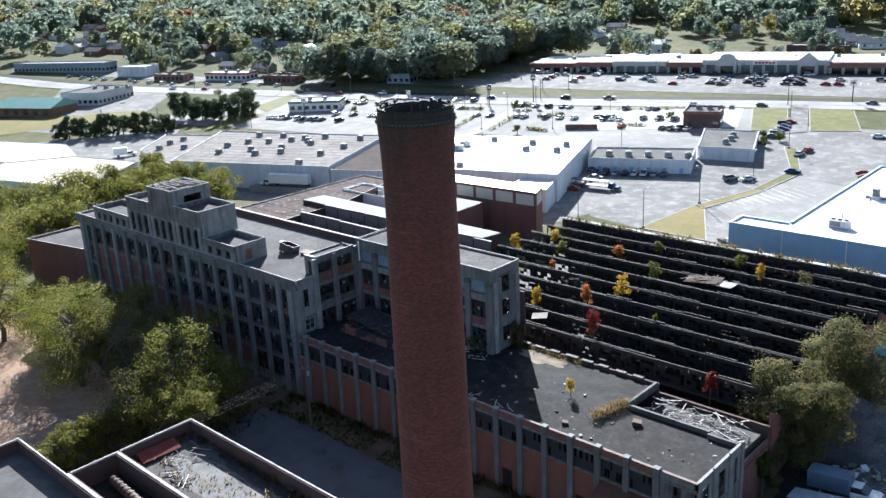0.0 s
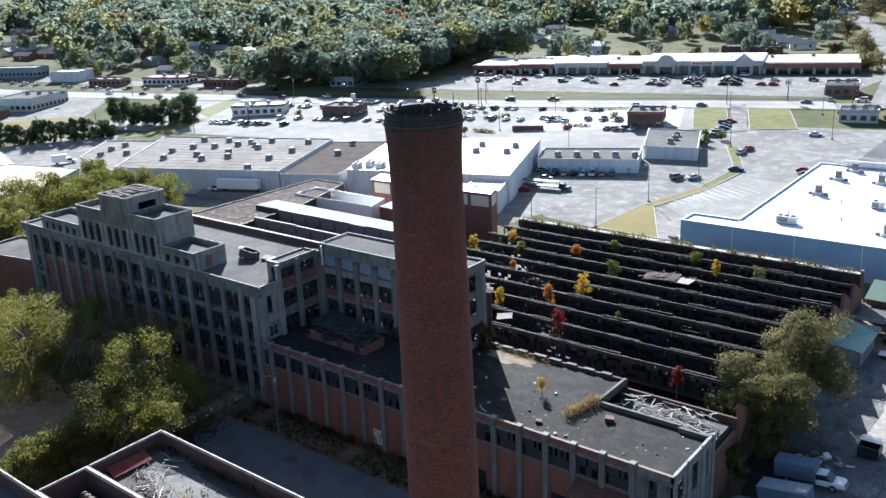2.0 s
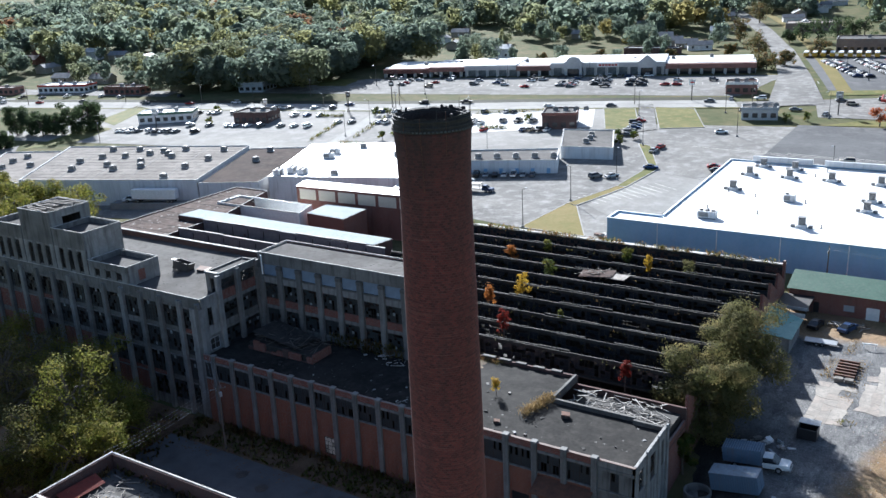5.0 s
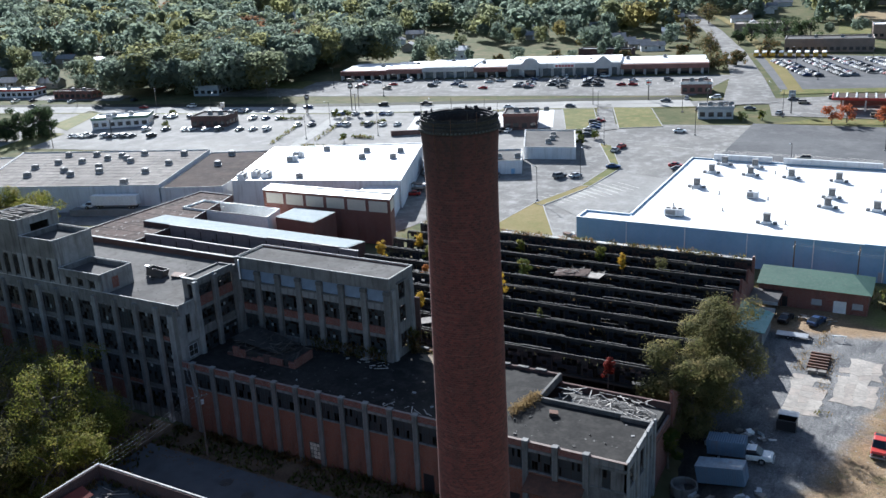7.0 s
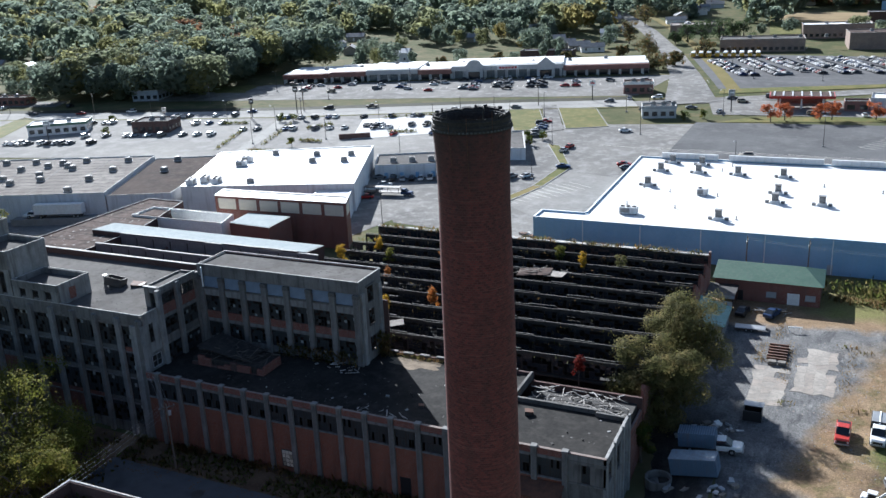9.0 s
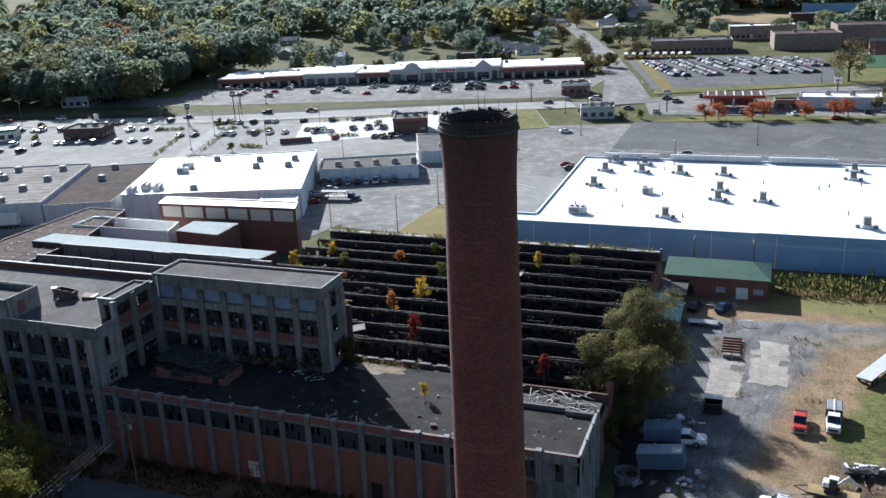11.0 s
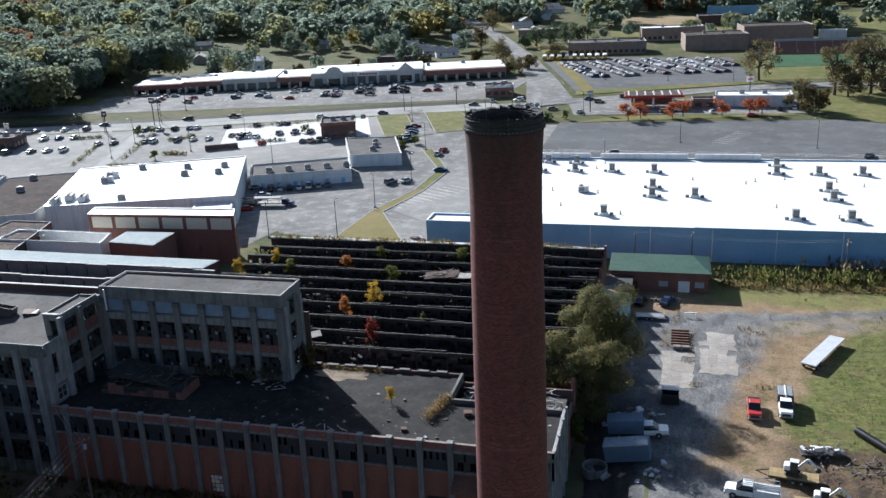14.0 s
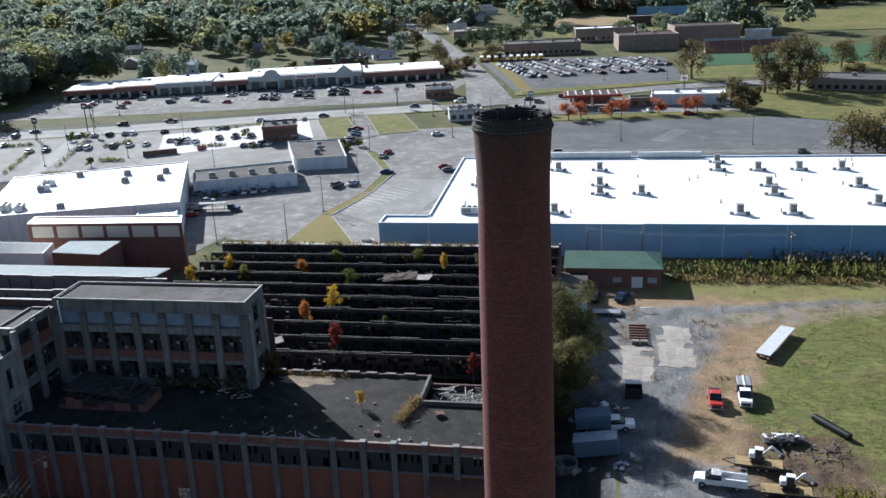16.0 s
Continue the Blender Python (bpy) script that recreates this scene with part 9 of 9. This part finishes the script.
island([(-108.6, 185.5), (-90.4, 184.6), (-103.5, 209.5), (-107.2, 211.5)], "triangular dry lawn at the end of the car park", "dry_lawn")
island([(-107.2, 211.6), (-104, 209.6), (-98.6, 233.8), (-101.6, 234.0)], "narrow worn grass verge", "dry_lawn")
island([(-101.6, 234.1), (-98.6, 233.9), (-96.6, 256.0), (-100.2, 257.8)], "narrow grass strip between car parks")
island([(-100.2, 257.9), (-96.6, 256.1), (-109, 284), (-114, 286)], "narrow curved grass strip between car parks")


def stripes(x, y, a, n, length, gap, label="faded painted parking bay lines"):
    F = rot(x, y, 0, a)
    for i in range(n):
        p, q = F @ Vector((i * gap, 0, 0)), F @ Vector((i * gap, length, 0))
        s = F.to_3x3() @ Vector((0.15, 0, 0))
        vs = [(p - s), (p + s), (q + s), (q - s)]
        ob = link_mesh("bay_line", np_mesh("bay_line", [(v.x, v.y, height(v.x, v.y) + 0.17) for v in vs], [(0, 1, 2, 3)]), "lot_paint")
        tagged(ob, label, "road marking", group="bay lines", kind="structure")


stripes(-99, 214, 62, 9, 10, 2.7)
stripes(-92, 222, 62, 7, 9, 2.7)
stripes(-70, 262, 60, 8, 9, 3.0)
for k in range(4):
    stripes(-20 + k * 24, 262, 80, 5, 18, 3.0)
for k in range(7):
    stripes(-240 + k * 24, 372 + k * 6.9, 16, 7, 5.5, 3.0)


sheet("forecourt", [(-66, 346), (24, 353), (22, 388), (-72, 374)], 0.18, "worn_asphalt", 6.0, "grey forecourt round the petrol station", category="forecourt")
sheet("side_strip", [(-126, 73.25), (-38.8, 73.25), (-38.8, 79.2), (-126, 79.2)], 0.045, "dug_earth", 3.0, "dark earth strip between street and mill", category="ground")
sheet("side_strip", [(-125, 50), (-112.1, 50), (-112.1, 73.2), (-125, 73.2)], 0.045, "dug_earth", 3.0, "dark earth and leaves under the trees", category="ground")
sheet("verge", [(-424, 152), (-396, 212), (-412, 221), (-468, 170)], 0.20, "dry_lawn", 8.0, "dry grass slope above the hedge", wobble=2.0, category="lawn")
sheet("verge", [(-342, 199), (-331, 217), (-338, 241), (-352, 241)], 0.20, "lawn", 6.0, "mown grass bank before the warehouse", wobble=1.5, category="lawn")
sheet("verge", [(-362, 252), (-374, 284), (-362, 281), (-344, 246)], 0.20, "lawn", 6.0, "grass strip beside the slip road", category="lawn")
sheet("bay_lot", [(-101.5, 212), (-83, 196), (-74, 247.5), (-96, 252)], 0.12, "pale_lot", 6.0, "pale worn concrete parking bays", category="car park")
for k in range(9):
    stripes(-56 + k * 15.5, 284, 84, 1, 40, 3.0)
stripes(40, 280, 62, 10, 7, 2.7)
stripes(-8, 300, 62, 8, 6, 2.7)
sheet("slip_road", [(-470, 150), (-300, 197), (-296, 206), (-470, 162)], 0.16, "worn_asphalt", 8.0, "grey slip road past the warehouse", category="road")
sheet("forecourt", [(-436, 172), (-401, 213), (-469, 280), (-548, 243)], 0.19, "worn_asphalt", 8.0, "grey asphalt forecourt by the highway", category="car park")
sheet("shop_lot", [(-660, 255), (-380, 308), (-385, 322), (-660, 272)], 0.13, "worn_asphalt", 8.0, "grey asphalt strip before the roadside shops", category="car park")


# ---- lamps, poles and wires ----
def lamp_post(x, y, h=9.0, a=0, label="slim steel car park lamp post"):
    z = height(x, y)
    ob = thing("lamp_post", label, "lamp post", pose(x, y, z, 0, 0, a), group="lamp posts")
    bm = bmesh.new()
    tube(bm, (0, 0, -0.2), (0, 0, h), 0.11, 0.07, 8)
    part_in(ob, "pole", bm, "dark_metal")
    bm = bmesh.new()
    tube(bm, (0, 0, h - 0.1), (1.4, 0, h + 0.1), 0.05, n=6)
    part_in(ob, "arm", bm, "dark_metal")
    block_in(ob, "lamp_head", 1.1, -0.2, h + 0.02, 1.9, 0.2, h + 0.2, "grey_paint")
    block_in(ob, "base", -0.3, -0.3, -0.2, 0.3, 0.3, 0.6, "pale_concrete")


for i, (x, y) in enumerate(((-126, 184), (-108, 186), (-107.3, 214), (-111.7, 284), (-104.4, 241), (-85.7, 307), (-24, 301), (20, 296), (-47, 262), (55, 300), (-160, 260), (-200, 275), (-230, 285), (-260, 292), (-225, 262), (-300, 290), (-190, 300), (-260, 375), (-220, 388), (-180, 398), (-140, 410), (-285, 365), (-245, 350), (-60, 430), (-30, 428), (0, 426), (-75, 470), (-40, 466), (-5, 462), (-130, 330), (-100, 345), (-62, 345))):
    lamp_post(x, y, 10.0, (i * 77) % 360)


def utility_pole(x, y, h=9.0, a=0, arms=1, label="weathered wooden utility pole with crossarm"):
    z = height(x, y)
    ob = thing("utility_pole", label, "utility pole", pose(x, y, z, 0, 0, a), group="utility poles")
    bm = bmesh.new()
    tube(bm, (0, 0, -0.3), (0, 0, h), 0.17, 0.11, 9)
    part_in(ob, "pole", bm, "pole_wood")
    for k in range(arms):
        block_in(ob, "crossarm", -1.2, -0.16, h - 0.6 - k * 0.9, 1.2, -0.04, h - 0.46 - k * 0.9, "pole_wood")
        for i in range(4):
            bm = bmesh.new()
            lathe(bm, [(0.04, h - 0.46 - k * 0.9), (0.06, h - 0.38 - k * 0.9), (0.03, h - 0.3 - k * 0.9)], 8, (-1.05 + i * 0.7, -0.1))
            part_in(ob, "insulator", bm, "grey_paint")
    bm = bmesh.new()
    lathe(bm, [(0.02, h - 1.9), (0.22, h - 1.85), (0.24, h - 1.2), (0.1, h - 1.1)], 12, (0.32, 0))
    part_in(ob, "transformer", bm, "grey_paint")


utility_pole(-100.8, 73.9, 10.6, 60)
for x, y in ((-33.5, 173.5), (-21.5, 174.0), (9, 171), (-300, 330), (-255, 343), (-240.6, 322), (-345, 300), (-390, 290), (-440, 268), (-255, 302), (-232, 307), (-320, 220), (-362, 200), (-385, 185), (-140, 352), (-95, 366)):
    utility_pole(x, y, 9.5 if y > 180 else 8.5, 100 if y < 180 else 15)


def wires(name, label, a, b, n, gap, sag=0.6, r=0.02):
    ob = thing(name, label, "wires", Matrix.Translation(a))
    a, b = Vector(a), Vector(b)
    s = (b - a).cross(Vector((0, 0, 1))).normalized()
    for k in range(n):
        bm = bmesh.new()
        o = s * (k - (n - 1) / 2) * gap
        polytube(bm, [a.lerp(b, i / 12) + o - Vector((0, 0, sag * 4 * (i / 12) * (1 - i / 12))) for i in range(13)], r)
        part("wire", bm, "grey_paint", ob)


wires("power_lines", "four sagging power lines to the mill corner", (-100.8, 73.9, 7.2), (-92.9, 49.7, 11.3), 4, 0.8, 0.3, 0.008)
wires("power_lines", "sagging service lines to the mill corner", (-100.8, 73.9, 7.2), (-108.4, 79.6, 8.6), 3, 0.5, 0.4, 0.014)
wires("power_lines", "sagging line along the yard poles", (-33.5, 173.5, 8.0), (9, 171, 8.0), 2, 1.2, 0.9, 0.02)


def sign_post(x, y, h, w, colour, label):
    z = height(x, y)
    ob = thing("roadside_sign", label, "sign", pose(x, y, z, 0, 0, 15), group="roadside signs")
    bm = bmesh.new()
    tube(bm, (0, 0, -0.3), (0, 0, h), 0.22, n=10)
    part_in(ob, "post", bm, "dark_metal")
    block_in(ob, "panel", -w / 2, -0.2, h - 2.4, w / 2, 0.2, h, colour)
    block_in(ob, "bar", -w * 0.35, -0.26, h - 1.5, w * 0.35, -0.205, h - 0.9, "white_paint" if colour != "white_paint" else "red_paint")


for a in ((-241, 317, 12, 2.2, "black_paint", "tall dark roadside sign on a post"), (-255, 303, 9, 2.0, "dark_metal", "dark roadside sign on a post"), (-318, 248, 8, 3.0, "grey_paint", "grey roadside sign on a post"), (-120, 366, 9, 2.6, "white_paint", "white roadside sign on a post"), (-60, 352, 9, 2.4, "grey_paint", "grey roadside sign on a post"), (5, 392, 8, 3.0, "white_paint", "white petrol price sign on a post"), (-290, 287, 7, 2.0, "cream_paint", "cream roadside sign on a post")):
    sign_post(*a)


# ---- trucks at the warehouses ----
def semi(x, y, a, label, z):
    ob = thing("semi_trailer", label, "trailer", pose(x, y, z, 0, 0, a))
    block_in(ob, "cargo_box", -7.5, -1.25, 1.15, 6.5, 1.25, 4.0, "white_paint")
    block_in(ob, "chassis", -7.3, -0.5, 0.8, 6.3, 0.5, 1.149, "dark_metal")
    wheels_in(ob, (-6.2, -5.0, 4.6), 1.2, 0.5)
    block_in(ob, "skirt", -3.5, -1.2, 0.4, 3.0, -1.15, 1.149, "grey_paint")
    truck_cab(ob, "white_paint", 6.9)
    wheels_in(ob, (8.2,), 1.2, 0.5)


ob = thing("loading_ramp", "raised concrete loading ramp beside the warehouse", "ramp", pose(-219, 160.6, 0, 0, 0, 21.4), kind="structure")
block_in(ob, "deck", -12, -2.2, -0.2, 12, 1.6, 1.9, "kerb_stone")
block_in(ob, "kerb", -12, -2.2, 1.9, 12, -1.95, 2.1, "kerb_stone")
semi(-217.6, 160.8, 201.4, "white truck and box trailer on the loading ramp", 1.9)
for x, y, a in ((-131.5, 244.0, 112),):
    ob = thing("box_truck", "small white box truck before the shops", "truck", pose(x, y, height(x, y) + 0.1, 0, 0, a))
    block_in(ob, "cargo_box", -3.6, -1.15, 0.8, 0.8, 1.15, 3.2, "white_paint")
    truck_cab(ob, "white_paint", 0.9)
    wheels_in(ob, (-2.4, 2.9), 1.05, 0.42)
ob = thing("car_transporter", "dark car transporter standing in the lot", "truck", pose(-140, 213.5, 0.1, 0, 0, 8))
truck_cab(ob, "car_blue", 4.4)
for z in (0.9, 2.4):
    block_in(ob, "deck", -7.5, -1.2, z, 4.0, 1.2, z + 0.15, "dark_metal")
for x in (-7.2, -3.5, 0.2, 3.6):
    for s in (-1, 1):
        block_in(ob, "strut", x, s * 1.1 - 0.06, 1.05, x + 0.12, s * 1.1 + 0.06, 2.4, "dark_metal")
wheels_in(ob, (-6.0, -4.9, 5.6, 7.2), 1.15, 0.45)
# pallets and scrap at the corner of the lawn
for i in range(14):
    q = random.Random(200 + i)
    x, y = -86.5 + q.uniform(-2.2, 2.2), 184.5 + q.uniform(-3.5, 4)
    ob = thing("pallet_stack", "stack of grey and brown pallets", "pallets", pose(x, y, 0.05, 0, 0, q.uniform(0, 90)), group="pallet stacks")
    for k in range(q.randrange(2, 6)):
        block_in(ob, "pallet", -0.6, -0.5, 0.02 + k * 0.16, 0.6, 0.5, 0.15 + k * 0.16, q.choice(("rotten_wood", "rust", "bleached_wood")), bevel=0)


# ---- trees about the far lots ----
for i, (x, y) in enumerate(((-43.8, 336.5), (-39.1, 339.8), (-27.1, 342.2), (-23.1, 344.3), (-8.3, 347), (2, 348.6), (6.9, 350.3))):
    tree("tree", "orange-red autumn street tree in a grass strip", x, y, 3.6, 7.0, "leaf_rust", 400 + i, 520, 0.6, 9, low=0.3)
for i, (x, y, r2, h) in enumerate(((21.3, 361, 6, 13), (27, 354, 5.5, 9.5), (39, 391, 8, 22), (50, 398, 8.5, 25), (59.5, 404, 8.5, 25), (44, 388, 7, 15), (54, 395, 8, 20), (85, 428, 6, 7), (49, 284, 9, 14), (57, 286, 9, 14), (90, 345, 9, 14), (11.7, 430, 9.5, 19.5), (86.4, 458, 8.5, 15), (107, 469, 8, 14), (63, 286, 9, 12), (110, 380, 8, 13), (-110, 455, 6, 9), (-96, 515, 6, 9), (-104, 470, 5, 8))):
    tree("tree", "dense brown-green tree beside the school grounds", x, y, r2, h, "leaf_dusk", 420 + i, 1100, 0.85, 13, low=0.18)
for i, (x, y) in enumerate(((-238, 300), (-233, 302), (-207, 262), (-168, 308), (-160, 312), (-157, 316), (-118, 292), (-300, 262), (-318, 284), (-352, 348), (-340, 346), (-75, 335), (-68, 338), (-124, 292), (-120, 283))):
    tree("shrub", "small ornamental tree in a car park bed", x, y, 2.0, 3.8, "leaf_green", 460 + i, 260, 0.5, 6, category="shrub", low=0.2)

# street covers and a sandy drift on the tar roof
for x, y in ((-88.5, 68.5), (-93.5, 69.8)):
    ob = thing("manhole", "dark iron manhole cover in a worn patch", "manhole", pose(x, y, height(x, y) + 0.055))
    bm = bmesh.new()
    lathe(bm, [(0.95, 0.0), (0.95, 0.02), (0.4, 0.03), (0.4, 0.045), (0.001, 0.045)], 20, cap=False)
    part_in(ob, "cover", bm, "dark_metal")


def drift(name, label, x0, y0, x1, y1, z, material, seed):
    """A thin uneven layer of dirt with a ragged edge."""
    g = random.Random(seed)
    bm = bmesh.new()
    cx, cy = (x0 + x1) / 2, (y0 + y1) / 2
    rim = []
    for i in range(40):
        a = 2 * math.pi * i / 40
        k = 0.75 + 0.35 * noise.noise((math.cos(a) * 1.7 + seed, math.sin(a) * 1.7, 0.3)) + g.uniform(-0.06, 0.06)
        rim.append(bm.verts.new((cx + (x1 - x0) / 2 * k * math.cos(a), cy + (y1 - y0) / 2 * k * math.sin(a), z)))
    mid = bm.verts.new((cx, cy, z + 0.05))
    for i in range(40):
        bm.faces.new((rim[i], rim[(i + 1) % 40], mid))
    return tagged(part(name, bm, material), label, "dirt", kind="stuff")


drift("sand_drift", "pale sandy dirt blown over the tar roof", -78.0, 94.0, -67.0, 98.6, 8.156, "sand", 1)
drift("dust_patch", "pale dusty patch on the asphalt street", -88, 56, -66, 66, -2.935, "street_asphalt", 4)
drift("dust_patch", "pale dusty patch on the boiler house roof", -90, 40.5, -64, 48.5, 10.206, "roof_dust", 5)

# beds between the car parks
tufts("shrub_row", "clipped dark shrubs along a car park bed", -219.5, 260.2, -230.7, 297.2, None, 420, 0.55, 1.3, "hedge_leaf", 80, 0.45)
tufts("shrub_row", "clipped dark shrubs along a car park bed", -244.3, 282.7, -233.0, 249.6, None, 420, 0.55, 1.3, "hedge_leaf", 81, 0.45)
tufts("shrub_row", "clipped dark shrubs along a car park bed", -218.1, 289.9, -211.3, 299.1, None, 420, 0.55, 1.3, "hedge_leaf", 82, 0.45)
tufts("shrub_row", "clipped dark shrubs along a car park bed", -199.9, 269.9, -208.7, 269.8, None, 420, 0.55, 1.3, "hedge_leaf", 83, 0.45)
tufts("shrub_row", "clipped dark shrubs along a car park bed", -170.3, 329.0, -196.1, 314.7, None, 420, 0.55, 1.3, "hedge_leaf", 84, 0.45)
tufts("shrub_row", "clipped dark shrubs along a car park bed", -181.1, 290.1, -170.2, 293.7, None, 420, 0.55, 1.3, "hedge_leaf", 85, 0.45)
tufts("shrub_row", "clipped dark shrubs along a car park bed", -250.3, 293.4, -262.5, 289.7, None, 420, 0.55, 1.3, "hedge_leaf", 86, 0.45)
tufts("shrub_row", "clipped dark shrubs along a car park bed", -207.7, 251.7, -219.2, 251.4, None, 420, 0.55, 1.3, "hedge_leaf", 87, 0.45)
sheet("access_drive", [(-222.8, 245.6), (-218.2, 245.8), (-235.3, 304.9), (-242.3, 304.9)], 0.18, "highway_concrete", 6.0, "pale access drive between the car parks", category="road")
# black layer: dirt, and the parapet's shade band painted with it
drift("dirt", "dark dirt and painted shade along the boiler house parapet", -89, 46.2, -62, 50.6, 10.214, "burnt", 6)
tufts("weeds", "brown weeds rooted along the boiler house parapet", -90, 48.6, -62, 48.6, 10.2, 900, 0.3, 0.9, "weeds", 95, 0.35)
tufts("weeds", "brown weeds in the boiler house corner", -91.4, 41, -91.0, 48, 10.2, 400, 0.3, 0.8, "dry_weeds", 96, 0.35)

# small pipes and vents on the blue store's roof
for i in range(26):
    q = random.Random(500 + i)
    x, y = q.uniform(-66, 60), q.uniform(188, 244)
    ob = thing("roof_pipe", "small grey vent pipe on the white roof", "vent", pose(x, y, 7.35), group="roof vents")
    bm = bmesh.new()
    lathe(bm, [(0.3, 0.0), (0.3, 0.1), (0.13, 0.15), (0.13, 0.7), (0.22, 0.72), (0.2, 0.85), (0.02, 0.9)], 10)
    part_in(ob, "pipe", bm, "unit_grey")

# seams and edges of the warehouse roof felt
p, q, r2, s = [Vector((x, y, 7.72)) for x, y in ((-261.0, 147.2), (-207.4, 168.2), (-229.4, 212.8), (-294.2, 189))]
for i in range(1, 12):
    bm = bmesh.new()
    bar(bm, p.lerp(s, i / 12), q.lerp(r2, i / 12), 0.16, 0.05)
    part("seam", bm, "tar_dust", grey_store)
for i in range(1, 5):
    bm = bmesh.new()
    bar(bm, p.lerp(q, i / 5) + Vector((0, 0, 0.004)), s.lerp(r2, i / 5) + Vector((0, 0, 0.004)), 0.22, 0.05)
    part("seam", bm, "tar_dust", grey_store)
# seams of the brown roof
for i in range(1, 14):
    bm = bmesh.new()
    bar(bm, (-184.6, 102 + i * 4.4, 8.82), (-167.2 - max(0, i * 4.4 - 38) * 0.31, 102 + i * 4.4, 8.82), 0.12, 0.04)
    part("seam", bm, "tar_roof", brown)

# trees on the far edge of the school grounds
EDGE = []
re2 = random.Random(61)
for i in range(430):
    x = re2.uniform(-110, 360)
    y = 745 + 0.10 * x + abs(re2.gauss(0, 75)) + 30 * noise.noise((x * 0.02, 0.0, 2.0))
    EDGE.append((x, y, height(x, y) - 0.4))
woods("field_trees", "dark trees along the far edge of the fields", EDGE, 135, 0.160, "leaf_woods_hazed", 9, (10, 20))
sheet("field", [(-70, 610), (200, 600), (240, 720), (-80, 720)], 0.35, "lawn", 12.0, "wide mown school field", category="field")


# ---- beyond the school ----
def school_bus(x, y, a):
    ob = thing("school_bus", "yellow school bus with a white roof parked in a row", "bus", slope_pose(x, y, a, 0.2), group="school buses")
    block_in(ob, "body", -4.8, -1.2, 0.5, 3.4, 1.2, 2.35, "bus_yellow", bevel=0.12)
    block_in(ob, "window_band", -4.6, -1.22, 1.55, 3.2, 1.22, 2.15, "dark_glass", bevel=0)
    block_in(ob, "roof", -4.7, -1.1, 2.354, 3.3, 1.1, 2.8, "white_paint", bevel=0.15)
    block_in(ob, "bonnet", 3.404, -1.0, 0.5, 4.9, 1.0, 1.5, "bus_yellow", bevel=0.15)
    wheels_in(ob, (-3.0, 3.9), 1.1, 0.5)


plain("bus_yellow", (0.62, 0.36, 0.03), 0.4)
for i in range(9):
    school_bus(-101 + i * 4.3, 507.5 + 0.45 * i, 96)
store("church_hall", "low sprawling hall with brown roofs", -121, 634, 34, 26, 5.0, 10, "brown_brick", "roof_brown", glazed=False, n_units=0)
store("long_shed", "long low dark-roofed shed behind the shopping centre", -187, 508, 32, 10, 4.0, 4, "dark_brick", "roof_grey", glazed=False, n_units=0)
store("blue_hall", "long pale blue hall at the edge of the fields", 19, 746, 44, 14, 6.0, -18, "blue_wall", "pale_blue_metal", glazed=False, n_units=0)
store("dark_hall", "dark-roofed hall beside the dry field", -1, 672, 24, 14, 7.0, 4, "dark_brick", "roof_grey", glazed=False, n_units=0)
store("field_hut", "small white hut with a pale roof by the sports field", 67, 590, 16, 9, 4.5, -10, "white_wall", "pale_blue_metal", glazed=False, n_units=0)
for i, (x, y, r2, h) in enumerate(((-116, 574, 7, 13), (-107, 573, 7, 14), (-99, 592, 7, 13), (-92, 600, 6, 12), (-85, 600, 7, 13), (-122, 566, 5, 9))):
    tree("tree", "dark round evergreen tree beside the school", x, y, r2, h, "leaf_conifer", 700 + i, 700, 0.95, 12, low=0.12)
for i, (x, y, r2, h) in enumerate(((-124, 498, 8, 15), (-152, 569, 7, 15), (-164, 669, 8, 16), (-141, 506, 4, 7), (-232, 452, 4, 7), (-205, 470, 4, 7), (-168, 484, 4, 6))):
    tree("tree", "leafy green tree beside the valley road", x, y, r2, h, "leaf_dusk", 720 + i, 900, 0.9, 12, low=0.2)
# service road and a truck west of the warehouse
sheet("service_road", [(-398, 143), (-322, 140), (-303, 164), (-350, 203)], 0.21, "worn_asphalt", 6.0, "grey service road behind the warehouse", category="road")
ob = thing("box_truck", "white box truck beside the low warehouse", "truck", pose(-322, 162, height(-322, 162) + 0.22, 0, 0, 60))
block_in(ob, "cargo_box", -4.4, -1.2, 0.9, 0.8, 1.2, 3.6, "white_paint")
truck_cab(ob, "white_paint", 0.9)
wheels_in(ob, (-2.8, 2.9), 1.05, 0.45)
